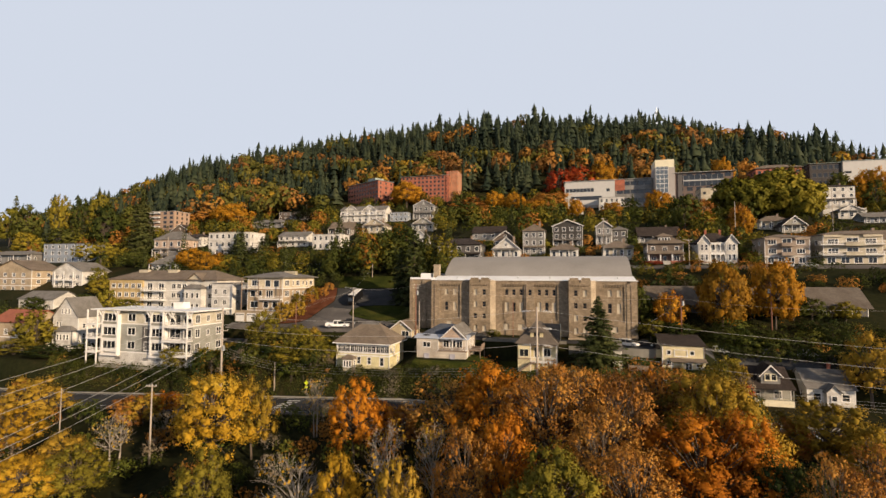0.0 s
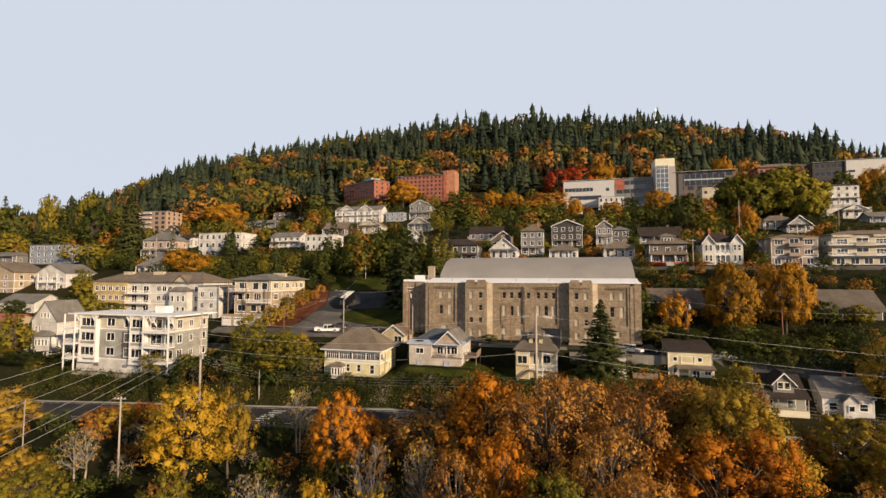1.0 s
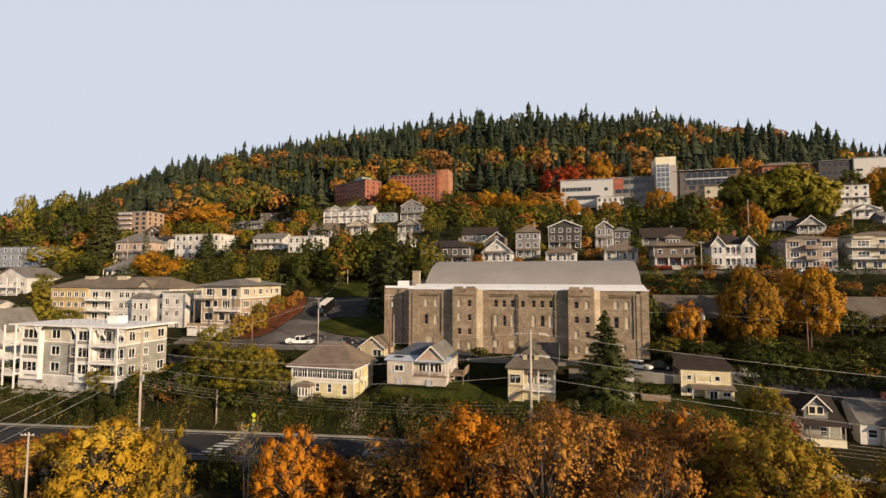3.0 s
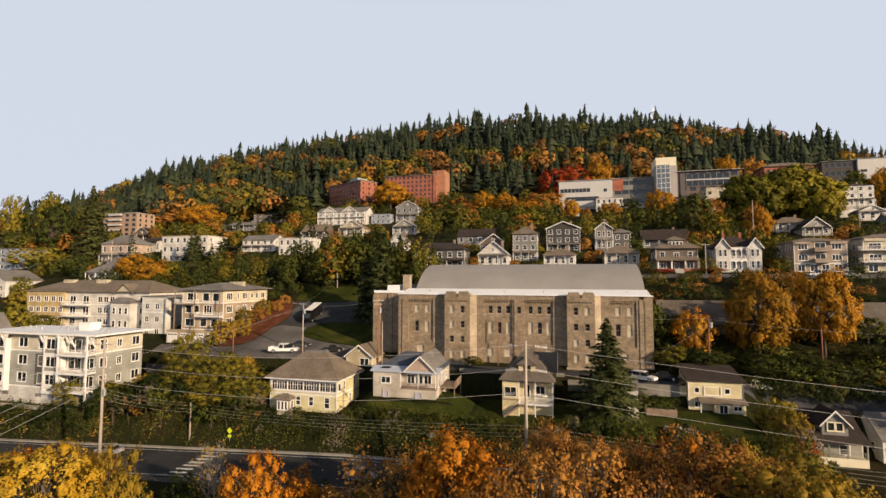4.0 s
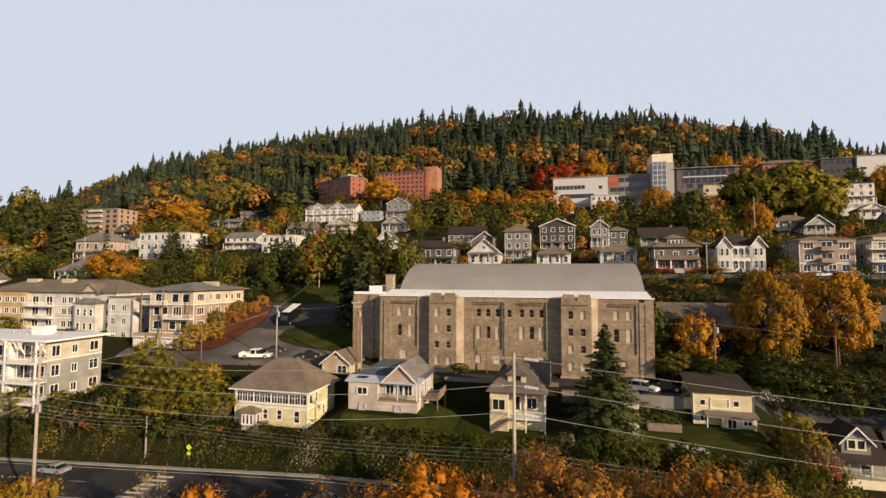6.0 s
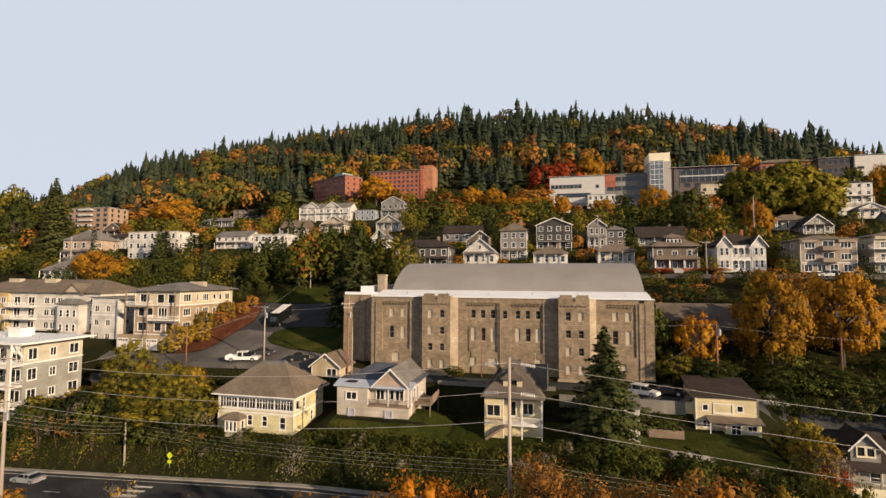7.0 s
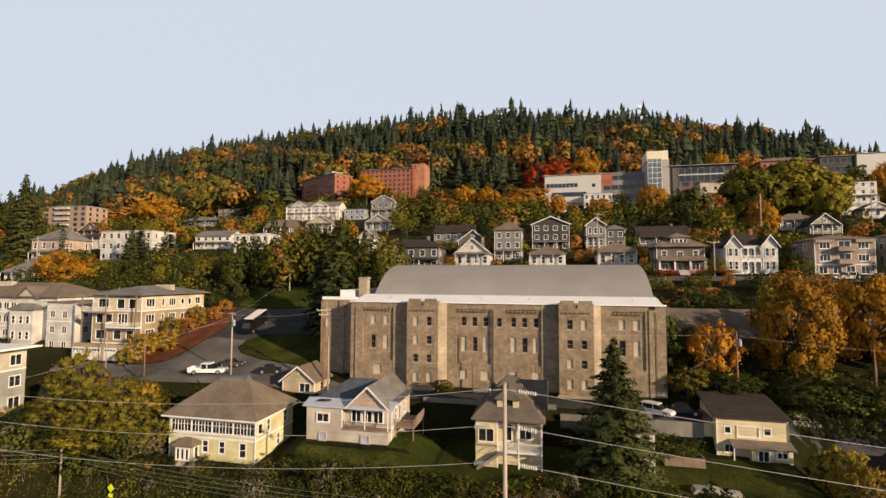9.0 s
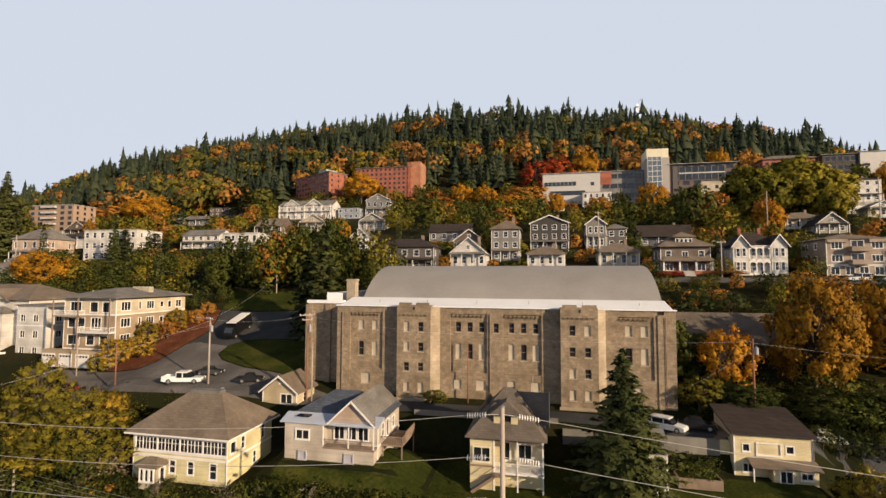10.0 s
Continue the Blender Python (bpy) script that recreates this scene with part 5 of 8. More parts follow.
def cottage():
    x0, x1, y0, y1, z0, z1 = 34.4, 41.9, 109.8, 117.0, 3.3, 7.0
    h = house("cottage", "dark-roofed cottage with grey-green gable and long porch", x0, x1, y0, y1, z0, z1, M_oliveside, ("gable_x", 3.0, 0.4, M_darkroof), [(1, 1.2, 1.2, 1.4), (4.6, 1.2, 1.3, 1.4)], [(2, 1.4, 0.9, 1.3)])
    a, c = -(x1 - x0) / 2, -(y1 - y0) / 2
    part("gable", Shape().prism([(-1.6, 3.7), (1.8, 3.7), (1.8, 5.8), (0.1, 7.6), (-1.6, 5.8)], "y", c - 0.6, c + 3.0), M_palegrey, h)
    part("gable_roof", roof_shape("gable_y", -1.6, 1.8, c - 0.6, c + 3.2, 5.8, 1.8, 0.4), M_darkroof, h)
    part("bargeboard", Shape().prism([(-2.05, 5.3), (0.1, 7.6), (2.25, 5.3), (2.25, 5.55), (0.1, 7.88), (-2.05, 5.55)], "y", c - 1.06, c - 1.0), M_white, h)
    for x in (-0.45, 0.65):
        window(h, (x, c - 0.6, 5.4), 0, 0.9, 1.2, "plain", M_cream)
    part("porch_roof", Shape().prism([(c - 1.9, 3.2), (c + 0.3, 4.5), (c + 0.3, 4.65), (c - 1.9, 3.35)], "x", a - 0.3, -a + 0.3), M_darkroof, h)
    part("porch_base", Shape().box(a, -a, c - 1.6, c - 0.005, -2.0, 1.1), M_cream, h)
    railing(h, a, -a, c - 1.55, 1.12, 0.95, M_oliveside)
    for k in range(4):
        x = a + 0.1 + (-2 * a - 0.2) * k / 3
        part("porch_post", Shape().box(x - 0.08, x + 0.08, c - 1.6, c - 1.44, 1.11, 3.3), M_oliveside, h)


cottage()


def grey_cottage():
    x0, x1, y0, y1, z0, z1 = 45.2, 53.2, 111.0, 119.0, 3.3, 6.8
    h = house("grey_cottage", "white cottage with grey gabled roof and small portico", x0, x1, y0, y1, z0, z1, M_whiteside, ("gable_x", 2.9, 0.35, M_tar),
              [(1.0, 1.1, 1.3, 1.3, "hung"), (5.8, 1.1, 1.3, 1.3, "hung")], [(2, 1.2, 0.9, 1.2), (5, 1.2, 0.9, 1.2)])
    a, c = -(x1 - x0) / 2, -(y1 - y0) / 2
    part("portico", Shape().prism([(-1.2, -0.5), (1.2, -0.5), (1.2, 2.9), (0, 4.1), (-1.2, 2.9)], "y", c - 1.1, c + 0.3), M_whiteside, h)
    part("portico_roof", roof_shape("gable_y", -1.2, 1.2, c - 1.1, c + 1.6, 2.95, 1.2, 0.3), M_tar, h)
    window(h, (0, c - 1.1, 1.7), 0, 0.9, 1.0, "plain")
    part("chimney", Shape().box(1.5, 2.0, 0.4, 0.9, 5.5, 7.6), M_brick, h)


grey_cottage()

# ---- apartment blocks below the side street ----
def balcony(parent, x0, x1, y0, y1, z, mat=None, rail_side=None):
    """A slab with a railing on its outer edges: front, and the right flank."""
    part("balcony", Shape().box(x0, x1, y0, y1, z - 0.22, z), mat or M_white, parent)
    railing(parent, x0, x1, y0 + 0.05, z, 1.0, M_white, 0.3)
    railing(parent, x1 - 0.05, 0, y0 + 0.1, z, 1.0, M_white, 0.3, y1)
    railing(parent, x0 + 0.05, 0, y0 + 0.1, z, 1.0, M_white, 0.3, y1)


def white_condo():
    x0, x1, y0, y1, z0, z1 = -122.6, -92.4, 100.6, 111.4, 5.2, 19.2
    g, st = 3.0, 3.62
    fl = [g + st * k for k in range(3)]
    bays, decks = ((1.8, 6.9), (17.8, 22.2)), ((-2.2, 1.5), (22.6, 30.3))
    front = []
    for z in fl:
        front += [(9.4, z + 0.9, 2.5, 1.9, "slide"), (15.0, z + 0.7, 2.2, 2.1, "slide"), (23.0, z + 0.25, 3.4, 2.6, "door"), (27.4, z + 0.5, 2.3, 2.3, "slide")]
    side = []
    for z in fl:
        side += [(0.8, z + 0.8, 1.5, 2.0, "slide"), (4.6, z + 1.0, 1.1, 1.5, "slide"), (8.2, z + 0.9, 1.8, 1.8, "slide")]
    h = house("white_condo", "four-storey white and grey-green condominium with balconies", x0, x1, y0, y1, z0, z1, two_tone("condo_siding", (0.36, 0.365, 0.335), (0.60, 0.55, 0.44), fl[2] + 0.2), ("flat", 0, 1.5, M_cream), front, side, category="apartment block", band=[g, fl[2] + 0.15])
    a, c = -(x1 - x0) / 2, -(y1 - y0) / 2
    T = z1 - z0
    part("base_wall", Shape().box(a - 0.06, -a + 0.06, c - 0.07, -c, -3.0, g - 0.14), M_whiteside, h)
    part("garage_door", Shape().box(-a + 0.07, -a + 0.13, -1.0, 4.4, -0.3, 2.2), M_white, h)
    for x in (5.6, 14.8, 19.2):
        part("vent_grille", Shape().box(a + x, a + x + 1.6, c - 0.12, c - 0.075, 1.0, 1.7), M_palegrey, h)
    part("roof_sheet", Shape().box(a - 1.1, -a + 1.1, c - 1.1, -c + 1.1, T + 0.194, T + 0.24), M_membrane, h)
    part("fascia", Shape().box(a - 1.56, -a + 1.56, c - 1.56, c - 1.5, T - 0.06, T + 0.26).box(-a + 1.5, -a + 1.56, c - 1.5, -c + 1.5, T - 0.06, T + 0.26), M_white, h)
    part("recess_panel", Shape().box(a + 14.2, a + 17.5, c - 0.03, c - 0.004, g + 0.14, fl[1] + st - 0.4), M_greyside, h)
    for b0, b1 in bays:
        for k, z in enumerate(fl):
            part("bay_panel", Shape().box(a + b0 + 0.21, a + b1 - 0.21, c - 0.95, c - 0.01, z + 0.05, z + 0.75), M_white if k == 0 else M_oliveside, h)
            part("bay_head", Shape().box(a + b0 + 0.21, a + b1 - 0.21, c - 0.95, c - 0.01, z + 2.95, z + st), M_white if k < 2 else M_cream, h)
            window(h, (a + (b0 + b1) / 2, c - 0.80, z + 1.85), 0, b1 - b0 - 0.9, 2.0, "triple")
            part("bay_side_pane", Shape().box(a + b1 - 0.04, a + b1 + 0.02, c - 0.75, c - 0.15, z + 0.9, z + 2.8), M_glass, h)
        for x in (b0, b1):
            part("bay_pier", Shape().box(a + x - 0.2, a + x + 0.2, c - 1.0, c - 0.005, g - 0.4, T - 1.2), M_white, h)
        part("bay_skirt", Shape().box(a + b0 - 0.3, a + b1 + 0.3, c - 1.02, c - 0.005, g - 1.0, g - 0.41), M_white, h)
    for b0, b1 in decks:
        for z in fl:
            balcony(h, a + b0, a + b1, c - 2.1, c - 0.01, z + 0.1)
            part("balcony_fascia", Shape().box(a + b0 - 0.04, a + b1 + 0.04, c - 2.17, c - 2.11, z - 0.3, z + 0.12), M_white, h)
        for x in (b0 + 0.15, b1 - 0.15):
            part("balcony_post", Shape().box(a + x - 0.13, a + x + 0.13, c - 2.08, c - 1.82, -3.0, T), M_white, h)
    for x in (1.8, 6.9, 17.8, 22.2, 24.6, 30.0):  # splayed brackets under the deep eaves
        part("roof_bracket", Shape().prism([(c - 1.45, T - 0.03), (c - 0.9, T - 0.03), (c - 0.45, T - 1.5), (c - 0.01, T - 2.2), (c - 0.01, T - 2.6), (c - 0.75, T - 1.6)], "x", a + x - 0.14, a + x + 0.14), M_white, h)
        part("roof_strut", Shape().prism([(a + x - 1.3, T - 0.03), (a + x - 0.95, T - 0.03), (a + x + 0.1, T - 1.5), (a + x - 0.15, T - 1.7)], "y", c - 1.3, c - 1.1).prism([(a + x + 1.3, T - 0.03), (a + x + 0.95, T - 0.03), (a + x - 0.1, T - 1.5), (a + x + 0.15, T - 1.7)], "y", c - 1.3, c - 1.1), M_white, h)
    for k in range(9):
        x = a + 2.5 + 3.1 * k
        part("roof_vent", Shape().tube((x, 1.5 - (k % 3), T + 0.24), (x, 1.5 - (k % 3), T + 0.75), 0.22, 0.22, 8), M_steel, h)
    part("penthouse", Shape().box(3.5, 6.5, 0, 2.6, T + 0.24, T + 1.9), M_white, h)
    part("planter_wall", Shape().box(a + 1.0, -a - 1.0, c - 2.2, c - 1.95, -3.0, -0.1), M_concrete, h)


white_condo()


def long_condo():
    x0, x1, y0, y1, z0, z1 = -158.5, -113.7, 133.5, 147.0, 16.5, 26.8
    front = []
    for z in (1.0, 4.3, 7.4):
        front += grid([26.5, 28.7, 30.9, 41.5], [z], 1.6, 1.6, "slide")
        front += [(16.1, z - 0.6, 2.2, 2.3, "door"), (21.0, z - 0.6, 2.2, 2.3, "door")]
    h = house("long_condo", "long ivory apartment row with brown hip roof and chimneys", x0, x1, y0, y1, z0, z1, siding("ivory_siding", (0.66, 0.63, 0.58)), ("hip", 3.4, 0.8, M_brownroof), front, grid([2, 5.5, 9], [1.0, 4.3, 7.4], 1.3, 1.5, "slide"), category="apartment block", band=[3.4, 6.7])
    a, c = -(x1 - x0) / 2, -(y1 - y0) / 2
    part("yellow_bay", Shape().box(a - 0.1, a + 14.7, c - 0.5, c - 0.01, -1.5, 10.2), siding("ochre_siding", (0.56, 0.42, 0.20)), h)
    for z in (2.0, 5.1, 8.2):
        for x in (-3.6, -0.8, 2.2, 5.0, 7.7):
            window(h, (a + 5.5 + x, c - 0.5, z), 0, 1.6, 1.5, "slide")
    for b in (9.7, 14.6):
        for k in range(3):
            balcony(h, a + 5.5 + b, a + 5.5 + b + 4.0, c - 1.9, c - 0.01, 0.2 + 3.2 * k)
    for x, y in ((1.5, -2.0), (14.6, -2.2)):
        part("chimney", Shape().box(a + 5.5 + x, a + 5.5 + x + 4.0, y, y + 1.4, 11.2, 13.9), M_creamside, h)
    part("cross_gable", Shape().prism([(a + 5.5 + 28.0, 10.3), (a + 5.5 + 34.0, 10.3), (a + 5.5 + 31.0, 12.6)], "y", c - 0.6, 1.5), M_creamside, h)
    part("cross_roof", roof_shape("gable_y", a + 5.5 + 28.0, a + 5.5 + 34.0, c - 0.6, 1.5, 10.35, 2.3, 0.5), M_brownroof, h)
    part("end_bay", Shape().box(a + 5.5 + 28.2, a + 5.5 + 35.0, c - 2.2, c - 0.01, -1.5, 7.4), M_whiteside, h)
    part("end_bay_roof", roof_shape("hip", a + 5.5 + 28.2, a + 5.5 + 35.0, c - 2.2, c + 0.4, 7.41, 1.5, 0.4), M_tar, h)
    for x in (29.5, 31.7, 33.7):
        for z in (1.6, 5.2):
            window(h, (a + 5.5 + x, c - 2.2, z), 0, 1.0, 1.7, "hung")


long_condo()
house("white_flats", "pale grey-white apartment wing with flat roof", -113.5, -105.5, 131.0, 143.0, 14.0, 25.8, M_whiteside, ("flat", 0, 0.4, M_tar), grid([1.0, 4.4], [1.6, 5.0, 8.4], 1.3, 1.5, "slide"), grid([2, 6], [1.6, 5.0, 8.4], 1.2, 1.4, "slide"), category="apartment block", band=[7.6])


def tan_block():
    x0, x1, y0, y1, z0, z1 = -97.6, -85.2, 128.2, 146.6, 14.6, 27.8
    front = [(1.0, 3.9, 2.9, 1.9, "slide"), (5.6, 3.9, 1.9, 1.9, "plain"), (8.8, 3.9, 1.9, 1.9, "plain"), (1.0, 7.3, 1.7, 1.9, "plain"), (3.4, 7.3, 1.7, 1.9, "plain"), (6.6, 7.0, 2.4, 2.3, "triple"),
             (1.4, 10.6, 2.7, 1.8, "triple"), (6.2, 10.4, 1.9, 2.0, "plain"), (9.2, 10.4, 1.9, 2.0, "plain")]
    side = []
    for z in (4.2, 7.4, 10.7):
        side += [(1.2, z, 2.2, 1.7, "triple"), (5.4, z + 0.1, 0.6, 1.5, "plain"), (7.4, z, 1.9, 1.6, "triple"), (11.0, z + 0.2, 0.9, 1.2, "plain"), (13.2, z, 0.9, 1.4, "plain"), (15.5, z, 1.6, 1.5, "slide")]
    h = house("tan_block", "three-storey tan and cream apartment house over garages", x0, x1, y0, y1, z0, z1, two_tone("tan_block_siding", (0.40, 0.31, 0.21), (0.62, 0.54, 0.40), 9.9), ("hip", 1.9, 1.1, M_tar), front, side, category="apartment block", band=[3.1, 9.9])
    a, c = -(x1 - x0) / 2, -(y1 - y0) / 2
    T = z1 - z0
    part("garage", Shape().box(a - 3.2, -a + 0.3, c - 1.6, c - 0.01, -1.5, 3.0), M_tan, h)
    for k in range(4):
        x = a - 2.9 + 4.0 * k
        d = part("garage_door", Shape().box(x, x + 3.1, c - 1.68, c - 1.61, -0.3, 2.3), M_white, h)
        for q in range(4):
            part("door_light", Shape().box(x + 0.25 + 0.72 * q, x + 0.75 + 0.72 * q, c - 1.70, c - 1.685, 1.65, 2.0), M_glass, d)
    balcony(h, a + 5.0, -a + 0.2, c - 1.5, c - 0.01, 6.6)
    balcony(h, a - 1.4, a + 5.0, c - 1.5, c - 0.01, 9.75, M_tan)
    for x in (a - 1.2, a + 4.9, -a):
        part("balcony_post", Shape().box(x - 0.1, x + 0.1, c - 1.5, c - 1.3, 3.05, T), M_timber, h)
    part("chimney", Shape().box(0.2, 4.4, 0.5, 1.7, T + 0.5, T + 2.1), M_creamside, h)
    part("chimney_vent", Shape().tube((-3, -6, T + 0.2), (-3, -6, T + 1.4), 0.1, 0.1, 6), M_steel, h)


tan_block()
narrow = house("narrow_house", "narrow white three-storey house with steep gable", -156.5, -146.5, 113.0, 122.0, 4.5, 15.6, M_whiteside, ("gable_y", 5.6, 0.4, M_tar), grid([0.9, 2.3, 4.2, 6.2], [1.2, 4.4], 0.9, 1.6) + grid([1.2, 2.6], [7.6], 0.7, 1.8), grid([1.5, 4.5], [1.2, 4.4, 7.4], 0.9, 1.4), band=[3.4, 6.9])
part("bay", Shape().box(-1.2, 4.6, -6.4, -4.51, -1.5, 6.6), M_whiteside, narrow)
part("bay_roof", roof_shape("hip", -1.2, 4.6, -6.4, -4.3, 6.61, 1.7, 0.35), M_tar, narrow)
for x in (-0.4, 0.9, 2.3, 3.6):
    for z in (1.7, 4.9):
        window(narrow, (x, -6.4, z), 0, 0.85, 1.6)
for x in (-1.3, 0.0, 1.3):
    window(narrow, (x, -4.5, 12.6), 0, 0.7, 1.5)
house("red_roofed_house", "tan house with red-brown roof", -176, -160.5, 108.5, 119, 4.5, 14.0, M_tan, ("gable_x", 3.0, 0.6, surface("red_tiles", (0.30, 0.10, 0.06), 0.85, 0.25)), grid([1.5, 5.5, 10, 13], [1.4, 5.4], 1.5, 1.6, "slide"), grid([2, 6], [1.4, 5.4], 1.2, 1.4), band=[4.6])
house("tan_row_house", "tan apartment house with brown gabled roof", -238, -215.5, 146, 158, 20.6, 30.4, M_tan, ("gable_y", 4.0, 0.6, M_brownroof), grid([2, 6.5, 11.5, 17], [1.2, 4.2, 7.0], 1.8, 1.5, "slide"), grid([2, 6], [1.2, 4.2, 7.0], 1.4, 1.4), band=[3.2, 6.2])
flats = house("white_gabled_flats", "white gabled apartment house with balconies", -209.5, -193.5, 150, 162, 22.5, 30.0, M_whiteside, ("gable_y", 3.6, 0.5, M_tar), grid([1.5, 5, 9, 12.6], [1.0, 4.0], 1.8, 1.7, "slide"), grid([2, 6], [1.0, 4.2], 1.3, 1.4), band=[3.4])
for z in (0.6, 3.7):
    balcony(flats, -5.2, 5.2, -7.6, -6.01, z)
for x in (-5.0, 0.0, 5.0):
    part("balcony_post", Shape().box(x - 0.12, x + 0.12, -7.55, -7.3, -1.0, 7.2), M_white, flats)
house("low_white_house", "long low white house with grey roof", -199, -182, 131, 141, 14.5, 19.5, M_whiteside, ("gable_x", 2.6, 0.5, M_tar), grid([2, 6, 10, 14], [1.4], 1.6, 1.5, "slide"), grid([2, 6], [1.4], 1.2, 1.3))

# ---- houses on the hillside, row by row ----
def hill_house(name, label, x0, x1, y0, dep, z0, z1, wall, rk, rise, rmat, st, cols):
    """A plain house on the slope: st storeys, cols windows across the front."""
    w, sh = x1 - x0, (z1 - z0) / st
    wid = min(1.5, w / cols * 0.45)
    fr = grid(spread(w, cols, wid), [sh * k + sh * 0.28 for k in range(st)], wid, sh * 0.5)
    sd = grid(spread(dep, 2, 0.9, 1.8), [sh * k + sh * 0.3 for k in range(st)], 0.9, sh * 0.45)
    b = house(name, label, x0, x1, y0, y0 + dep, z0, z1, wall, (rk, rise, 0.55 if rk != "flat" else 0.25, rmat), fr, sd, sink=4.0)
    if name not in ("grey_annex", "rear_house", "small_back_house") and rk != "flat":
        part("porch_roof", Shape().prism([(-dep / 2 - 1.6, sh * 0.92), (-dep / 2 + 0.1, sh * 1.08), (-dep / 2 + 0.1, sh * 1.08 + 0.12), (-dep / 2 - 1.6, sh * 0.92 + 0.12)], "x", -w / 2 - 0.1, w / 2 + 0.1), rmat, b)
        for k in range(4):
            x = -w / 2 + 0.2 + (w - 0.4) * k / 3
            part("porch_post", Shape().box(x - 0.09, x + 0.09, -dep / 2 - 1.5, -dep / 2 - 1.32, -0.5, sh * 0.92), M_white, b)
        part("chimney", Shape().box(w * 0.2, w * 0.2 + 0.8, 0.3, 1.0, z1 - z0, z1 - z0 + rise + 1.0), M_timber, b)
    if rk == "gable_y":
        part("bargeboard", Shape().prism([(-w / 2 - 0.6, z1 - z0 - 0.45), (0, z1 - z0 + rise + 0.02), (w / 2 + 0.6, z1 - z0 - 0.45), (w / 2 + 0.6, z1 - z0 - 0.15), (0, z1 - z0 + rise + 0.34), (-w / 2 - 0.6, z1 - z0 - 0.15)], "y", -dep / 2 - 0.64, -dep / 2 - 0.56), M_white, b)
        if rise > 2.5:
            window(b, (0, -dep / 2, z1 - z0 + rise * 0.4), 0, 0.9, 1.2, "cross")
    return b


# name, label, x0, x1, y0, depth, z0, eave, wall, roof kind, rise, roof, storeys, columns
hill_house("corner_house", "grey shingled corner house with low hip roof", -50.6, -33.4, 181, 11, 33.8, 40.8, M_greyside, "hip", 2.9, M_darkroof, 2, 5)
hill_house("gabled_house", "white house with front gable", -29.4, -19.0, 186, 9, 35.1, 39.2, M_whiteside, "gable_y", 4.4, M_tar, 1, 4)
hill_house("tall_house", "tall grey hip-roofed house", -18.3, -9.8, 194, 9, 37.2, 46.8, M_palegrey, "hip", 3.4, M_brownroof, 3, 3)
hill_house("dark_gabled_house", "dark grey three-storey house with shallow gable", -6.9, 5.2, 207, 10, 41.0, 50.0, siding("charcoal_siding", (0.06, 0.055, 0.053)), "gable_y", 2.3, M_tar, 3, 4)
hill_house("bungalow", "white bungalow with low hip roof", -7.2, 3.0, 185, 9, 35.1, 38.8, M_whiteside, "hip", 2.4, M_brownroof, 1, 4)
hill_house("bungalow", "cream bungalow with brown hip roof", 12.0, 22.3, 185, 9, 35.0, 39.4, M_creamside, "hip", 2.6, M_brownroof, 1, 4)
hill_house("grey_gabled_house", "weathered grey house with white gable", 10.8, 16.8, 209, 9, 41.6, 49.6, M_palegrey, "gable_y", 2.2, M_tar, 2, 3)
hill_house("grey_annex", "grey two-storey house behind the bungalows", 17.2, 23.2, 210, 8, 41.6, 48.0, M_greyside, "hip", 2.0, M_tar, 2, 2)
hill_house("dark_roof_house", "house with broad dark roof", 28.0, 44.0, 214, 9, 42.8, 45.6, M_palegrey, "gable_x", 4.0, M_darkroof, 1, 4)
hill_house("rear_house", "brown-roofed house behind the row", -45.5, -30.0, 226, 9, 46.0, 49.6, M_palegrey, "gable_x", 3.2, M_darkroof, 1, 4)
hill_house("rear_house", "brown house with gabled dormers behind the row", -32.0, -22.0, 205, 8, 40.5, 44.4, M_brownside, "gable_y", 3.6, M_brownroof, 1, 3)
hill_house("small_white_house", "small white gabled house", -70.6, -64.6, 210, 8, 41.7, 46.8, M_whiteside, "gable_y", 2.8, M_tar, 2, 2)
hill_house("green_gabled_house", "grey-green house with front gable", -88.0, -75.6, 260, 9, 54.2, 58.6, M_oliveside, "gable_y", 3.6, M_tar, 1, 4)
hill_house("tall_gabled_house", "tall pale grey house with front gable", -105.4, -90.6, 313, 11, 67.4, 77.6, M_palegrey, "gable_y", 3.6, M_tar, 2, 4)
hill_house("blue_house", "dark blue-grey house with flat roof", -121, -108, 308, 9, 66.0, 72.6, M_blueside, "flat", 0.4, M_tar, 2, 4)
hill_house("dormer_house", "brown house with dormers", -136, -122, 250, 10, 51.5, 56.0, M_brownside, "gable_x", 4.0, M_brownroof, 1, 4)
hill_house("cream_house", "cream gabled house among trees", -118, -104, 258, 10, 53.5, 58.2, M_creamside, "gable_y", 4.0, M_brownroof, 1, 4)
hill_house("white_box_house", "white flat-roofed apartment house", -122.5, -107.5, 208.5, 10, 40.9, 48.6, M_whiteside, "flat", 0.5, M_whiteside, 2, 5)
hill_house("white_gabled_pair", "white house with twin gables and porches", -147.2, -130.5, 217, 9, 43.4, 49.0, M_whiteside, "gable_x", 2.4, M_tar, 2, 5)
hill_house("low_house", "low pale house with grey hip roof", -221.5, -197, 295, 10, 62.6, 66.4, M_palegrey, "hip", 2.6, M_tar, 1, 6)
hill_house("brown_flat_house", "long brown flat-roofed house", -221.5, -196.4, 326, 10, 72.0, 78.0, M_brownside, "flat", 0.4, M_tar, 2, 6)
hill_house("cream_flats", "off-white three-storey flat-roofed apartment house", -173, -149.4, 196.5, 12, 37.7, 49.4, M_whiteside, "flat", 0.6, M_creamside, 3, 7)
hill_house("brown_hip_house", "brown house with grey hip roof", -203.5, -187, 194, 11, 37.0, 46.2, M_pink, "hip", 4.6, M_tar, 2, 4)
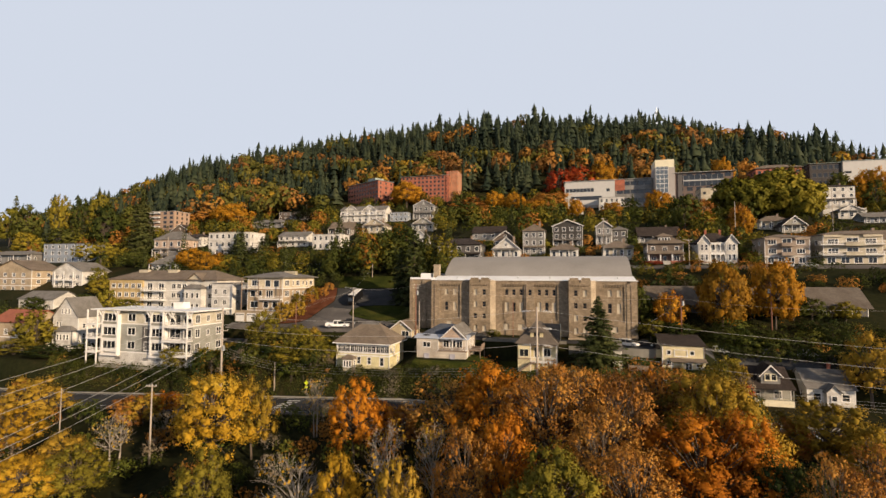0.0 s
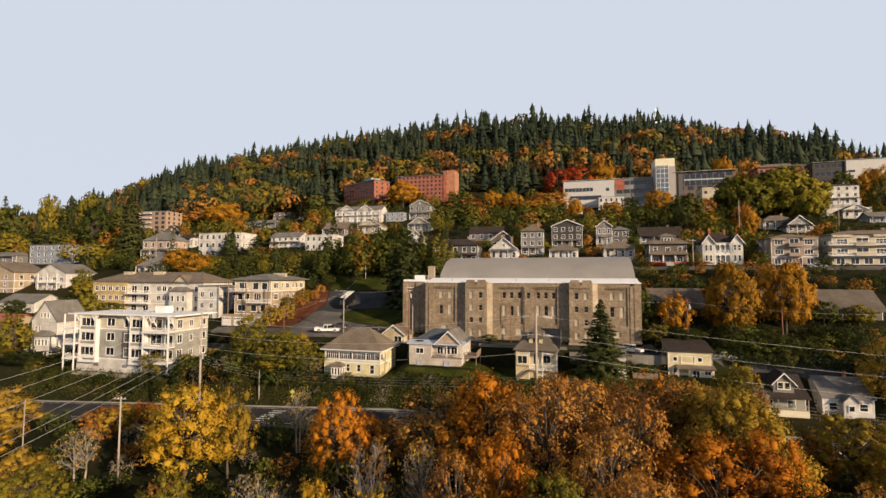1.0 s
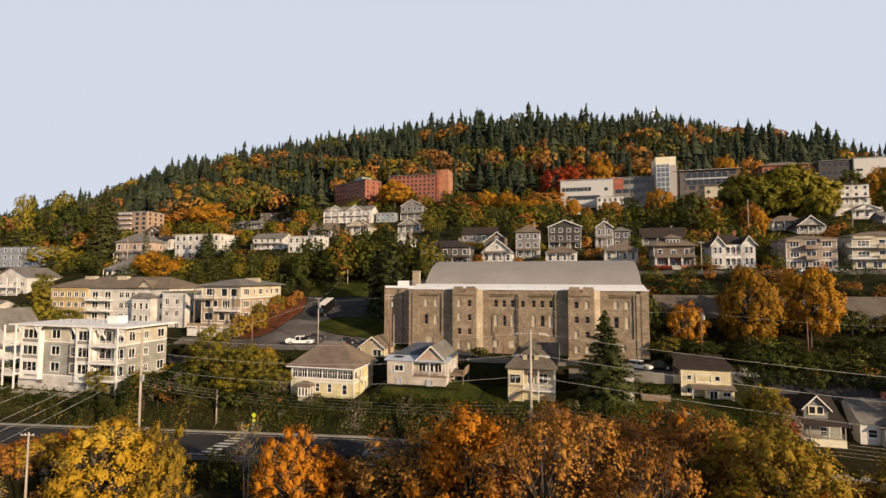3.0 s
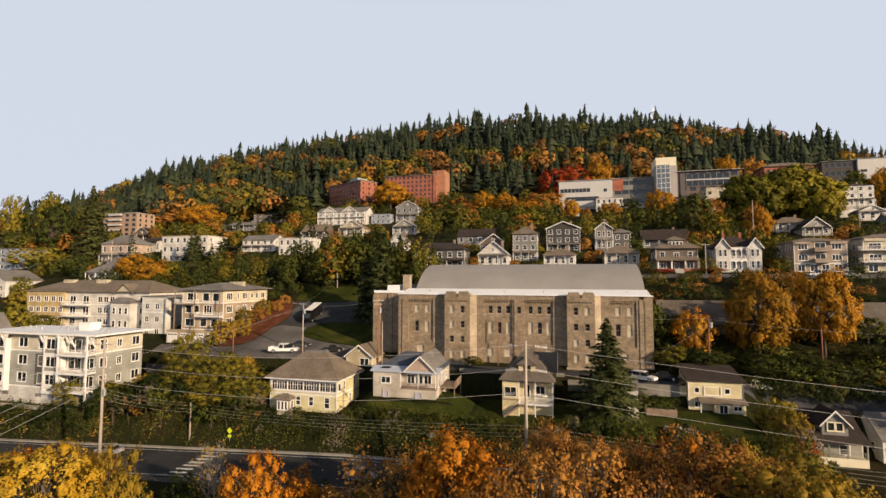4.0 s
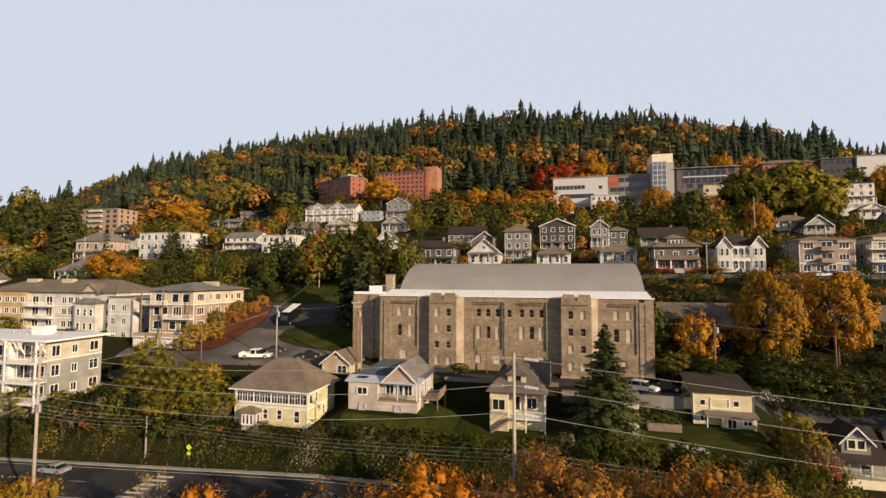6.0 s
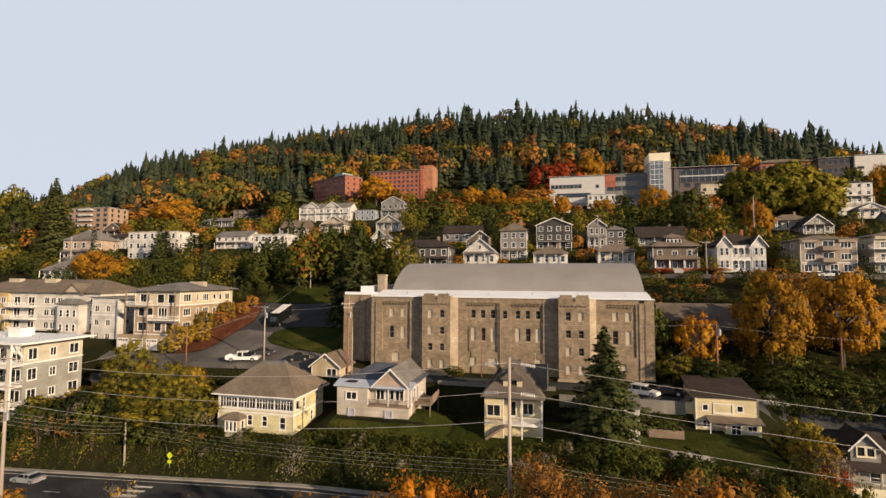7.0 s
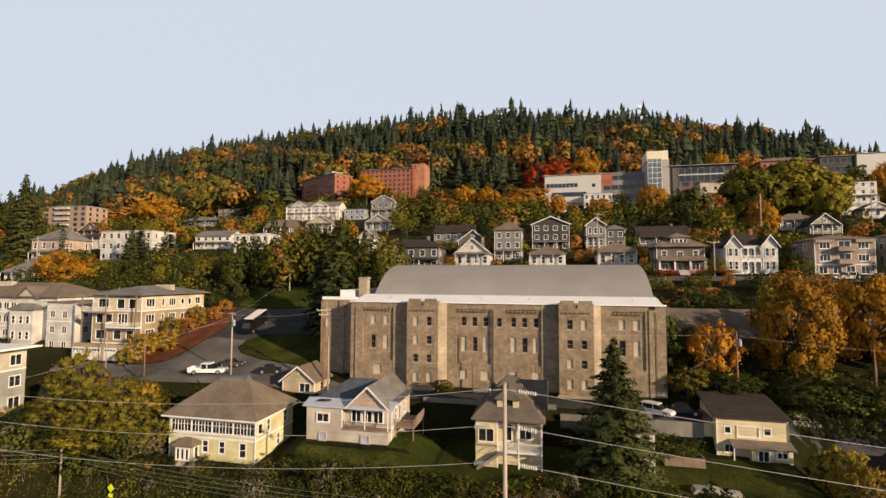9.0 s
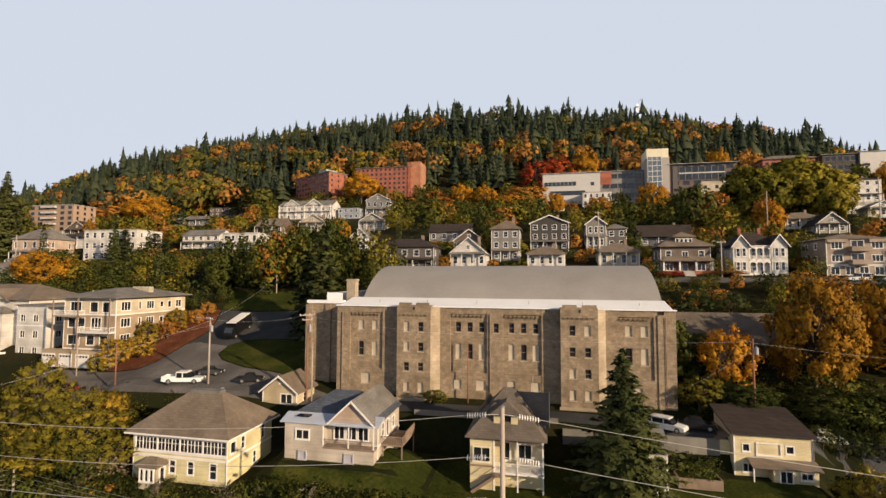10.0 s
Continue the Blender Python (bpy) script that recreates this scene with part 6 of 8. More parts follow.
hill_house("white_upper_house", "small white house with dark roof", -212.5, -199, 221, 9, 43.8, 50.0, M_whiteside, "hip", 2.0, M_darkroof, 1, 3)
hill_house("veranda_house", "low house with white veranda posts and grey roof", -191.0, -178.5, 184, 8, 34.6, 38.0, M_pink, "hip", 2.2, M_tar, 1, 5)
hill_house("grey_hip_house", "pale house with steep grey hip roof", -171, -157, 162, 10, 29.5, 33.2, M_whiteside, "hip", 4.0, M_tar, 1, 4)
hill_house("grey_flats", "grey balconied apartment house", -264, -238, 184, 12, 34.5, 44.2, M_blueside, "flat", 0.5, M_tar, 3, 6)
hill_house("grey_low_house", "low grey house at the wood's edge", -300, -270, 182, 10, 33.5, 39.0, M_palegrey, "hip", 2.0, M_tar, 1, 5)
hill_house("chalet_house", "dark timber chalet with white bargeboards", -262, -246, 262, 9, 53.5, 57.5, M_brownside, "gable_y", 5.0, M_darkroof, 1, 4)
hill_house("upper_dark_house", "dark gabled house below the campus", 88.4, 97.6, 234, 9, 47.8, 50.8, M_oliveside, "gable_y", 3.8, M_darkroof, 1, 3)
hill_house("upper_tan_house", "tan hip-roofed house below the campus", 83.0, 95.0, 243, 9, 49.6, 54.0, M_creamside, "hip", 2.6, M_brownroof, 1, 4)
terrace = hill_house("white_terrace_house", "white three-storey house with terrace", 133.2, 147.6, 300, 11, 67.4, 77.6, M_whiteside, "hip", 1.8, M_darkroof, 3, 4)
part("terrace_wall", Shape().box(-9.5, 10.3, -9.5, -6.6, -6.0, -2.2), M_whiteside, terrace)
hill_house("white_garage_house", "small white gabled house", 131.0, 142.0, 281, 8, 58.0, 62.2, M_whiteside, "gable_y", 2.6, M_palegrey, 1, 3)
hill_house("blue_low_house", "pale blue house with grey roof", 132.2, 147, 262, 9, 53.2, 56.6, M_blueside, "gable_x", 2.4, M_tar, 1, 5)
hill_house("row_end_house", "tan house with deep gable", 84.5, 97, 176, 10, 33.2, 40.8, M_creamside, "gable_x", 2.6, M_brownroof, 2, 4)
hill_house("small_back_house", "small pale cube house behind the villa", 34.5, 40.5, 222, 7, 44.6, 49.4, M_palegrey, "flat", 0.3, M_tar, 1, 2)
hill_house("white_campus_house", "white balconied building below the campus", 19.0, 34.6, 326, 9, 72.2, 80.4, M_whiteside, "flat", 0.4, M_palegrey, 2, 5)
hill_house("white_corner_house", "white gabled house among orange trees", -1.0, 8.6, 318, 9, 68.5, 75.5, M_whiteside, "gable_y", 3.4, M_tar, 2, 3)


def craftsman():
    h = house("craftsman_house", "brown craftsman house with dormer and deep porch", 26.0, 37.4, 177.5, 187, 33.1, 40.0, M_brownside, ("hip", 3.3, 0.9, M_brownroof),
              [(1.2, 4.3, 1.2, 1.6), (5.0, 4.5, 1.3, 1.2, "slide"), (8.8, 4.3, 1.2, 1.6), (1.2, 1.0, 1.6, 1.6, "slide"), (5.0, 0.4, 1.2, 2.2, "plain"), (8.4, 1.0, 1.8, 1.6, "slide")], grid([2, 6], [1.0, 4.3], 1.0, 1.5))
    part("porch_roof", roof_shape("hip", -5.9, 5.9, -7.2, -4.76, 3.2, 1.3, 0.3), M_brownroof, h)
    part("porch_base", Shape().box(-5.7, 5.7, -7.0, -4.77, -1.2, 0.9), M_brick, h)
    for k in range(4):
        x = -5.5 + 11 * k / 3
        part("porch_post", Shape().box(x - 0.2, x + 0.2, -7.0, -6.6, 0.905, 3.2), M_white, h)
    part("dormer", Shape().box(-2.2, 2.2, -3.6, 0, 7.6, 9.4), M_brownside, h)
    part("dormer_roof", roof_shape("hip", -2.2, 2.2, -3.6, 1.5, 9.4, 1.5, 0.6), M_brownroof, h)
    for k in range(4):
        window(h, (-1.5 + k, -3.6, 8.5), 0, 0.7, 1.0, "plain")
    part("stair", Shape().prism([(-7.0, 0.9), (-7.0, 0.3), (-9.4, -1.2), (-9.4, -0.7)], "x", -1.2, 1.2), M_concrete, h)


craftsman()


def victorian():
    h = house("victorian_house", "white Victorian house with twin gabled bays and arcades", 41.6, 53.2, 176.5, 186, 33.2, 40.0, M_whiteside, ("hip", 3.6, 0.6, M_darkroof),
              [(4.6, 4.4, 0.9, 1.8), (6.3, 4.4, 0.9, 1.8), (4.6, 0.8, 0.9, 2.0), (6.3, 0.8, 0.9, 2.0)], grid([2, 6], [1.0, 4.3], 1.0, 1.6))
    for sx in (-1, 1):
        x = sx * 4.1
        part("bay", Shape().box(x - 1.7, x + 1.7, -6.1, -4.76, -1.0, 6.8), M_whiteside, h)
        part("bay_gable", Shape().prism([(x - 1.7, 6.81), (x + 1.7, 6.81), (x, 9.1)], "y", -6.1, -3.0), M_whiteside, h)
        part("bay_roof", roof_shape("gable_y", x - 1.7, x + 1.7, -6.1, -2.0, 6.85, 2.3, 0.45), M_darkroof, h)
        part("bargeboard", Shape().prism([(x - 2.2, 6.2), (x, 9.15), (x + 2.2, 6.2), (x + 2.2, 6.5), (x, 9.5), (x - 2.2, 6.5)], "y", -6.62, -6.56), M_white, h)
        for dx in (-0.65, 0.65):
            for z in (1.9, 5.2):
                window(h, (x + dx, -6.1, z), 0, 0.75, 1.9)
    part("arcade_floor", Shape().box(-2.38, 2.38, -6.0, -4.77, 3.2, 3.6), M_white, h)
    part("arcade_base", Shape().box(-2.38, 2.38, -6.0, -4.77, -1.0, 0.3), M_white, h)
    railing(h, -2.38, 2.38, -5.95, 3.6, 0.8, M_white)
    for k in range(4):
        x = -2.2 + 4.4 * k / 3
        part("arcade_post", Shape().box(x - 0.1, x + 0.1, -6.0, -5.8, 0.31, 6.6), M_white, h)
    for z in (2.75, 6.1):
        for k in range(3):
            x = -2.2 + 4.4 * (k + 0.5) / 3
            poly = [(x - 0.63, 0.44)] + [(x - 0.63 * math.cos(math.pi * q / 8), -0.45 + 0.55 * math.sin(math.pi * q / 8)) for q in range(9)] + [(x + 0.63, 0.44)]
            part("arch", Shape().prism([(u, z + v) for u, v in poly], "y", -5.98, -5.82), M_white, h)
    part("arcade_roof", Shape().box(-2.38, 2.38, -6.1, -4.77, 6.62, 6.8), M_white, h)
    for x in (-2.4, 2.0):
        part("chimney", Shape().box(x, x + 0.7, 0, 0.7, 8.5, 11.6), M_brick, h)


victorian()


def beige_flats(x0, x1, y0, z0, z1, wall, label, lean=0.0):
    w = x1 - x0
    h = house("beige_flats", label, x0, x1, y0, y0 + 11, z0, z1, wall, ("hip", 1.5, 0.5, M_brownroof),
              grid([w * 0.08, w * 0.72], [3.4, 6.4], w * 0.18, 1.5, "triple") + [(w * 0.40, 3.1, w * 0.2, 2.1, "door"), (w * 0.40, 6.1, w * 0.2, 2.1, "door")] + grid([w * 0.06, w * 0.3, w * 0.52, w * 0.76], [0.4], w * 0.14, 1.8, "slide"), grid([2, 6], [3.4, 6.4], 1.2, 1.4), category="apartment block", band=[2.6])
    for a, b in ((-0.5, -0.17), (0.17, 0.5)):
        part("bay_head", Shape().box(a * w, b * w, -6.0, -5.51, z1 - z0 - 0.7, z1 - z0 - 0.02), wall, h)
    for z in (2.9, 5.9):
        part("balcony", Shape().box(-w * 0.16, w * 0.16, -7.2, -5.51, z - 0.2, z + 0.9), wall, h)
    return h


beige_flats(60.8, 73.2, 174.5, 32.7, 41.2, siding("beige_siding", (0.34, 0.27, 0.215)), "beige three-storey apartment house with central balconies")
f2 = beige_flats(76.6, 92.0, 173.8, 32.6, 41.8, M_creamside, "cream three-storey apartment house with wrapped balconies")
for z in (3.0, 6.2):
    balcony(f2, -9.0, 9.0, -7.0, -5.51, z)

low = house("low_long_house", "long low house with broad dark weathered roof", 20.5, 70.0, 139, 149, 17.5, 21.6, M_greyside, ("gable_x", 4.2, 0.8, M_ashroof), grid(spread(49, 9, 1.5, 2), [1.3], 1.6, 1.4, "slide"), [(3, 1.4, 1.2, 1.2)], sink=5)


def row_houses():
    h = house("row_house", "white row of gabled townhouses with balconies", -157.2, -123.0, 305, 316, 65.2, 74.6, M_whiteside, ("gable_x", 3.2, 0.5, M_tar), grid(spread(34.2, 8, 1.6), [1.2, 5.6], 1.7, 2.2, "slide"), grid([2, 6], [1.2, 5.4], 1.2, 1.6), sink=4)
    for x in (-8.5, 5.5):
        part("gable", Shape().prism([(x - 4.4, 9.3), (x + 4.4, 9.3), (x, 12.2)], "y", -6.2, -1), M_whiteside, h)
        part("gable_roof", roof_shape("gable_y", x - 4.4, x + 4.4, -6.2, 0, 9.4, 3.0, 0.5), M_tar, h)
        part("bargeboard", Shape().prism([(x - 5, 8.9), (x, 12.4), (x + 5, 8.9), (x + 5, 9.4), (x, 12.9), (x - 5, 9.4)], "y", -6.78, -6.7), M_white, h)
    for k in range(2):
        part("balcony", Shape().box(-16.8, 16.8, -7.2, -5.51, 0.9 + 4.6 * k, 1.1 + 4.6 * k), M_white, h)
        railing(h, -16.8, 16.8, -7.1, 1.1 + 4.6 * k, 1.0, M_white, 0.6)
    for k in range(7):
        x = -16.5 + 33 * k / 6
        part("balcony_post", Shape().box(x - 0.15, x + 0.15, -7.15, -6.85, -3, 9.2), M_white, h)


row_houses()

# ---- campus and brick halls on the upper slope ----
def institution(name, label, x0, x1, y0, dep, z0, z1, wall, rows, cols, ww, wh, roof=None, over=0.3, sink=14.0, category="building", band=None, style="plain"):
    w, sh = x1 - x0, (z1 - z0) / rows
    fr = grid(spread(w, cols, ww, 1.2), [sh * k + sh * 0.25 for k in range(rows)], ww, wh, style)
    return house(name, label, x0, x1, y0, y0 + dep, z0, z1, wall, ("flat", 0, over, roof or M_tar), fr, grid(spread(dep, 3, 1.2, 2), [sh * k + sh * 0.25 for k in range(rows)], 1.2, wh, style), sink=sink, category=category, band=band, trim=M_darkframe)


M_pale = surface("pale_panels", (0.47, 0.46, 0.45), 0.6, 0.08)
M_buff = coursed("buff_brick", (0.52, 0.22, 0.12), (0.38, 0.26, 0.18), 0.5, 0.2, 0.03, 0.12)
M_copper = surface("grey_green_roof", (0.28, 0.33, 0.31), 0.7, 0.12)
b = institution("brick_hall", "large red brick residence hall with grey roof", -186.5, -143.5, 366, 16, 88.0, 106.5, M_brick, 5, 11, 1.6, 1.7, M_copper, 0.9)
part("sloped_roof", roof_shape("hip", -21.5, 21.5, -8, 8, 18.75, 2.2, 0.6), M_tar, b)
b.rotation_euler = (0, 0, radians(-30))
part("roof_block", Shape().box(2, 12, -4, 5, 19.2, 22.4), M_copper, b)
b = institution("brick_tower", "tall red brick residence hall with rows of windows", -133.6, -93.0, 365, 16, 87.0, 109.6, M_brick, 7, 12, 1.5, 1.6, M_copper, 0.9)
part("stair_tower", Shape().box(20.35, 27.0, -7.0, 8.0, -12, 26.0), M_buff, b, "sunlit orange brick stair tower")
part("shade_fin", Shape().box(18.2, 20.3, -8.6, -8.01, -8, 25.5), M_brick, b)
b = institution("campus_wing", "pale panelled campus building with long flat roof", -3.0, 29.6, 335, 16, 77.0, 93.6, M_pale, 1, 1, 1.6, 1.2, M_pale, 0.8)
part("strip_glazing", Shape().box(-15.6, 3.0, -8.14, -8.01, 9.2, 11.6), M_glass, b)
part("strip_glazing", Shape().box(-12.0, 8.0, -8.14, -8.01, 3.6, 6.2), M_glass, b)
for k in range(9):
    part("mullion", Shape().box(-15.6 + 2.3 * k, -15.4 + 2.3 * k, -8.22, -8.145, 9.2, 11.6), M_pale, b)
part("high_window", Shape().box(11.0, 13.0, -8.12, -8.01, 9.0, 11.0), M_glass, b)
b = institution("campus_link", "brick and glass link building", 29.8, 53.4, 336, 14, 77.0, 94.0, M_palegrey, 3, 5, 3.8, 2.6, M_pale, 0.6)
part("brick_panel", Shape().box(-11.7, -5.6, -7.2, -7.01, 9.4, 16.6), M_brick, b)
b = institution("campus_tower", "white campus tower with glazed front", 53.8, 65.6, 329, 15, 76.0, 98.8, surface("rosy_grey_panels", (0.36, 0.33, 0.31), 0.6, 0.08), 1, 1, 0.6, 0.6, M_pale, 0.2)
part("plant_room", Shape().box(-5.8, 5.6, -7.3, 7.0, 23.0, 28.2), M_cream, b, "cream rooftop plant room")
part("curtain_wall", Shape().box(-5.5, 2.0, -7.62, -7.51, 2, 23.6), surface("blue_curtain_glass", (0.11, 0.14, 0.18), 0.12, 0.2, 0.4, 1), b)
for k in range(7):
    part("transom", Shape().box(-5.5, 2.0, -7.72, -7.63, 3.5 + 3.0 * k, 3.75 + 3.0 * k), M_white, b)
for k in range(4):
    part("mullion", Shape().box(-5.5 + 2.43 * k, -5.3 + 2.43 * k, -7.72, -7.63, 2, 23.6), M_white, b)
b = institution("campus_hall", "brick campus hall with glazed upper storeys and thin roof", 65.9, 99.0, 330, 16, 74.0, 95.0, surface("brown_brick", (0.14, 0.10, 0.085), 0.85, 0.2), 5, 6, 3.4, 2.4, M_pale, 1.6)
part("brick_frame", Shape().box(-15.2, -12.6, -8.6, -8.01, 2, 20), M_darkframe, b)
part("glazing", Shape().box(-12, 11, -8.2, -8.01, 12.4, 19.4), M_glass, b)
for k in range(8):
    part("mullion", Shape().box(-12 + 3.28 * k, -11.75 + 3.28 * k, -8.32, -8.21, 12.4, 19.4), M_palegrey, b)
part("floor_band", Shape().box(-12, 11, -8.4, -8.21, 15.6, 16.3), M_pale, b)
b = institution("buff_hall", "pale stucco block below the campus hall", 76, 90.4, 311, 13, 66.5, 81.6, M_creamside, 3, 3, 1.4, 1.5, M_tar)
b = institution("brick_lodge", "brick hall with brown hip roof", 108.8, 132.6, 322, 14, 78.0, 93.6, M_brick, 4, 8, 1.5, 1.6, M_brownroof, 0.8)
part("hip_roof", roof_shape("hip", -11.9, 11.9, -7, 7, 15.9, 3.2, 0.8), M_brownroof, b)
b = institution("sports_hall", "large pale sports hall with low green-grey roof", 157.0, 205.0, 330, 30, 78.0, 97.6, M_pale, 2, 5, 3, 1.2, M_copper, 0.6)
b = institution("glass_pavilion", "dark glazed pavilion with flat roof", 140.5, 156.6, 331, 16, 78.0, 97.0, siding("charcoal_panels", (0.035, 0.028, 0.027)), 4, 5, 2.2, 2.6, M_copper, 0.8)
b = institution("buff_flats", "long tan five-storey apartment block with balconies", -301, -269, 272, 14, 58.0, 73.6, surface("buff_stucco", (0.34, 0.235, 0.17), 0.8, 0.12), 5, 6, 2.6, 1.7, M_pale, 0.5, category="apartment block")
for k in range(5):
    part("balcony", Shape().box(-6.0, 4.0, -8.6, -7.01, 0.8 + 3.3 * k, 1.9 + 3.3 * k), M_pale, b)


def mast():
    h = thing("radio_mast", 108, 640, 205, "slender steel lattice mast on the hilltop", "mast")
    s = Shape()
    for x, y in ((-1.2, -1.2), (1.2, -1.2), (0, 1.2)):
        s.tube((x, y, -3), (x * 0.7, y * 0.7, 34), 0.16, 0.12, 5)
    for k in range(14):
        z = 2.3 * k
        s.tube((-1.2, -1.2, z), (1.1, -1.1, z + 2.3), 0.07, 0.07, 4).tube((1.2, -1.2, z), (-1.1, -1.1, z + 2.3), 0.07, 0.07, 4)
    part("lattice", s.mesh("lattice", M_steel), None, h)
    part("antenna", Shape().box(-2.4, 2.4, -0.4, 0.4, 30, 32).tube((0, 0, 34), (0, 0, 39), 0.12, 0.06, 5), M_steel, h)


mast()

# ---- poles, wires, signs ----
def pole(x, y, top, label, mat=None, arms=(), z=None, r=0.17, insulators=0, transformer=None, lamp=None, group="utility poles"):
    """A timber pole. arms: (height below the top, half length, turn). lamp: reach of a street-lamp arm towards +x or -x."""
    zb = ground_z(x, y) if z is None else z
    H = top - zb
    h = thing("utility_pole", x, y, zb, label, "utility pole", group)
    part("mast", Shape().tube((0, 0, -0.8), (0, 0, H), r, r * 0.62, 10), mat or M_pole, h, smooth=True)
    for k, (dz, half, turn) in enumerate(arms):
        a = part("crossarm", Shape().box(-half, half, -0.06, 0.06, -0.07, 0.07), M_pole, h, at=(0, -0.16, H - dz), turn=turn)
        n = 4 if half > 0.8 else 2
        for i in range(n):
            u = -half + 0.1 + (2 * half - 0.2) * i / (n - 1)
            part("insulator", Shape().tube((u, 0, 0.071), (u, 0, 0.25), 0.05, 0.035, 8), M_porcelain, a)
    if transformer:
        dz, side = transformer
        part("transformer", Shape().tube((side * 0.45, -0.05, H - dz - 0.95), (side * 0.45, -0.05, H - dz), 0.26, 0.26, 12).tube((side * 0.45, -0.05, H - dz), (side * 0.45, -0.05, H - dz + 0.25), 0.05, 0.04, 6).box(min(0, side * 0.3), max(0, side * 0.3), -0.08, -0.02, H - dz - 0.7, H - dz - 0.6), M_steel, h)
    if lamp:
        part("lamp_arm", Shape().tube((0, 0, H - 0.6), (lamp * 0.5, -0.1, H - 0.15), 0.045, 0.04, 6).tube((lamp * 0.5, -0.1, H - 0.15), (lamp, -0.15, H - 0.1), 0.04, 0.035, 6), M_steel, h)
        part("lamp_head", Shape().prism([(lamp - 0.35, H - 0.12), (lamp + 0.35, H - 0.12), (lamp + 0.3, H - 0.02), (lamp - 0.3, H + 0.02)], "y", -0.27, -0.03), M_steel, h)
    return h


def strings(h, x, y, z, n, direction, length=1.5):
    """A string of porcelain discs, dead-ended at the pole."""
    s = Shape()
    for k in range(n):
        p = length * (0.45 + 0.55 * k / n)
        s.tube((direction * p, 0, z - 0.1 * p), (direction * (p + 0.06), 0, z - 0.1 * p), 0.21, 0.13, 8)
    s.tube((0, 0, z), (direction * (length + 0.1), 0, z - 0.1 * length), 0.02, 0.02, 4)
    part("insulator_string", s.mesh("insulator_string", M_porcelain), None, h)


near = pole(-5.6, 83.3, 23.2, "tall brown transmission pole with strings of white insulators", r=0.24)
zn = 23.2 - near.location.z
for dz in (0.5, 3.4, 6.3):
    for sgn in (-1, 1):
        strings(near, 0, 0, zn - dz, 8, sgn, 2.6)
part("pole_cap", Shape().tube((0, 0, zn), (0, 0, zn + 0.12), 0.19, 0.02, 8), M_steel, near)
left = pole(-67.0, 80.6, 22.0, "tall grey transmission pole with crossarms", arms=((1.0, 1.3, 10), (4.5, 1.3, 10), (6.2, 1.0, 10)), r=0.24, transformer=(7.5, 0.9))
pole(-57.7, 120.2, 25.3, "timber pole with crossarm and street lamp by the side street", arms=((0.25, 1.3, -30),), lamp=-2.2, transformer=(1.4, 0.8))
pole(-39.2, 119.0, 26.4, "red-brown timber pole with transformer beside the hall", M_redpole, arms=((0.25, 1.2, 40), (1.0, 0.8, 40)), transformer=(1.9, 1.0))
pole(-38.2, 118.8, 21.8, "short pale service pole beside the hall", r=0.13)
pole(-65.9, 96.75, 10.9, "timber street-lamp pole beside the road", lamp=-3.0)
pole(25.0, 122.3, 24.0, "red-brown timber pole with transformer among trees", M_redpole, transformer=(1.2, 0.9))
pole(45.5, 128.0, 27.0, "red-brown timber pole with transformer", M_redpole, transformer=(1.2, -0.9))
pole(38.0, 172.0, 41.0, "pale timber pole on the upper street", arms=((0.4, 1.0, 0),), lamp=-1.5)
pole(-74.0, 118.0, 21.0, "red-brown timber pole at the street corner", M_redpole, r=0.14)
pole(-88.5, 123.5, 20.5, "short pale pole by the garages", r=0.12)
pole(-14.2, 122.3, 22.5, "thin red pole at the hall's wall", M_redpole, r=0.10)
pole(-4.4, 119.5, 18.2, "thin pale service pole in front of the hall", r=0.08)
pole(-68.5, 158.0, 33.0, "pale timber pole with lamp above the street", lamp=-2.0)
pole(-66.5, 64.0, 10.6, "old timber pole among the trees below the road", arms=((0.3, 0.9, 10),))
pole(-86.0, 64.0, 8.8, "short pale post among the trees", r=0.1)
pole(70.0, 121.0, 22.0, "dark timber pole at the lane", arms=((0.3, 1.0, 0), (1.6, 1.0, 0)))
pole(-177.0, 176.0, 46.0, "bleached timber pole among trees", r=0.2)
pole(12.5, 190.0, 51.0, "timber pole between the bungalows", arms=((0.4, 0.8, 0),))
pole(62.0, 206.0, 58.0, "timber pole on the upper slope")
pole(106.0, 232.0, 66.0, "tall timber pole on the upper slope")


def wire(a, b, sag, r=0.014, label="thin overhead power line between poles"):
    cu = bpy.data.curves.new("power_line", "CURVE")
    cu.dimensions, cu.bevel_depth, cu.bevel_resolution = "3D", r, 1
    sp = cu.splines.new("POLY")
    n = 24
    sp.points.add(n)
    for k in range(n + 1):
        f = k / n
        p = Vector(a).lerp(Vector(b), f)
        p.z -= 4 * sag * f * (1 - f)
        sp.points[k].co = (*p, 1)
    cu.materials.append(M_wire)
    tagged(new("power_line", cu), label, "power line", group="power lines")


for dz in (0.5, 3.4, 6.3):
    wire((-8.3, 83.3, 22.94 - dz), (-66.2, 80.8, 21.2 - dz * 0.9), 1.6, 0.022, "heavy transmission line between the tall poles")
    wire((-2.9, 83.3, 22.94 - dz), (70, 85.0, 17.4 - dz), 0.8, 0.022, "heavy transmission line between the tall poles")
for k, (ex, ey, ez) in enumerate(((-52, 22, 17.5), (-49.5, 22, 16.4), (-47, 22, 15.2), (-46.0, 24, 13.0), (-45.0, 24, 12.5), (-44.0, 24, 12.0))):
    wire((-67.0 + 0.4 * (k - 2.5), 80.4, 21.2 - 1.1 * k), (ex, ey - 10, ez - 1), 0.9, 0.022, "heavy transmission line slung down over the trees")
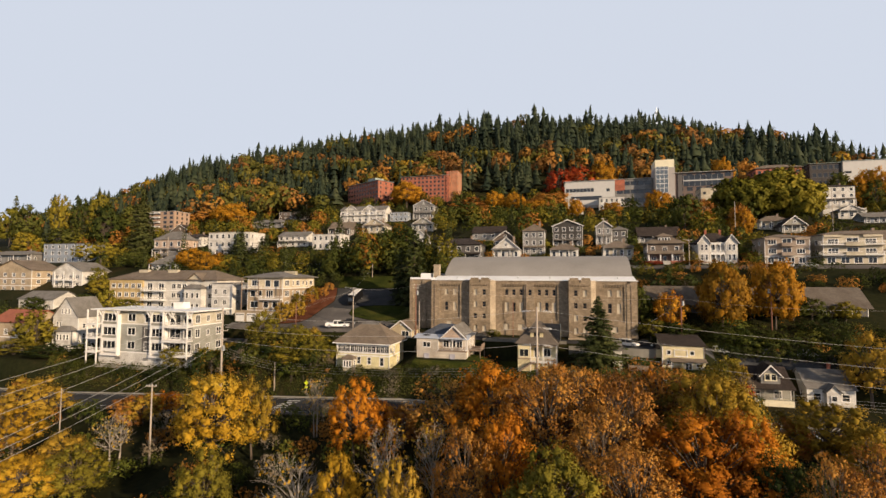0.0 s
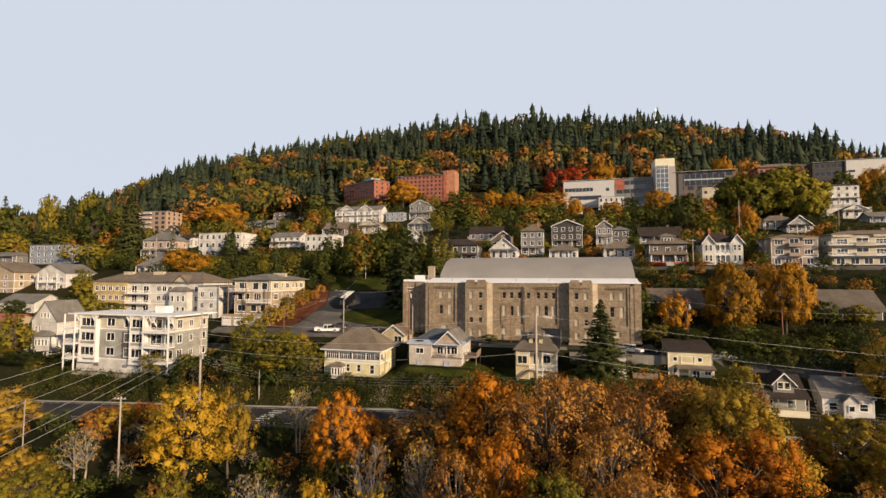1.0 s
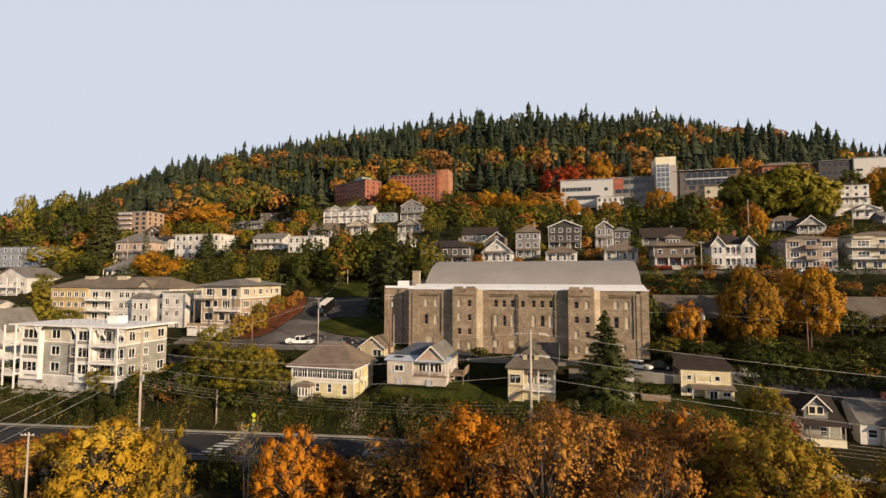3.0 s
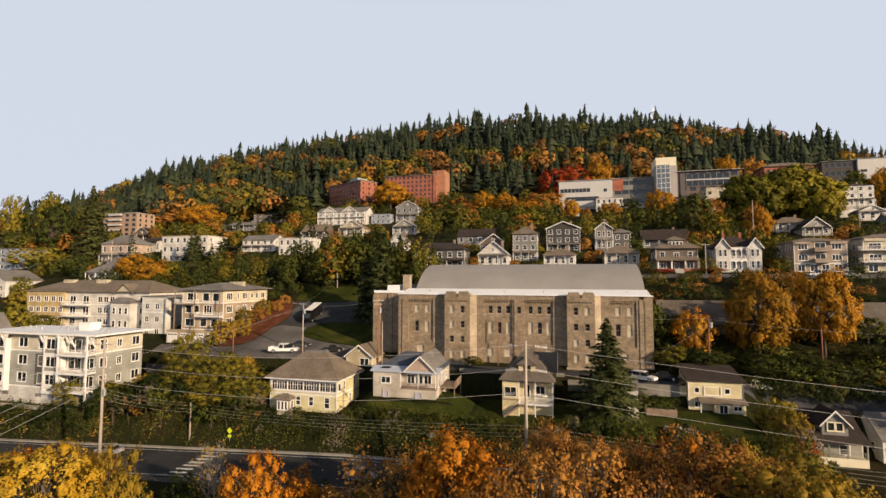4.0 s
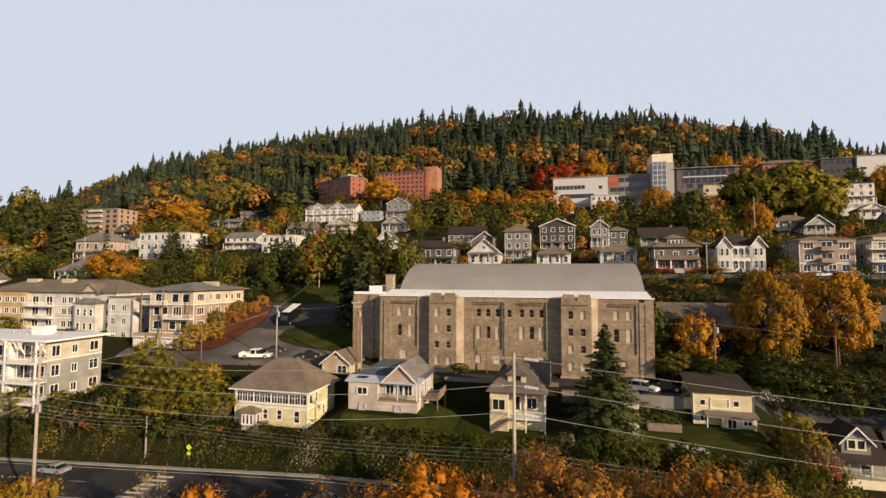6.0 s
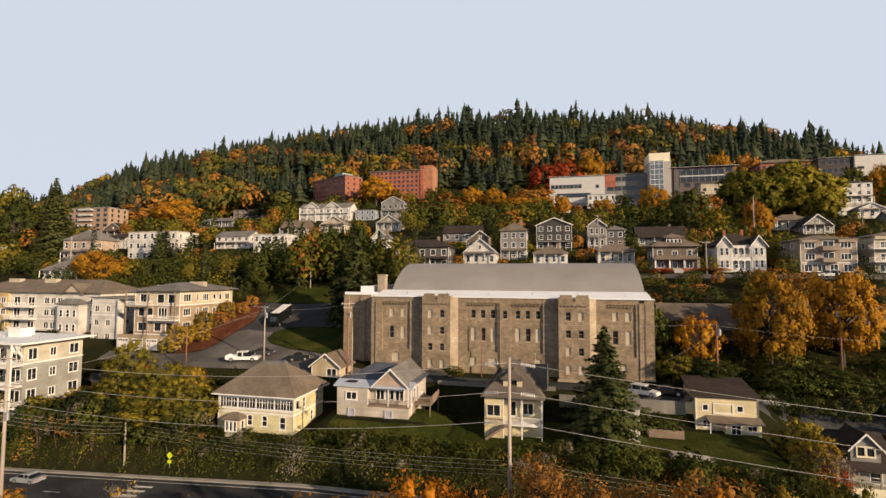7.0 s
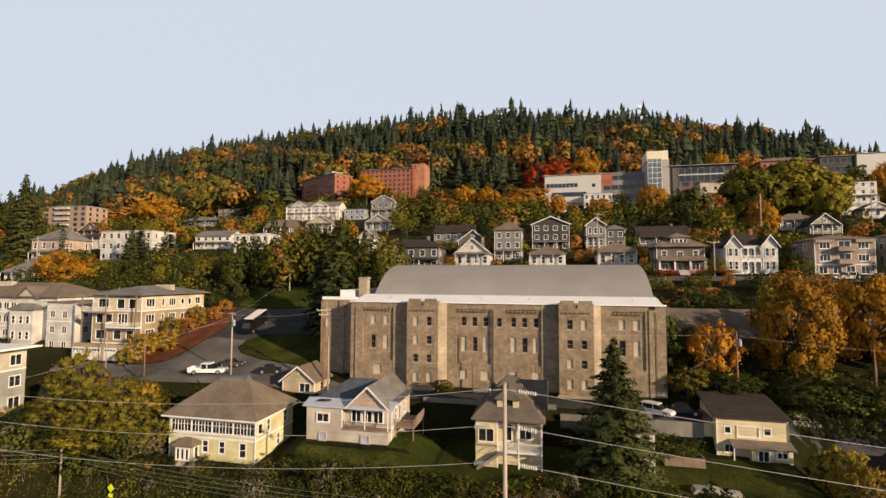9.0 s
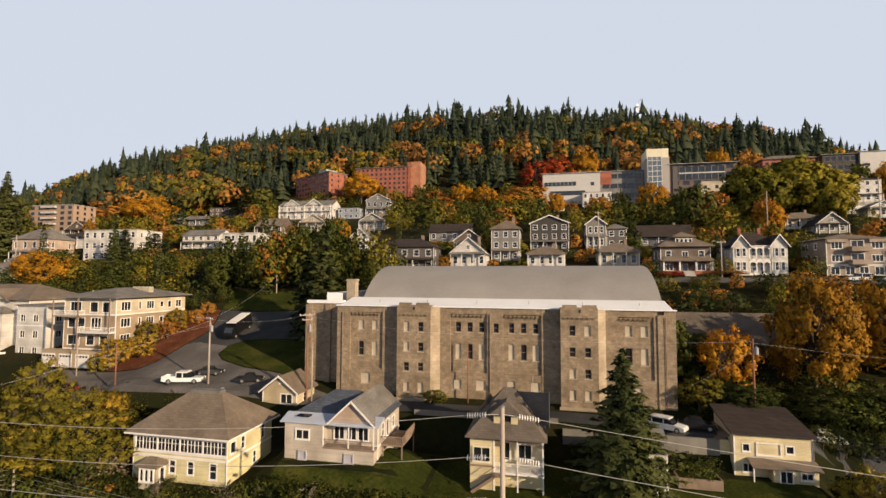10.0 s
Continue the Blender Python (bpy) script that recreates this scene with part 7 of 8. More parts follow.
for k in range(4):
    wire((-65.9, 96.75, 8.6 - 0.55 * k), (-5.6, 83.5, 13.0 - 0.45 * k), 0.8, 0.011)
    wire((-67.0, 80.6, 14.5 - 0.5 * k), (-65.9, 96.75, 8.6 - 0.55 * k), 0.4, 0.013)
    wire((-5.6, 83.5, 13.0 - 0.45 * k), (70, 85, 9.6 - 0.45 * k), 0.6, 0.011)
wire((-57.7, 120.2, 25.0), (-39.2, 119.0, 26.1), 0.7)
wire((-57.7, 120.2, 24.7), (-67.0, 80.6, 18.5), 1.0)
wire((-57.7, 120.2, 23.9), (-88.5, 123.5, 20.3), 0.9)
wire((-39.2, 119.0, 25.9), (25.0, 122.3, 23.6), 1.6)
wire((25.0, 122.3, 23.4), (70.0, 121.0, 21.8), 1.0)
wire((25.0, 122.3, 22.6), (14.0, 122.9, 15.5), 0.5)
wire((-57.7, 120.2, 25.0), (-68.5, 158.0, 32.4), 0.9)
wire((-68.5, 158.0, 32.4), (-177.0, 176.0, 42.0), 2.5)

sg = thing("crossing_sign", -57.6, 96.7, ground_z(-57.6, 96.0) + 0.2, "fluorescent yellow diamond warning sign on a steel post", "road sign")
part("post", Shape().tube((0, 0, -0.8), (0, 0, 3.2), 0.04, 0.04, 6), M_steel, sg)
M_sign = surface("sign_yellow", (0.62, 0.72, 0.03), 0.4, 0.05)
part("plate", Shape().prism([(0, 2.25), (0.55, 2.8), (0, 3.35), (-0.55, 2.8)], "y", -0.07, -0.042), M_sign, sg)
part("arrow_plate", Shape().box(-0.35, 0.35, -0.07, -0.042, 1.65, 2.1), M_sign, sg)


# ---- vehicles ----
def wheel(parent, x, y, r=0.34):
    t = part("tyre", Shape().tube((x, y - 0.11, r), (x, y + 0.11, r), r, r, 16), M_black, parent, smooth=False)
    part("rim", Shape().tube((x, y - 0.13, r), (x, y + 0.13, r), r * 0.6, r * 0.6, 12), M_steel, t)


def car(x, y, turn, label, colour, L=4.5, W=1.75, Hh=1.45, wagon=False, lift=0.08, group="cars", category="car"):
    h = thing(category.replace(" ", "_"), x, y, ground_z(x, y) + lift, label, category, group, turn=turn)
    paint = surface("paint_" + "_".join(f"{int(c * 100)}" for c in colour), colour, 0.25, 0.06, 0.5, 3, 0.0, 0.1, 0.6)
    a = L / 2
    body = [(-a, 0.35), (-a, 0.72), (-a + 0.1, 0.86), (a - 1.2, 0.92), (a - 0.15, 0.78), (a, 0.62), (a, 0.32), (a - 0.5, 0.24), (-a + 0.5, 0.24)]
    part("body", Shape().prism(body, "y", -W / 2, W / 2), paint, h)
    rear = -a + (0.12 if wagon else 0.75)
    cab = [(rear, 0.87), (rear + (0.2 if wagon else 0.65), Hh - 0.06), (rear + 0.8, Hh), (0.35, Hh - 0.02), (a - 1.25, 0.9)]
    part("cabin", Shape().prism(cab, "y", -W / 2 + 0.12, W / 2 - 0.12), M_glass, h)
    part("roof", Shape().prism([(rear + (0.2 if wagon else 0.65), Hh - 0.05), (rear + 0.8, Hh + 0.03), (0.4, Hh + 0.01), (0.55, Hh - 0.08), (rear + 0.4, Hh - 0.1)], "y", -W / 2 + 0.1, W / 2 - 0.1), paint, h)
    for q in (-0.25, rear + 0.5):
        part("pillar", Shape().box(q, q + 0.09, -W / 2 + 0.1, W / 2 - 0.1, 0.88, Hh - 0.04), paint, h)
    for sx in (-a + 0.85, a - 0.85):
        for sy in (-W / 2 + 0.1, W / 2 - 0.1):
            wheel(h, sx, sy)
    for sy in (-W / 2 + 0.3, W / 2 - 0.3):
        part("headlight", Shape().box(a - 0.12, a + 0.01, sy - 0.16, sy + 0.16, 0.56, 0.7), M_porcelain, h)
        part("tail_light", Shape().box(-a - 0.01, -a + 0.06, sy - 0.16, sy + 0.16, 0.6, 0.78), surface("tail_red", (0.4, 0.02, 0.02), 0.3), h)
    return h


def pickup(x, y, turn):
    h = thing("pickup_truck", x, y, ground_z(x, y) + 0.09, "white crew-cab pickup truck parked on the street", "pickup truck", turn=turn)
    paint = surface("paint_white_truck", (0.75, 0.75, 0.76), 0.25, 0.05, 0.5, 3, 0.0, 0.0, 0.6)
    part("body", Shape().prism([(-3.2, 0.5), (-3.2, 1.0), (1.4, 1.05), (3.0, 1.06), (3.2, 0.95), (3.2, 0.45), (2.8, 0.38), (-2.8, 0.4)], "y", -0.98, 0.98), paint, h)
    part("cabin", Shape().prism([(-0.95, 1.02), (-0.85, 1.90), (0.8, 1.92), (1.55, 1.06)], "y", -0.86, 0.86), M_glass, h)
    part("roof", Shape().prism([(-0.97, 1.86), (-0.85, 2.02), (0.75, 2.02), (0.92, 1.84)], "y", -0.88, 0.88), paint, h)
    for q in (-0.93, 0.05, 0.12):
        part("pillar", Shape().box(q, q + 0.1, -0.89, 0.89, 1.06, 1.88), paint, h)
    for y0, y1 in ((-0.98, -0.84), (0.84, 0.98)):
        part("bed_side", Shape().box(-3.2, -1.0, y0, y1, 1.003, 1.3), paint, h)
    part("tailgate", Shape().box(-3.2, -3.1, -0.83, 0.83, 1.003, 1.28), paint, h)
    part("bumper", Shape().box(3.2, 3.3, -0.9, 0.9, 0.5, 0.75).box(-3.32, -3.21, -0.9, 0.9, 0.5, 0.7), M_steel, h)
    for sx in (-2.05, 2.1):
        for sy in (-0.88, 0.88):
            wheel(h, sx, sy, 0.42)


pickup(-62.2, 119.9, 16)
car(-60.4, 124.0, 14, "dark grey car parked behind the pickup", (0.05, 0.05, 0.055))
car(-51.2, 122.3, 25, "black car parked beside the outbuilding", (0.02, 0.02, 0.025), 4.2)
car(-86.5, 120.8, 160, "small dark red car by the garages", (0.11, 0.025, 0.02), 3.4)
car(12.6, 116.6, -32, "white estate car parked at the hall's corner", (0.72, 0.72, 0.73), 4.6, wagon=True, Hh=1.6)
car(16.4, 117.6, -12, "black car parked on the lane", (0.02, 0.02, 0.022))
car(31.2, 118.6, -8, "white car parked on the lane", (0.7, 0.7, 0.7), 4.3)
car(42.0, 119.6, -4, "dark car parked on the lane", (0.04, 0.04, 0.045))
car(48.5, 119.9, 176, "silver car parked on the lane", (0.30, 0.30, 0.31))
car(64.0, 169.0, 178, "white car on the upper street", (0.7, 0.7, 0.7), 4.8, wagon=True, Hh=1.7)
car(70.5, 169.0, 178, "silver car on the upper street", (0.35, 0.36, 0.37))
car(35.5, 86.5, 100, "white car parked by the road", (0.7, 0.7, 0.7))
car(-29.0, 87.6, 2, "grey car on the road", (0.25, 0.26, 0.27))
car(-78.0, 91.8, 182, "silver-blue car on the road", (0.30, 0.33, 0.37))
van_paint = surface("paint_black_van", (0.008, 0.008, 0.009), 0.35, 0.05)
van = thing("box_van", -66.9, 141.2, ground_z(-66.9, 141.2) + 0.15, "black delivery van with white roof on the side street", "van", turn=-92)
van.rotation_euler = (0, radians(20), radians(-92))  # nose down the slope
part("cargo_box", Shape().box(-3.4, 1.9, -1.15, 1.15, 0.6, 3.1), van_paint, van)
part("roof", Shape().box(-3.4, 1.9, -1.12, 1.12, 3.103, 3.2), M_white, van)
part("cab", Shape().prism([(1.91, 0.55), (1.91, 2.5), (2.5, 2.45), (3.2, 1.5), (3.5, 1.3), (3.5, 0.55)], "y", -1.05, 1.05), van_paint, van)
part("windscreen", Shape().prism([(2.56, 2.42), (3.22, 1.52), (3.27, 1.56), (2.62, 2.46)], "y", -0.9, 0.9), M_glass, van)
for sx in (-2.2, 2.4):
    for sy in (-0.98, 0.98):
        wheel(van, sx, sy, 0.42)

# retaining wall along the lane, raised bed, slab and yard things
rw = thing("retaining_wall", 12, 115.0, 8.4, "grey concrete retaining wall below the lane", "retaining wall")
part("wall", Shape().box(-12.5, 6.2, 0, 0.35, -1, 4.0), M_oldconcrete, rw)
rw = thing("retaining_wall", 44, 118.4, 8.0, "low concrete wall along the lane", "retaining wall")
part("wall", Shape().box(-15.5, 16, -0.2, 0.15, -4, 2.6), M_oldconcrete, rw)
rw = thing("retaining_wall", -14, 116.4, 11.0, "pale low wall along the lane before the hall", "retaining wall")
part("wall", Shape().box(-7, 13, -0.15, 0.15, -1, 2.3), M_oldconcrete, rw)
bed = thing("raised_bed", 14.2, 110.0, 9.2, "weathered timber raised planting bed", "raised bed")
part("front_board", Shape().box(-2.3, 2.3, -1.1, -1.0, -0.6, 0.55), M_timber, bed)
part("side_board", Shape().box(-2.3, -2.2, -0.995, 1.0, -0.6, 0.55), M_timber, bed)
part("side_board", Shape().box(2.2, 2.3, -0.995, 1.0, -0.6, 0.55), M_timber, bed)
part("soil", Shape().box(-2.19, 2.19, -0.99, 1.0, -0.6, 0.4), M_lawn, bed)
slab = thing("tarpaulin", 15.9, 103.4, ground_z(15.9, 103.4) + 0.1, "pale crumpled tarpaulin lying on the lawn", "tarpaulin")
part("sheet", Shape().prism([(-2.5, 0), (-2.2, 0.5), (-0.5, 0.62), (1.2, 0.35), (2.6, 0.22), (2.6, 0)], "y", -0.7, 0.7), M_concrete, slab)
fence = thing("garden_fence", -37.0, 111.8, 10.2, "low weathered timber fence behind the lawn", "fence")
for k in range(8):
    part("post", Shape().box(k * 0.42, k * 0.42 + 0.1, -0.05, 0.05, -0.4, 1.2), M_timber, fence)
part("rail", Shape().box(-0.1, 3.2, 0.06, 0.1, 0.3, 0.4).box(-0.1, 3.2, 0.06, 0.1, 0.9, 1.0), M_timber, fence)

# ---- trees ----
# below the road
put("gold", -104.2, 72.0, 10.6, 12.3)
put("yellow", -97.0, 64.0, 8.8, 8.3)
put("gold", -74.7, 56.0, 8.8, 8.5)
put("bare", -71.5, 62.0, 9.9, 6.4)
put("yellow", -70.8, 48.0, 9.0, 8.8)
put("olive", -67.2, 52.0, 8.5, 8.5)
put("yellow", -53.7, 63.8, 15.8, 13.2)
put("gold", -49.4, 67.0, 13.3, 6.6)
put("olive", -42.0, 48.0, 10.4, 7.3)
put("bare", -29.6, 48.0, 11.2, 8.4)
put("yellow", -24.0, 47.0, 11.8, 5.8)
put("orange", -32.2, 68.0, 12.8, 7.9)
put("bare", -42.2, 74.0, 11.1, 4.7)
put("bare", -22.5, 56.0, 12.8, 6.8)
put("bare", -16.3, 56.0, 13.6, 5.0)
put("gold", -16.4, 44.0, 12.8, 5.3)
put("rust", -17.5, 71.0, 12.5, 12.5)
put("orange", -10.8, 68.0, 16.5, 12.8)
put("rust", -3.9, 63.0, 17.9, 12.3)
put("rust", 1.1, 70.0, 15.4, 11.5)
put("rust", 5.6, 62.0, 17.6, 10.8)
put("rust", 12.0, 74.0, 15.0, 12.8)
put("gold", 17.1, 70.0, 15.2, 12.7)
put("gold", 20.3, 67.0, 11.5, 9.3)
put("orange", 13.3, 57.0, 15.2, 14.6)
put("orange", -7.3, 53.0, 15.5, 8.2)
put("olive", -1.6, 46.0, 15.0, 9.5)
put("rust", 5.6, 49.0, 14.6, 9.7)
put("rust", -10.5, 50.0, 14.6, 7.2)
put("rust", 2.9, 55.0, 15.9, 9.6)
put("rust", -0.5, 80.0, 11.1, 9.9)
put("gold", 33.6, 77.0, 9.6, 11.5)
put("rust", 28.1, 56.0, 13.7, 8.7)
put("green", 21.1, 54.0, 12.8, 7.2)
put("green", 19.5, 57.0, 12.3, 6.3)
put("rust", 22.7, 50.0, 14.3, 7.1)
put("gold", 35.6, 71.0, 10.0, 8.0)
# below the road
put("rust", -2.1, 79.5, 12.5, 8.1)
put("orange", -11.6, 77.0, 10.8, 6.2)
put("rust", 2.4, 77.0, 12.0, 7.5)
put("rust", 6.7, 76.0, 12.8, 6.6)
put("orange", 11.5, 77.0, 12.7, 6.0)
put("gold", 15.7, 78.0, 12.6, 5.4)
put("rust", -6.9, 75.0, 11.7, 6.3)
put("gold", -15.4, 75.0, 10.4, 5.4)
put("olive", 20.2, 78.5, 13.2, 5.4)
put("rust", 5.3, 79.5, 11.2, 5.4)
# below the road
put("gold", 17.6, 66.0, 16.4, 11.5)
put("orange", 17.8, 60.0, 14.9, 8.8)
put("rust", 16.5, 72.0, 14.2, 8.5)
# among the houses
put("gold", 35.4, 128.6, 18.0, 14.6)
put("orange", 23.4, 127.5, 11.2, 6.8)
put("orange", 47.6, 131.6, 17.0, 13.0)
put("cedar", -46.4, 139.0, 24.8, 11.0)
put("cedar", -51.7, 142.0, 18.4, 8.1)
put("olive", -65.2, 104.0, 8.9, 9.5)
put("olive", -77.6, 108.5, 11.8, 9.0)
put("gold", -61.1, 105.0, 8.0, 6.1)
put("olive", -54.2, 101.0, 6.4, 7.2)
put("olive", -63.2, 99.5, 5.3, 9.6)
put("olive", -68.7, 99.0, 3.6, 7.3)
put("m_yellow", -19.2, 121.6, 2.1, 3.9)
put("m_orange", -139.1, 158.0, 10.3, 16.5)
put("fir", -135.2, 190.0, 11.6, 22.1)
put("fir", -153.9, 196.0, 12.3, 16.4)
put("fir", -174.6, 205.0, 12.2, 12.6)
put("m_green", -67.5, 170.0, 14.8, 10.5)
put("m_olive", -73.2, 160.0, 12.3, 9.8)
put("m_orange", -81.1, 222.0, 10.5, 12.4)
put("m_green", -265.0, 218.0, 27.0, 15.0)
put("m_lime", 83.5, 268.0, 22.7, 31.7)
put("m_lime", 105.1, 274.0, 23.8, 39.9)
put("m_lime", 99.4, 280.0, 25.2, 35.8)
put("m_lime", 108.3, 266.0, 15.8, 20.3)
put("m_rust", 57.0, 240.0, 15.5, 13.0)
put("m_green", 50.5, 236.0, 18.0, 15.0)
put("m_orange", 69.2, 226.0, 14.0, 9.5)
put("m_orange", 69.6, 224.0, 12.2, 11.5)
put("m_orange", 51.0, 302.0, 16.1, 20.6)
put("m_orange", 24.9, 300.0, 10.0, 14.5)
put("m_orange", 3.1, 300.0, 12.4, 13.1)
put("m_orange", -36.0, 325.0, 14.0, 20.0)
put("m_orange", -50.0, 327.0, 15.0, 19.0)
put("m_rust", -64.0, 322.0, 12.0, 20.0)
put("m_orange", -22.0, 318.0, 10.0, 21.5)
put("m_orange", -123.5, 350.0, 21.2, 34.4)
put("m_orange", -244.3, 300.0, 19.7, 35.7)
put("m_rust", -277.2, 305.0, 16.3, 33.0)
put("m_orange", 24.4, 372.0, 27.1, 25.1)
put("m_red", 6.1, 370.0, 24.1, 25.3)
put("m_red", -8.6, 366.0, 22.7, 21.0)
put("m_rust", -12.9, 330.0, 12.5, 26.1)
put("m_orange", 104.3, 372.0, 28.4, 19.8)
put("m_green", -73.6, 290.0, 11.6, 16.8)
put("fir", 36.8, 290.0, 7.1, 12.2)
put("m_rust", 111.3, 345.0, 29.5, 21.5)
put("fir", -199.9, 330.0, 20.5, 29.7)
put("m_green", -63.7, 300.0, 11.8, 20.8)
put("m_yellow", -12.7, 200.0, 5.3, 10.0)
put("olive", 30.4, 108.5, 7.0, 5.4)
put("gold", 30.6, 105.0, 6.4, 5.0)
put("m_red", 60.0, 182.0, 3.6, 6.2)
put("m_green", 16.8, 130.0, 11.1, 5.9)
put("green", 24.0, 124.0, 4.6, 9.3)
put("green", 34.2, 125.0, 4.8, 9.8)
put("green", 41.7, 126.0, 4.4, 9.6)
put("olive", 18.6, 123.6, 5.2, 6.0)
for x, tall in ((22, 5.4), (27, 4.6), (44, 5.6), (53, 5.2), (57, 5.8), (64, 5.0)):
    put("m_green" if tall > 5 else "m_olive", x, 136.2, tall, 6.5)
put("bush", 24.3, 150.0, 5.3, 7.4)
put("bush", 32.5, 152.0, 4.3, 7.4)
put("m_red", 26.0, 172.0, 1.5, 7.6)
put("m_orange", 40.4, 174.5, 1.5, 9.0)
# at the far left and along the side street
put("m_yellow", -180.5, 146.0, 9.5, 6.0)
put("m_olive", -173.0, 142.0, 7.0, 9.0)
put("m_green", -187.0, 128.0, 6.0, 7.0)
put("m_green", -166.0, 130.0, 6.5, 8.0)
put("m_olive", -284.1, 230.0, 33.0, 13.5)
put("m_green", -268.3, 240.0, 24.0, 17.0)
put("m_olive", -358.0, 260.0, 33.0, 13.0)
put("m_green", -338.9, 262.0, 29.0, 15.0)
put("fir", -418.7, 270.0, 36.9, 14.0)
put("m_yellow", -361.4, 230.0, 27.0, 15.0)
put("m_green", -338.5, 225.0, 28.0, 17.0)
put("m_green", -277.0, 235.0, 20.0, 18.0)
put("fir", -292.0, 226.0, 26.0, 10.0)
put("m_green", -290.4, 215.0, 14.0, 17.0)
put("m_olive", -300.5, 200.0, 14.0, 14.0)
put("m_yellow", -220.8, 180.0, 10.7, 18.5)
put("m_yellow", -144.0, 128.0, 6.0, 7.5)
put("m_yellow", -150.8, 126.0, 9.6, 7.7)
put("m_olive", -157.6, 108.0, 12.8, 9.6)
put("m_orange", -153.4, 165.0, 9.5, 16.0)
put("m_green", -190.5, 172.0, 8.0, 9.0)
put("m_olive", -199.0, 172.0, 9.0, 9.0)
put("olive", -159.0, 104.0, 4.8, 15.0)
put("green", -143.1, 103.0, 4.0, 12.6)
put("olive", -61.4, 102.0, 7.1, 13.6)
put("green", -67.2, 101.5, 7.0, 12.2)
put("green", -75.6, 98.3, 1.5, 9.1)
put("green", -98.0, 97.6, 3.4, 6.5)
put("olive", -71.4, 100.2, 8.2, 7.6)
put("gold", -66.8, 98.6, 6.6, 5.5)
put("olive", -63.4, 98.8, 9.0, 8.4)
put("olive", -58.4, 98.6, 8.2, 7.4)
put("green", -55.6, 98.4, 5.0, 4.6)
put("gold", -68.5, 111.0, 6.6, 6.0)
put("gold", 56.6, 112.0, 14.8, 9.9)
# added tree, always outside the view, that only casts shade on the lane
put("olive", 70.0, 107.0, 10.0, 9.0)
put("m_green", -72.0, 190.0, 9.1, 13.5)
put("m_green", -59.1, 168.0, 16.5, 9.5)
rs0 = random.Random(9)
put("spruce", 5.6, 105.0, 17.2, 11.5)
put("spruce", -223.5, 205.0, 37.3, 16.0)
for x, y, tall, wide, key in ((-83.6, 127.0, 6.4, 5.6, "gold"), (-81.6, 130.6, 5.2, 5.0, "gold"), (-83.4, 134.0, 6.2, 5.2, "gold"), (-82.0, 138.0, 4.4, 4.2, "rust"), (-82.6, 141.4, 5.4, 4.8, "gold"), (-80.6, 144.6, 3.6, 3.6, "rust"), (-80.2, 148.0, 3.4, 3.8, "rust"), (-85.2, 124.6, 4.2, 3.8, "olive")):
    put(key, x, y, tall, wide)
for x, y, tall, key in ((150, 314, 16, "m_green"), (157, 312, 15, "m_orange"), (166, 314, 18, "m_orange"), (176, 312, 17, "m_rust"), (188, 314, 19, "m_orange"), (126, 316, 18, "m_olive"), (118, 312, 17, "m_green"), (108, 310, 15, "m_olive"), (161, 306, 13, "m_green"), (182, 306, 14, "m_green")):
    put(key, x, y + 5, tall * 1.5, tall)
put("m_red", 31.6, 102.4, 4.6, 3.6)
put("dry", 30.6, 101.6, 5.0, 4.0)

for k in range(14):  # thicket on the near side of the road
    put(rs0.choice(["rust", "gold", "olive", "rust", "orange"]), rs0.choice([rs0.uniform(-30, 45), rs0.uniform(-30, 45), rs0.uniform(-125, -64)]), rs0.uniform(70, 80.5), rs0.uniform(4.5, 7.5), rs0.uniform(4.5, 7))

# scrub on the bank between the road and the gardens
rs = random.Random(5)


def clear(x, y, pad=0.0):
    return not any(a - pad < x < b + pad and c - pad < y < d + pad for a, b, c, d in BLOCK)


for k in range(140):
    x, y = rs.uniform(-88, 34), rs.uniform(97.5, 99.6)
    if -53 < x < -38 and y > 98.6:
        y = rs.uniform(96.9, 98.0)
    key = rs.choices(["bush", "brush", "olivebush", "dry"], [5, 0.3, 2.6, 2.6 if -56 < x < -20 else 0.7])[0]
    tall = rs.uniform(0.9, 1.5) if -53.5 < x < -38 else rs.uniform(0.9, 1.7) if -38 < x < -1 else rs.uniform(1.6, 3.2) if x > -1 else rs.uniform(2.8, 5.0)
    put(key, x, y, tall, tall * rs.uniform(0.9, 1.5))
for k in range(56):  # below the road
    x, y = rs.uniform(-120, 60), rs.uniform(40, 81)
    put(rs.choice(["bush", "brush", "olivebush", "brush"]), x, y, rs.uniform(2.0, 4.5), rs.uniform(3, 5.5))
for k in range(90):  # gardens and slopes among the houses
    x, y = rs.uniform(-170, 95), rs.uniform(100, 176)
    if not clear(x, y) or (-102 < x < -33 and 115 < y < 160) or (-36 < x < 17 and y < 124) or (y > 165.5 and y < 173) or (-37 < x < 28 and y < 113) or (y < 123 and x > 14):
        continue
    put(rs.choice(["bush", "olivebush", "bush", "bush"]), x, y, rs.uniform(1.5, 3.5), rs.uniform(2.5, 5))
for k in range(15):  # hedge on the bank below the lane
    put("bush", 30.0 + 2.1 * k + rs.uniform(-0.5, 0.5), rs.uniform(117.2, 117.8), rs.uniform(2.4, 3.4), rs.uniform(2.8, 3.8))
for k in range(34):  # dark hedge slope behind the lane
    x = rs.uniform(18, 78)
    put(rs.choice(["bush", "bush", "olivebush"]), x, rs.uniform(122.6, 131), rs.uniform(2.5, 4.5), rs.uniform(3.5, 6))
for k in range(26):
    put(rs.choice(["olive", "gold", "olive", "green"]), rs.uniform(-97, -57), rs.uniform(98.6, 106), rs.uniform(3.5, 7.0), rs.uniform(4, 6.5))
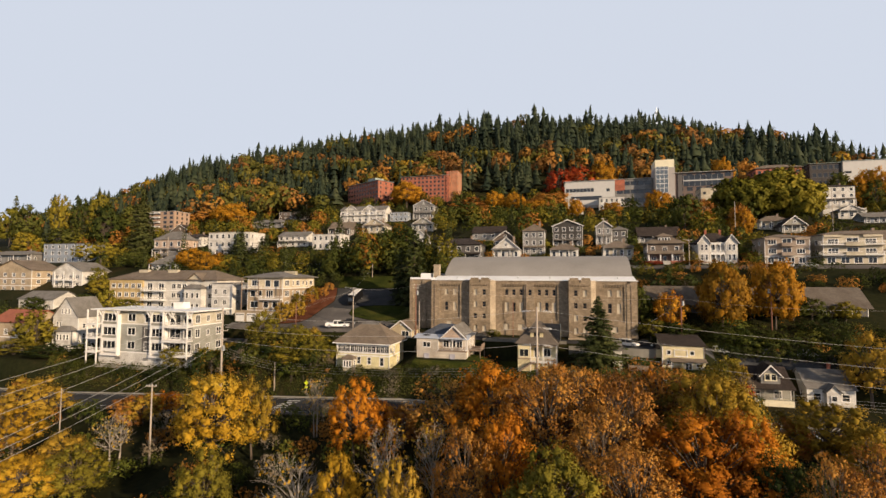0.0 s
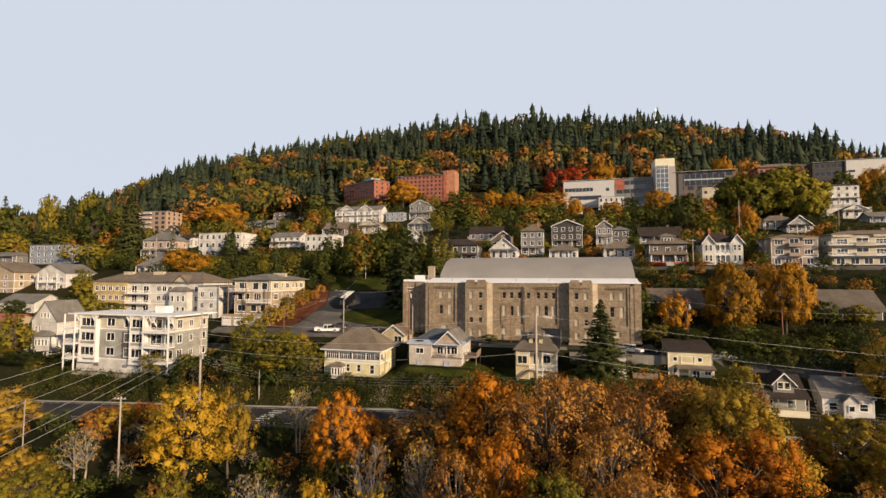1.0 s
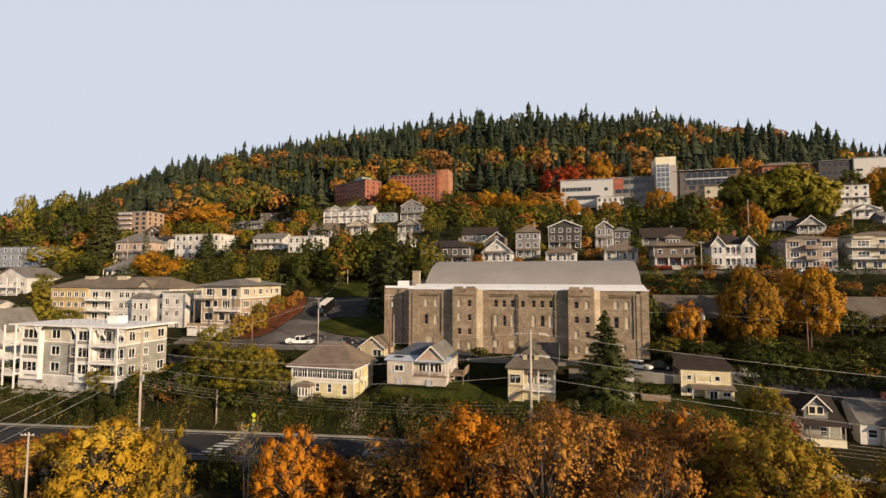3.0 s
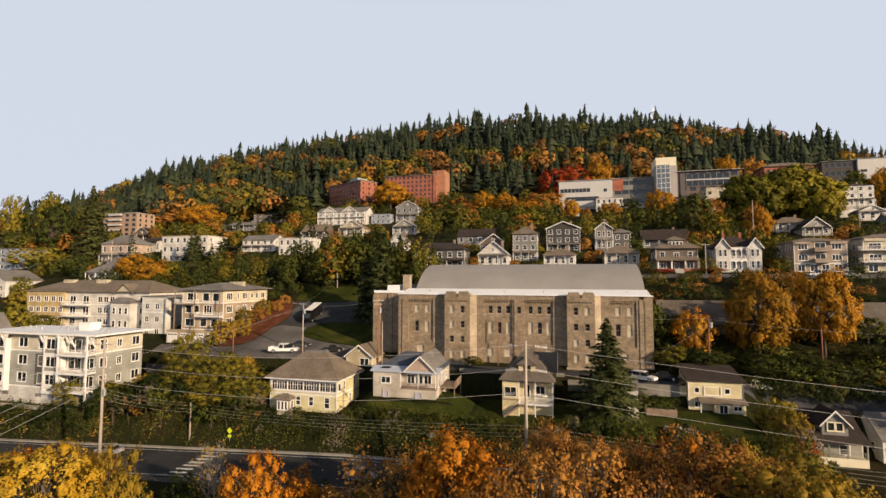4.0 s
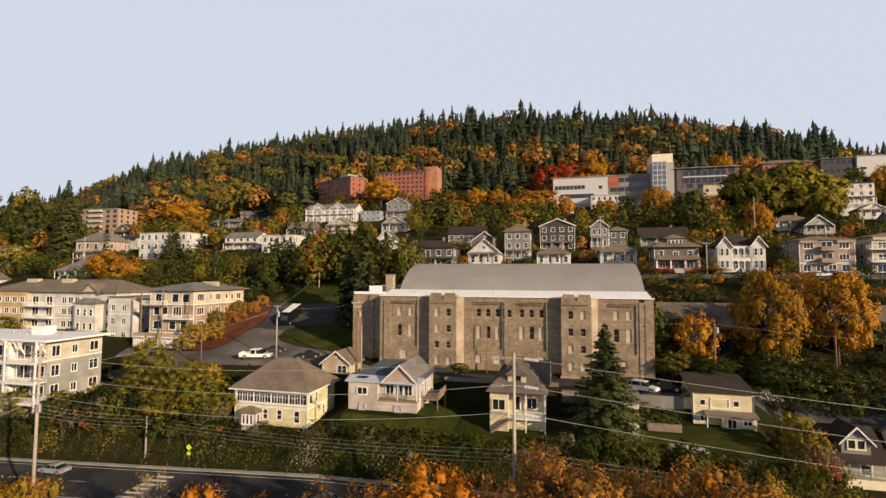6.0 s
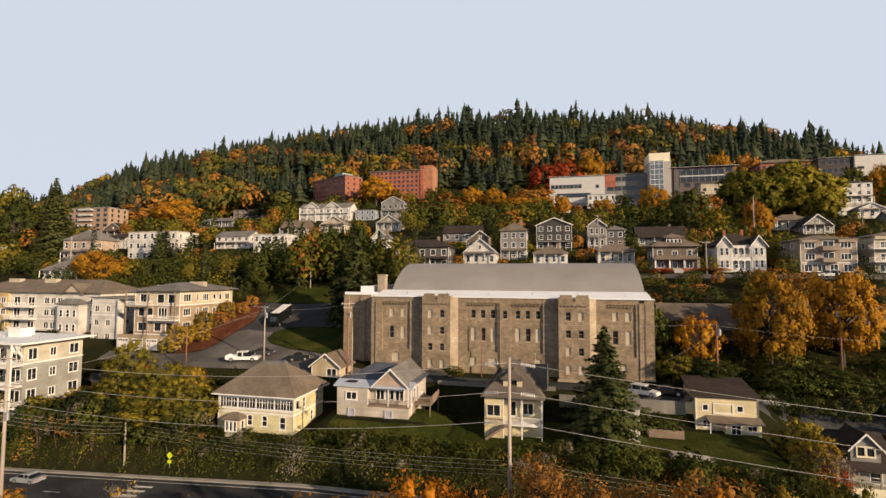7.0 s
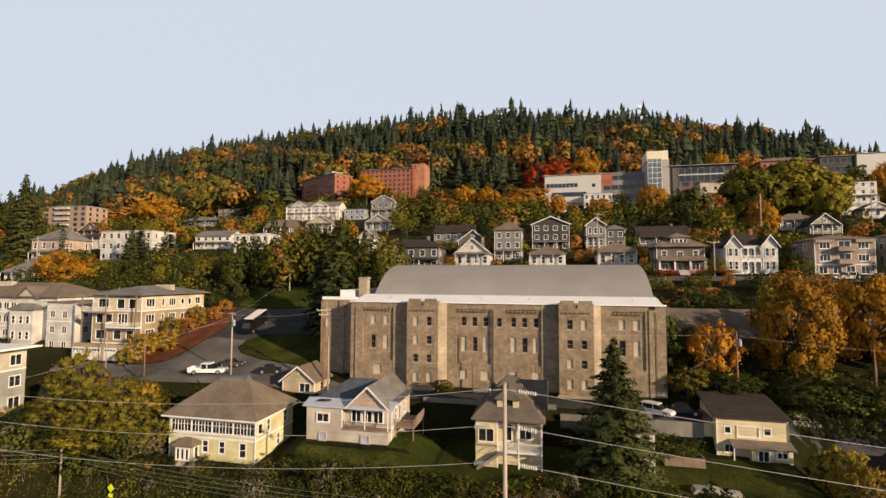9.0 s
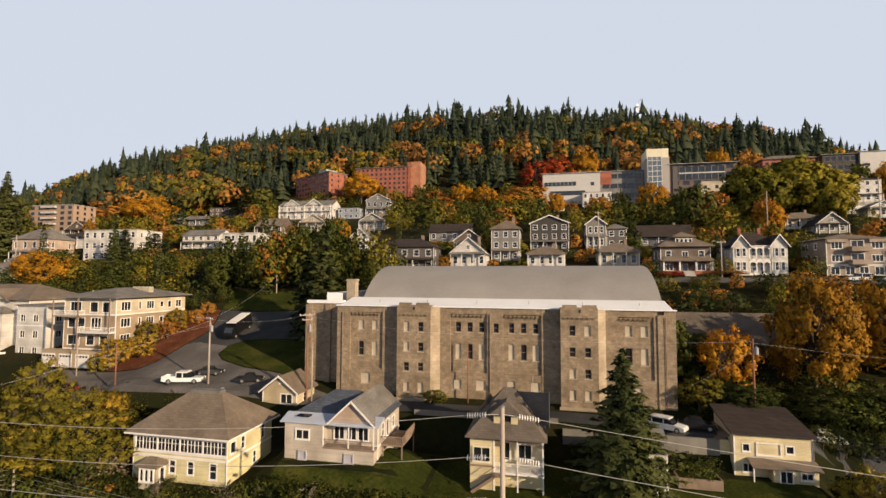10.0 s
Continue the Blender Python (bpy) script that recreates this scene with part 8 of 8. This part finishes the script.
for k in range(16):
    put("bush", rs.uniform(-137, -90), rs.uniform(97.0, 97.9), rs.uniform(1.3, 2.2), rs.uniform(2.4, 3.6))
put("olivebush", 14.2, 110.0, 1.5, 3.4, z=9.6)
for k in range(14):
    put("bush", rs.uniform(0.5, 18), rs.uniform(113.2, 114.4), rs.uniform(1.6, 2.8), rs.uniform(2.4, 3.6))


def town_fill():
    """Trees that fill the gaps between the houses on the slope."""
    n = 0
    gathered, shades = {}, {}

    def add(key, x, y, tall, wide, free=False):
        p = PROTO[key][int(abs(x * 7.3 + y * 3.1)) % len(PROTO[key])]
        q, m, nn = CROWNS[p.name]
        a = rs.uniform(0, 6.28)
        c, s = math.cos(a), math.sin(a)
        if y > 150 and not free:  # keep below the line from the path to the fronts behind
            for x0, x1, yf, zf in SIGHT:
                if yf > y and yf - y < 95 and x0 - 1 < -1.5 + (x + 1.5) * (yf - 25) / (y - 25) < x1 + 1:
                    tall = min(tall, 30 + (zf - 30) * (y - 25) / (yf - 25) - ground_z(x, y))
            if tall < 1.6:
                return
        w, t = min(wide, tall * 1.6) / p["wide"], tall / p["tall"]
        k = 2 if y < 90 else 7 if y > 240 else 5 if y > 185 else 3  # far crowns take fewer, larger sprays
        q, nn = q[::k], nn[::k]
        q = q.mean(axis=1, keepdims=True) + (q - q.mean(axis=1, keepdims=True)) * (1.3 if k < 4 else 1.9 if k == 5 else 2.2)
        v = q @ np.array([[c * w, s * w, 0], [-s * w, c * w, 0], [0, 0, t]]) + np.array([x, y, ground_z(x, y) - 0.3])
        gathered.setdefault(m.name, []).append(v)
        shades.setdefault(m.name, []).append(unit(nn @ np.array([[c / w, s / w, 0], [-s / w, c / w, 0], [0, 0, 1 / t]])))

    for k in range(3400):
        x, y = rs.uniform(-330, 190), rs.uniform(176, 372)
        if not clear(x, y, 2.0):
            continue
        # leave the house fronts open to the path
        if any(a - 1 < x < b + 1 and c - (6 if c > 170 else 4) < y < c for a, b, c, d in BLOCK):
            continue
        if any(a < x < b and c < y < d for a, b, c, d in ((-122, -90, 184, 209), (-206, -168, 168, 195), (120, 150, 245, 282), (78, 98, 215, 243), (-66, -56, 180, 210))):
            continue
        key = rs.choices(["m_green", "m_olive", "m_orange", "m_rust", "fir", "m_yellow", "bush"], [8, 6, 0.7, 0.6, 3.0, 0.9, 2] if x > -85 else [4, 8, 1.6, 1.0, 2.6, 3.0, 2])[0]
        tall = {"fir": rs.uniform(8, 15), "bush": rs.uniform(2, 4)}.get(key, rs.uniform(5, 9.5) if y < 215 else rs.uniform(6.5, 12))
        add(key, x, y, tall, tall * rs.uniform(0.6, 1.0) if key != "fir" else tall * 0.42)
        n += 1
        if n > 640:
            break
    for k in range(150):  # the belt above the side street
        x, y = rs.uniform(-205, -46), rs.uniform(157, 182)
        if clear(x, y, 1.0) and x < -86:
            key = rs.choices(["m_green", "m_olive", "fir", "m_rust"], [6, 2, 2.4, 0.4])[0]
            tall = rs.uniform(4, 9) if key != "fir" else rs.uniform(8, 14)
            add(key, x, y, tall, tall * (0.45 if key == "fir" else rs.uniform(0.6, 0.95)))
    for k in range(150):  # the dark slope between the hall and the upper row
        x, y = rs.uniform(16, 110), rs.choice([rs.uniform(150, 166), rs.uniform(171.8, 174.5)])
        if clear(x, y, 0.3) and not (y > 170 and any(a < x < b for a, b, c, d in BLOCK if 170 < c < 180)):
            add(rs.choice(["bush", "m_green", "m_olive", "bush", "m_rust"]), x, y, rs.uniform(2.2, 5.0), rs.uniform(3, 5))
    for k in range(160):  # gaps along the upper row
        x, y = rs.uniform(-48, 100), rs.uniform(178, 212)
        if clear(x, y, 0.2):
            add(rs.choice(["m_green", "m_green", "m_olive", "m_rust"]), x, y, rs.uniform(4.5, 9.5), rs.uniform(3.2, 5.5))
    for k in range(70):  # gardens beside the lower apartment blocks
        x, y = rs.uniform(-215, -124), rs.uniform(99, 130)
        if clear(x, y, 1.0):
            add(rs.choice(["bush", "olivebush", "m_green", "m_olive", "bush"]), x, y, rs.uniform(1.6, 4.2), rs.uniform(3, 5.5))
    for k in range(250):  # undergrowth below the road
        x, y = rs.uniform(-125, 60), rs.uniform(34, 81)
        add(rs.choice(["bush", "brush", "olivebush", "dry", "brush", "olivebush"]), x, y, rs.uniform(2.0, 5.0), rs.uniform(3, 5.5))
    for k in range(60):  # behind the apartment blocks
        x, y = rs.uniform(-160, -79), rs.uniform(149.5, 158)
        if clear(x, y, 0.5):
            key = rs.choice(["m_green", "bush", "m_olive", "m_green", "fir"])
            tall = rs.uniform(3, 7)
            add(key, x, y, tall, tall * (0.5 if key == "fir" else rs.uniform(0.8, 1.2)), True)
    for k in range(46):  # tall screen of trees above the street and its strip of grass
        x, y = rs.uniform(-86, -40), rs.uniform(157.5, 168)
        key = rs.choices(["m_green", "m_olive", "fir", "cedar", "m_orange"], [6, 3, 1.5, 3.5, 0.6])[0]
        tall = rs.uniform(8, 15.5)
        add(key, x, y, tall, tall * (0.45 if key in ("fir", "cedar") else rs.uniform(0.55, 0.8)), True)
    for x, y, tall in ((-176, 184, 17), (-148, 186, 16), (-139, 178, 17), (-128, 180, 15), (-93, 196, 15), (-182, 250, 18), (-172, 246, 16), (-120, 232, 17), (-97, 184, 14)):
        add("fir", x, y, tall, tall * 0.5, True)
    mats = list(gathered)
    verts = np.concatenate([np.concatenate(gathered[m]) for m in mats])
    me = quads_mesh("hillside_trees", verts, bpy.data.materials[mats[0]], np.concatenate([np.concatenate(shades[m]) for m in mats]))
    for m in mats[1:]:
        me.materials.append(bpy.data.materials[m])
    me.polygons.foreach_set("material_index", np.concatenate([np.full(sum(len(q) for q in gathered[m]), i) for i, m in enumerate(mats)]).astype(np.int32))
    tagged(new("hillside_trees", me), "mixed green and autumn trees filling the gaps between houses", "trees", kind="stuff")


town_fill()


def bank_scrub():
    """Low tangled growth over the banks, clump by clump."""
    rng = np.random.default_rng(21)
    kinds = [L_green, L_leafgreen, L_weed, L_tan, L_rust]
    C, N, K = [], [], []
    for k in range(1560):
        if k < 1050:
            x, y = rng.uniform(-137, 34), rng.uniform(97.0, 99.8)
            if -53.5 < x < -37.5:
                y = rng.uniform(96.95, 98.3)
        elif k < 1350:
            x, y = rng.uniform(-99, -53.6), rng.uniform(98.5, 115.5)
        else:
            x, y = rng.uniform(18, 78), rng.uniform(121.8, 134)
        if not clear(x, y, 0.4):
            continue
        r, h = rng.uniform(0.7, 1.7), rng.uniform(0.5, 1.9)
        q = rng.normal(0, 1, (50, 3))
        q[:, 2] = np.abs(q[:, 2])
        q = unit(q)
        p = q * [r, r, h] * rng.uniform(0.55, 1.1, (50, 1)) + [x, y, 0]
        p[:, 2] += [ground_z(a, b) for a, b in p[:, :2]]
        C.append(p)
        N.append(q + [0, 0, 0.4])
        v = noise.noise((x * 0.16, y * 0.2, 4.0)) + 0.16 * rng.normal()
        K.append(np.full(50, 0 if v < 0.02 else 1 if v < 0.3 else 2 if v < 0.48 else 3 if -56 < x < -20 else 4))
    C, N, K = np.concatenate(C), np.concatenate(N), np.concatenate(K)
    v, nn = soft(leaves(C, N, 0.17, rng, 0.6, 0.6), N)
    me = quads_mesh("bank_scrub", v, kinds[0], nn)
    for m in kinds[1:]:
        me.materials.append(m)
    me.polygons.foreach_set("material_index", K.astype(np.int32))
    tagged(new("bank_scrub", me), "tangled low green and tan scrub covering the bank", "scrub", kind="stuff")


bank_scrub()


# ---- the wooded hill: too many trees to count ----
def far_fir(rng, x, y, z, h, r):
    """One far fir: ragged skirts about a core, and needle sprays over them."""
    v, f, s = [], [], []
    tiers = 6
    bend = rng.uniform(0.6, 0.95)
    lean = rng.uniform(-0.03, 0.03, 2) * h
    for k in range(tiers):
        z0 = z + h * (0.08 + 0.145 * k + rng.uniform(-0.03, 0.03))
        z1 = z0 + h * rng.uniform(0.2, 0.27)
        rr = 0.72 * r * (1 - k / (tiers + 0.2)) ** bend * rng.uniform(0.65, 1.2)
        i, a0 = len(v), rng.uniform(0, 6.28)
        cx, cy = x + lean[0] * k / tiers, y + lean[1] * k / tiers
        for j in range(8):
            q = rr * (rng.uniform(0.75, 1.4) if j % 2 == 0 else rng.uniform(0.4, 0.75))
            a = a0 + math.pi * j / 4
            v.append((cx + q * math.cos(a), cy + q * math.sin(a), z0 - (rng.uniform(0.02, 0.06) * h if j % 2 == 0 else 0)))
            s.append((math.cos(a) * 0.85, math.sin(a) * 0.85, 0.53))
        v.append((cx + rng.uniform(-0.1, 0.1) * r, cy, z1))
        s.append((0.0, 0.0, 1.0))
        f += [(i + j, i + (j + 1) % 8, i + 8) for j in range(8)]
    m = 34
    t = rng.uniform(0, 0.96, m) ** 1.1
    a = rng.uniform(0, 2 * math.pi, m)
    q = r * (1.02 - t) ** bend * np.sqrt(rng.uniform(0.3, 1.35, m))
    P = np.stack([x + lean[0] * t + q * np.cos(a), y + lean[1] * t + q * np.sin(a), z + h * (0.05 + 0.95 * t)], axis=1)
    return v, f, s, P, np.stack([np.cos(a), np.sin(a), np.full(m, 0.7)], axis=1)


def far_broadleaf(rng, x, y, z, h, r):
    """One far rounded crown: a dome of clumps with gaps."""
    P, N = [], []
    a0 = rng.uniform(0, 6.28)
    for k in range(11):
        e = 1 - 1.25 * (k + 0.5) / 11
        w = math.sqrt(1 - e * e)
        a = a0 + 2.399963 * k
        d = np.array([w * math.cos(a), w * math.sin(a), e])
        c = np.array([x, y, z + h * 0.6]) + d * [r, r, h * 0.38] * rng.uniform(0.5, 0.78)
        q = unit(rng.normal(0, 1, (13, 3)) + 0.9 * d + [0, 0, 0.2])
        P.append(c + q * r * rng.uniform(0.28, 0.46))
        N.append(q + 0.4 * d)
    return np.concatenate(P), np.concatenate(N)


def wooded_hill():
    rng = np.random.default_rng(11)
    V, Fc, S, K, KN = [], [], [], [], []
    crowns = {"green": ([], []), "orange": ([], []), "russet": ([], []), "gold": ([], [])}
    step = 10.6
    for y in np.arange(330, 672, step):
        for x in np.arange(-780, 430, step):
            xx, yy = x + rng.uniform(-5, 5), y + rng.uniform(-5, 5)
            if x < -420 and rng.uniform() < 0.3:
                continue
            if yy < 395 and -200 < xx < 215 and not clear(xx, yy, 6):
                continue
            if yy < 374 and xx > -195 and xx < 210:
                continue
            z = ground_z(xx, yy)
            patch = noise.noise((xx * 0.011, yy * 0.015, 2.0)) + 0.45 * noise.noise((xx * 0.035, yy * 0.045, 5.0))
            hue = noise.noise((xx * 0.016, yy * 0.02, 9.0)) + 0.5 * rng.uniform(-1, 1) - 0.22 * ease(-xx, 120, 300)
            low = 1 - ease(yy, 380, 570)
            broad = -0.14 + 1.0 * patch + 0.30 * low + 0.18 * ease(-xx, 120, 260) * (1 - ease(yy, 500, 580)) - 0.3 * ease(yy, 540, 610)
            if rng.uniform() < broad:
                size = rng.uniform(0.75, 1.25)
                kind = "orange" if hue > 0.25 else "gold" if hue > 0.12 else "russet" if hue > -0.15 else "green"
                p, n = far_broadleaf(rng, xx, yy, z - 0.5, 18.0 * size * rng.uniform(0.85, 1.1), 9.2 * size)
                crowns[kind][0].append(p)
                crowns[kind][1].append(n)
            else:
                h = rng.uniform(12, 23) * (1.4 if rng.uniform() < 0.12 else 1) * (1.12 + 0.45 * noise.noise((xx * 0.03, yy * 0.03, 1.0)))
                if yy > 560:
                    h *= rng.uniform(0.72, 1.08)
                v, f, s, c, d = far_fir(rng, xx, yy, z - 0.5, h, h * rng.uniform(0.25, 0.37))
                S += s
                i = len(V)
                V += v
                Fc += [tuple(i + k for k in t) for t in f]
                K.append(c)
                KN.append(d)
    Q, QN = soft(leaves(np.concatenate(K), np.concatenate(KN), 1.05, rng, 0.35, 0.5), np.concatenate(KN))
    n = len(V)
    V += [tuple(p) for p in Q.reshape(-1, 3)]
    Fc += [(n + 4 * k, n + 4 * k + 1, n + 4 * k + 2, n + 4 * k + 3) for k in range(len(Q))]
    me = bpy.data.meshes.new("conifer_wood")
    me.from_pydata(V, [], Fc)
    me.materials.append(L_hill)
    me.polygons.foreach_set("use_smooth", np.ones(len(Fc), dtype=bool))
    me.normals_split_custom_set_from_vertices(S + np.repeat(QN, 4, axis=0).tolist())
    tagged(new("conifer_wood", me), "dense dark conifer forest covering the hill", "forest", kind="stuff")
    for kind, mat, label in (("green", L_hillgreen, "dull green broadleaf trees on the hill"), ("orange", L_hillorange, "orange autumn trees on the hill"),
                             ("russet", L_hillrust, "russet brown autumn trees on the hill"), ("gold", L_hillgold, "golden yellow autumn trees on the hill")):
        p, q = (np.concatenate(a) for a in crowns[kind])
        Q, QN = soft(leaves(p, q, 1.5, rng, 0.45, 0.8), q, 0.6)
        tagged(new(kind + "_wood", quads_mesh(kind + "_wood", Q, mat, QN)), label, "forest", kind="stuff")


wooded_hill()

# prototypes that no place uses are taken away
for kinds in PROTO.values():
    for ob in kinds:
        if ob.name not in USED:
            for q in (*ob.children_recursive, ob):
                bpy.data.objects.remove(q)
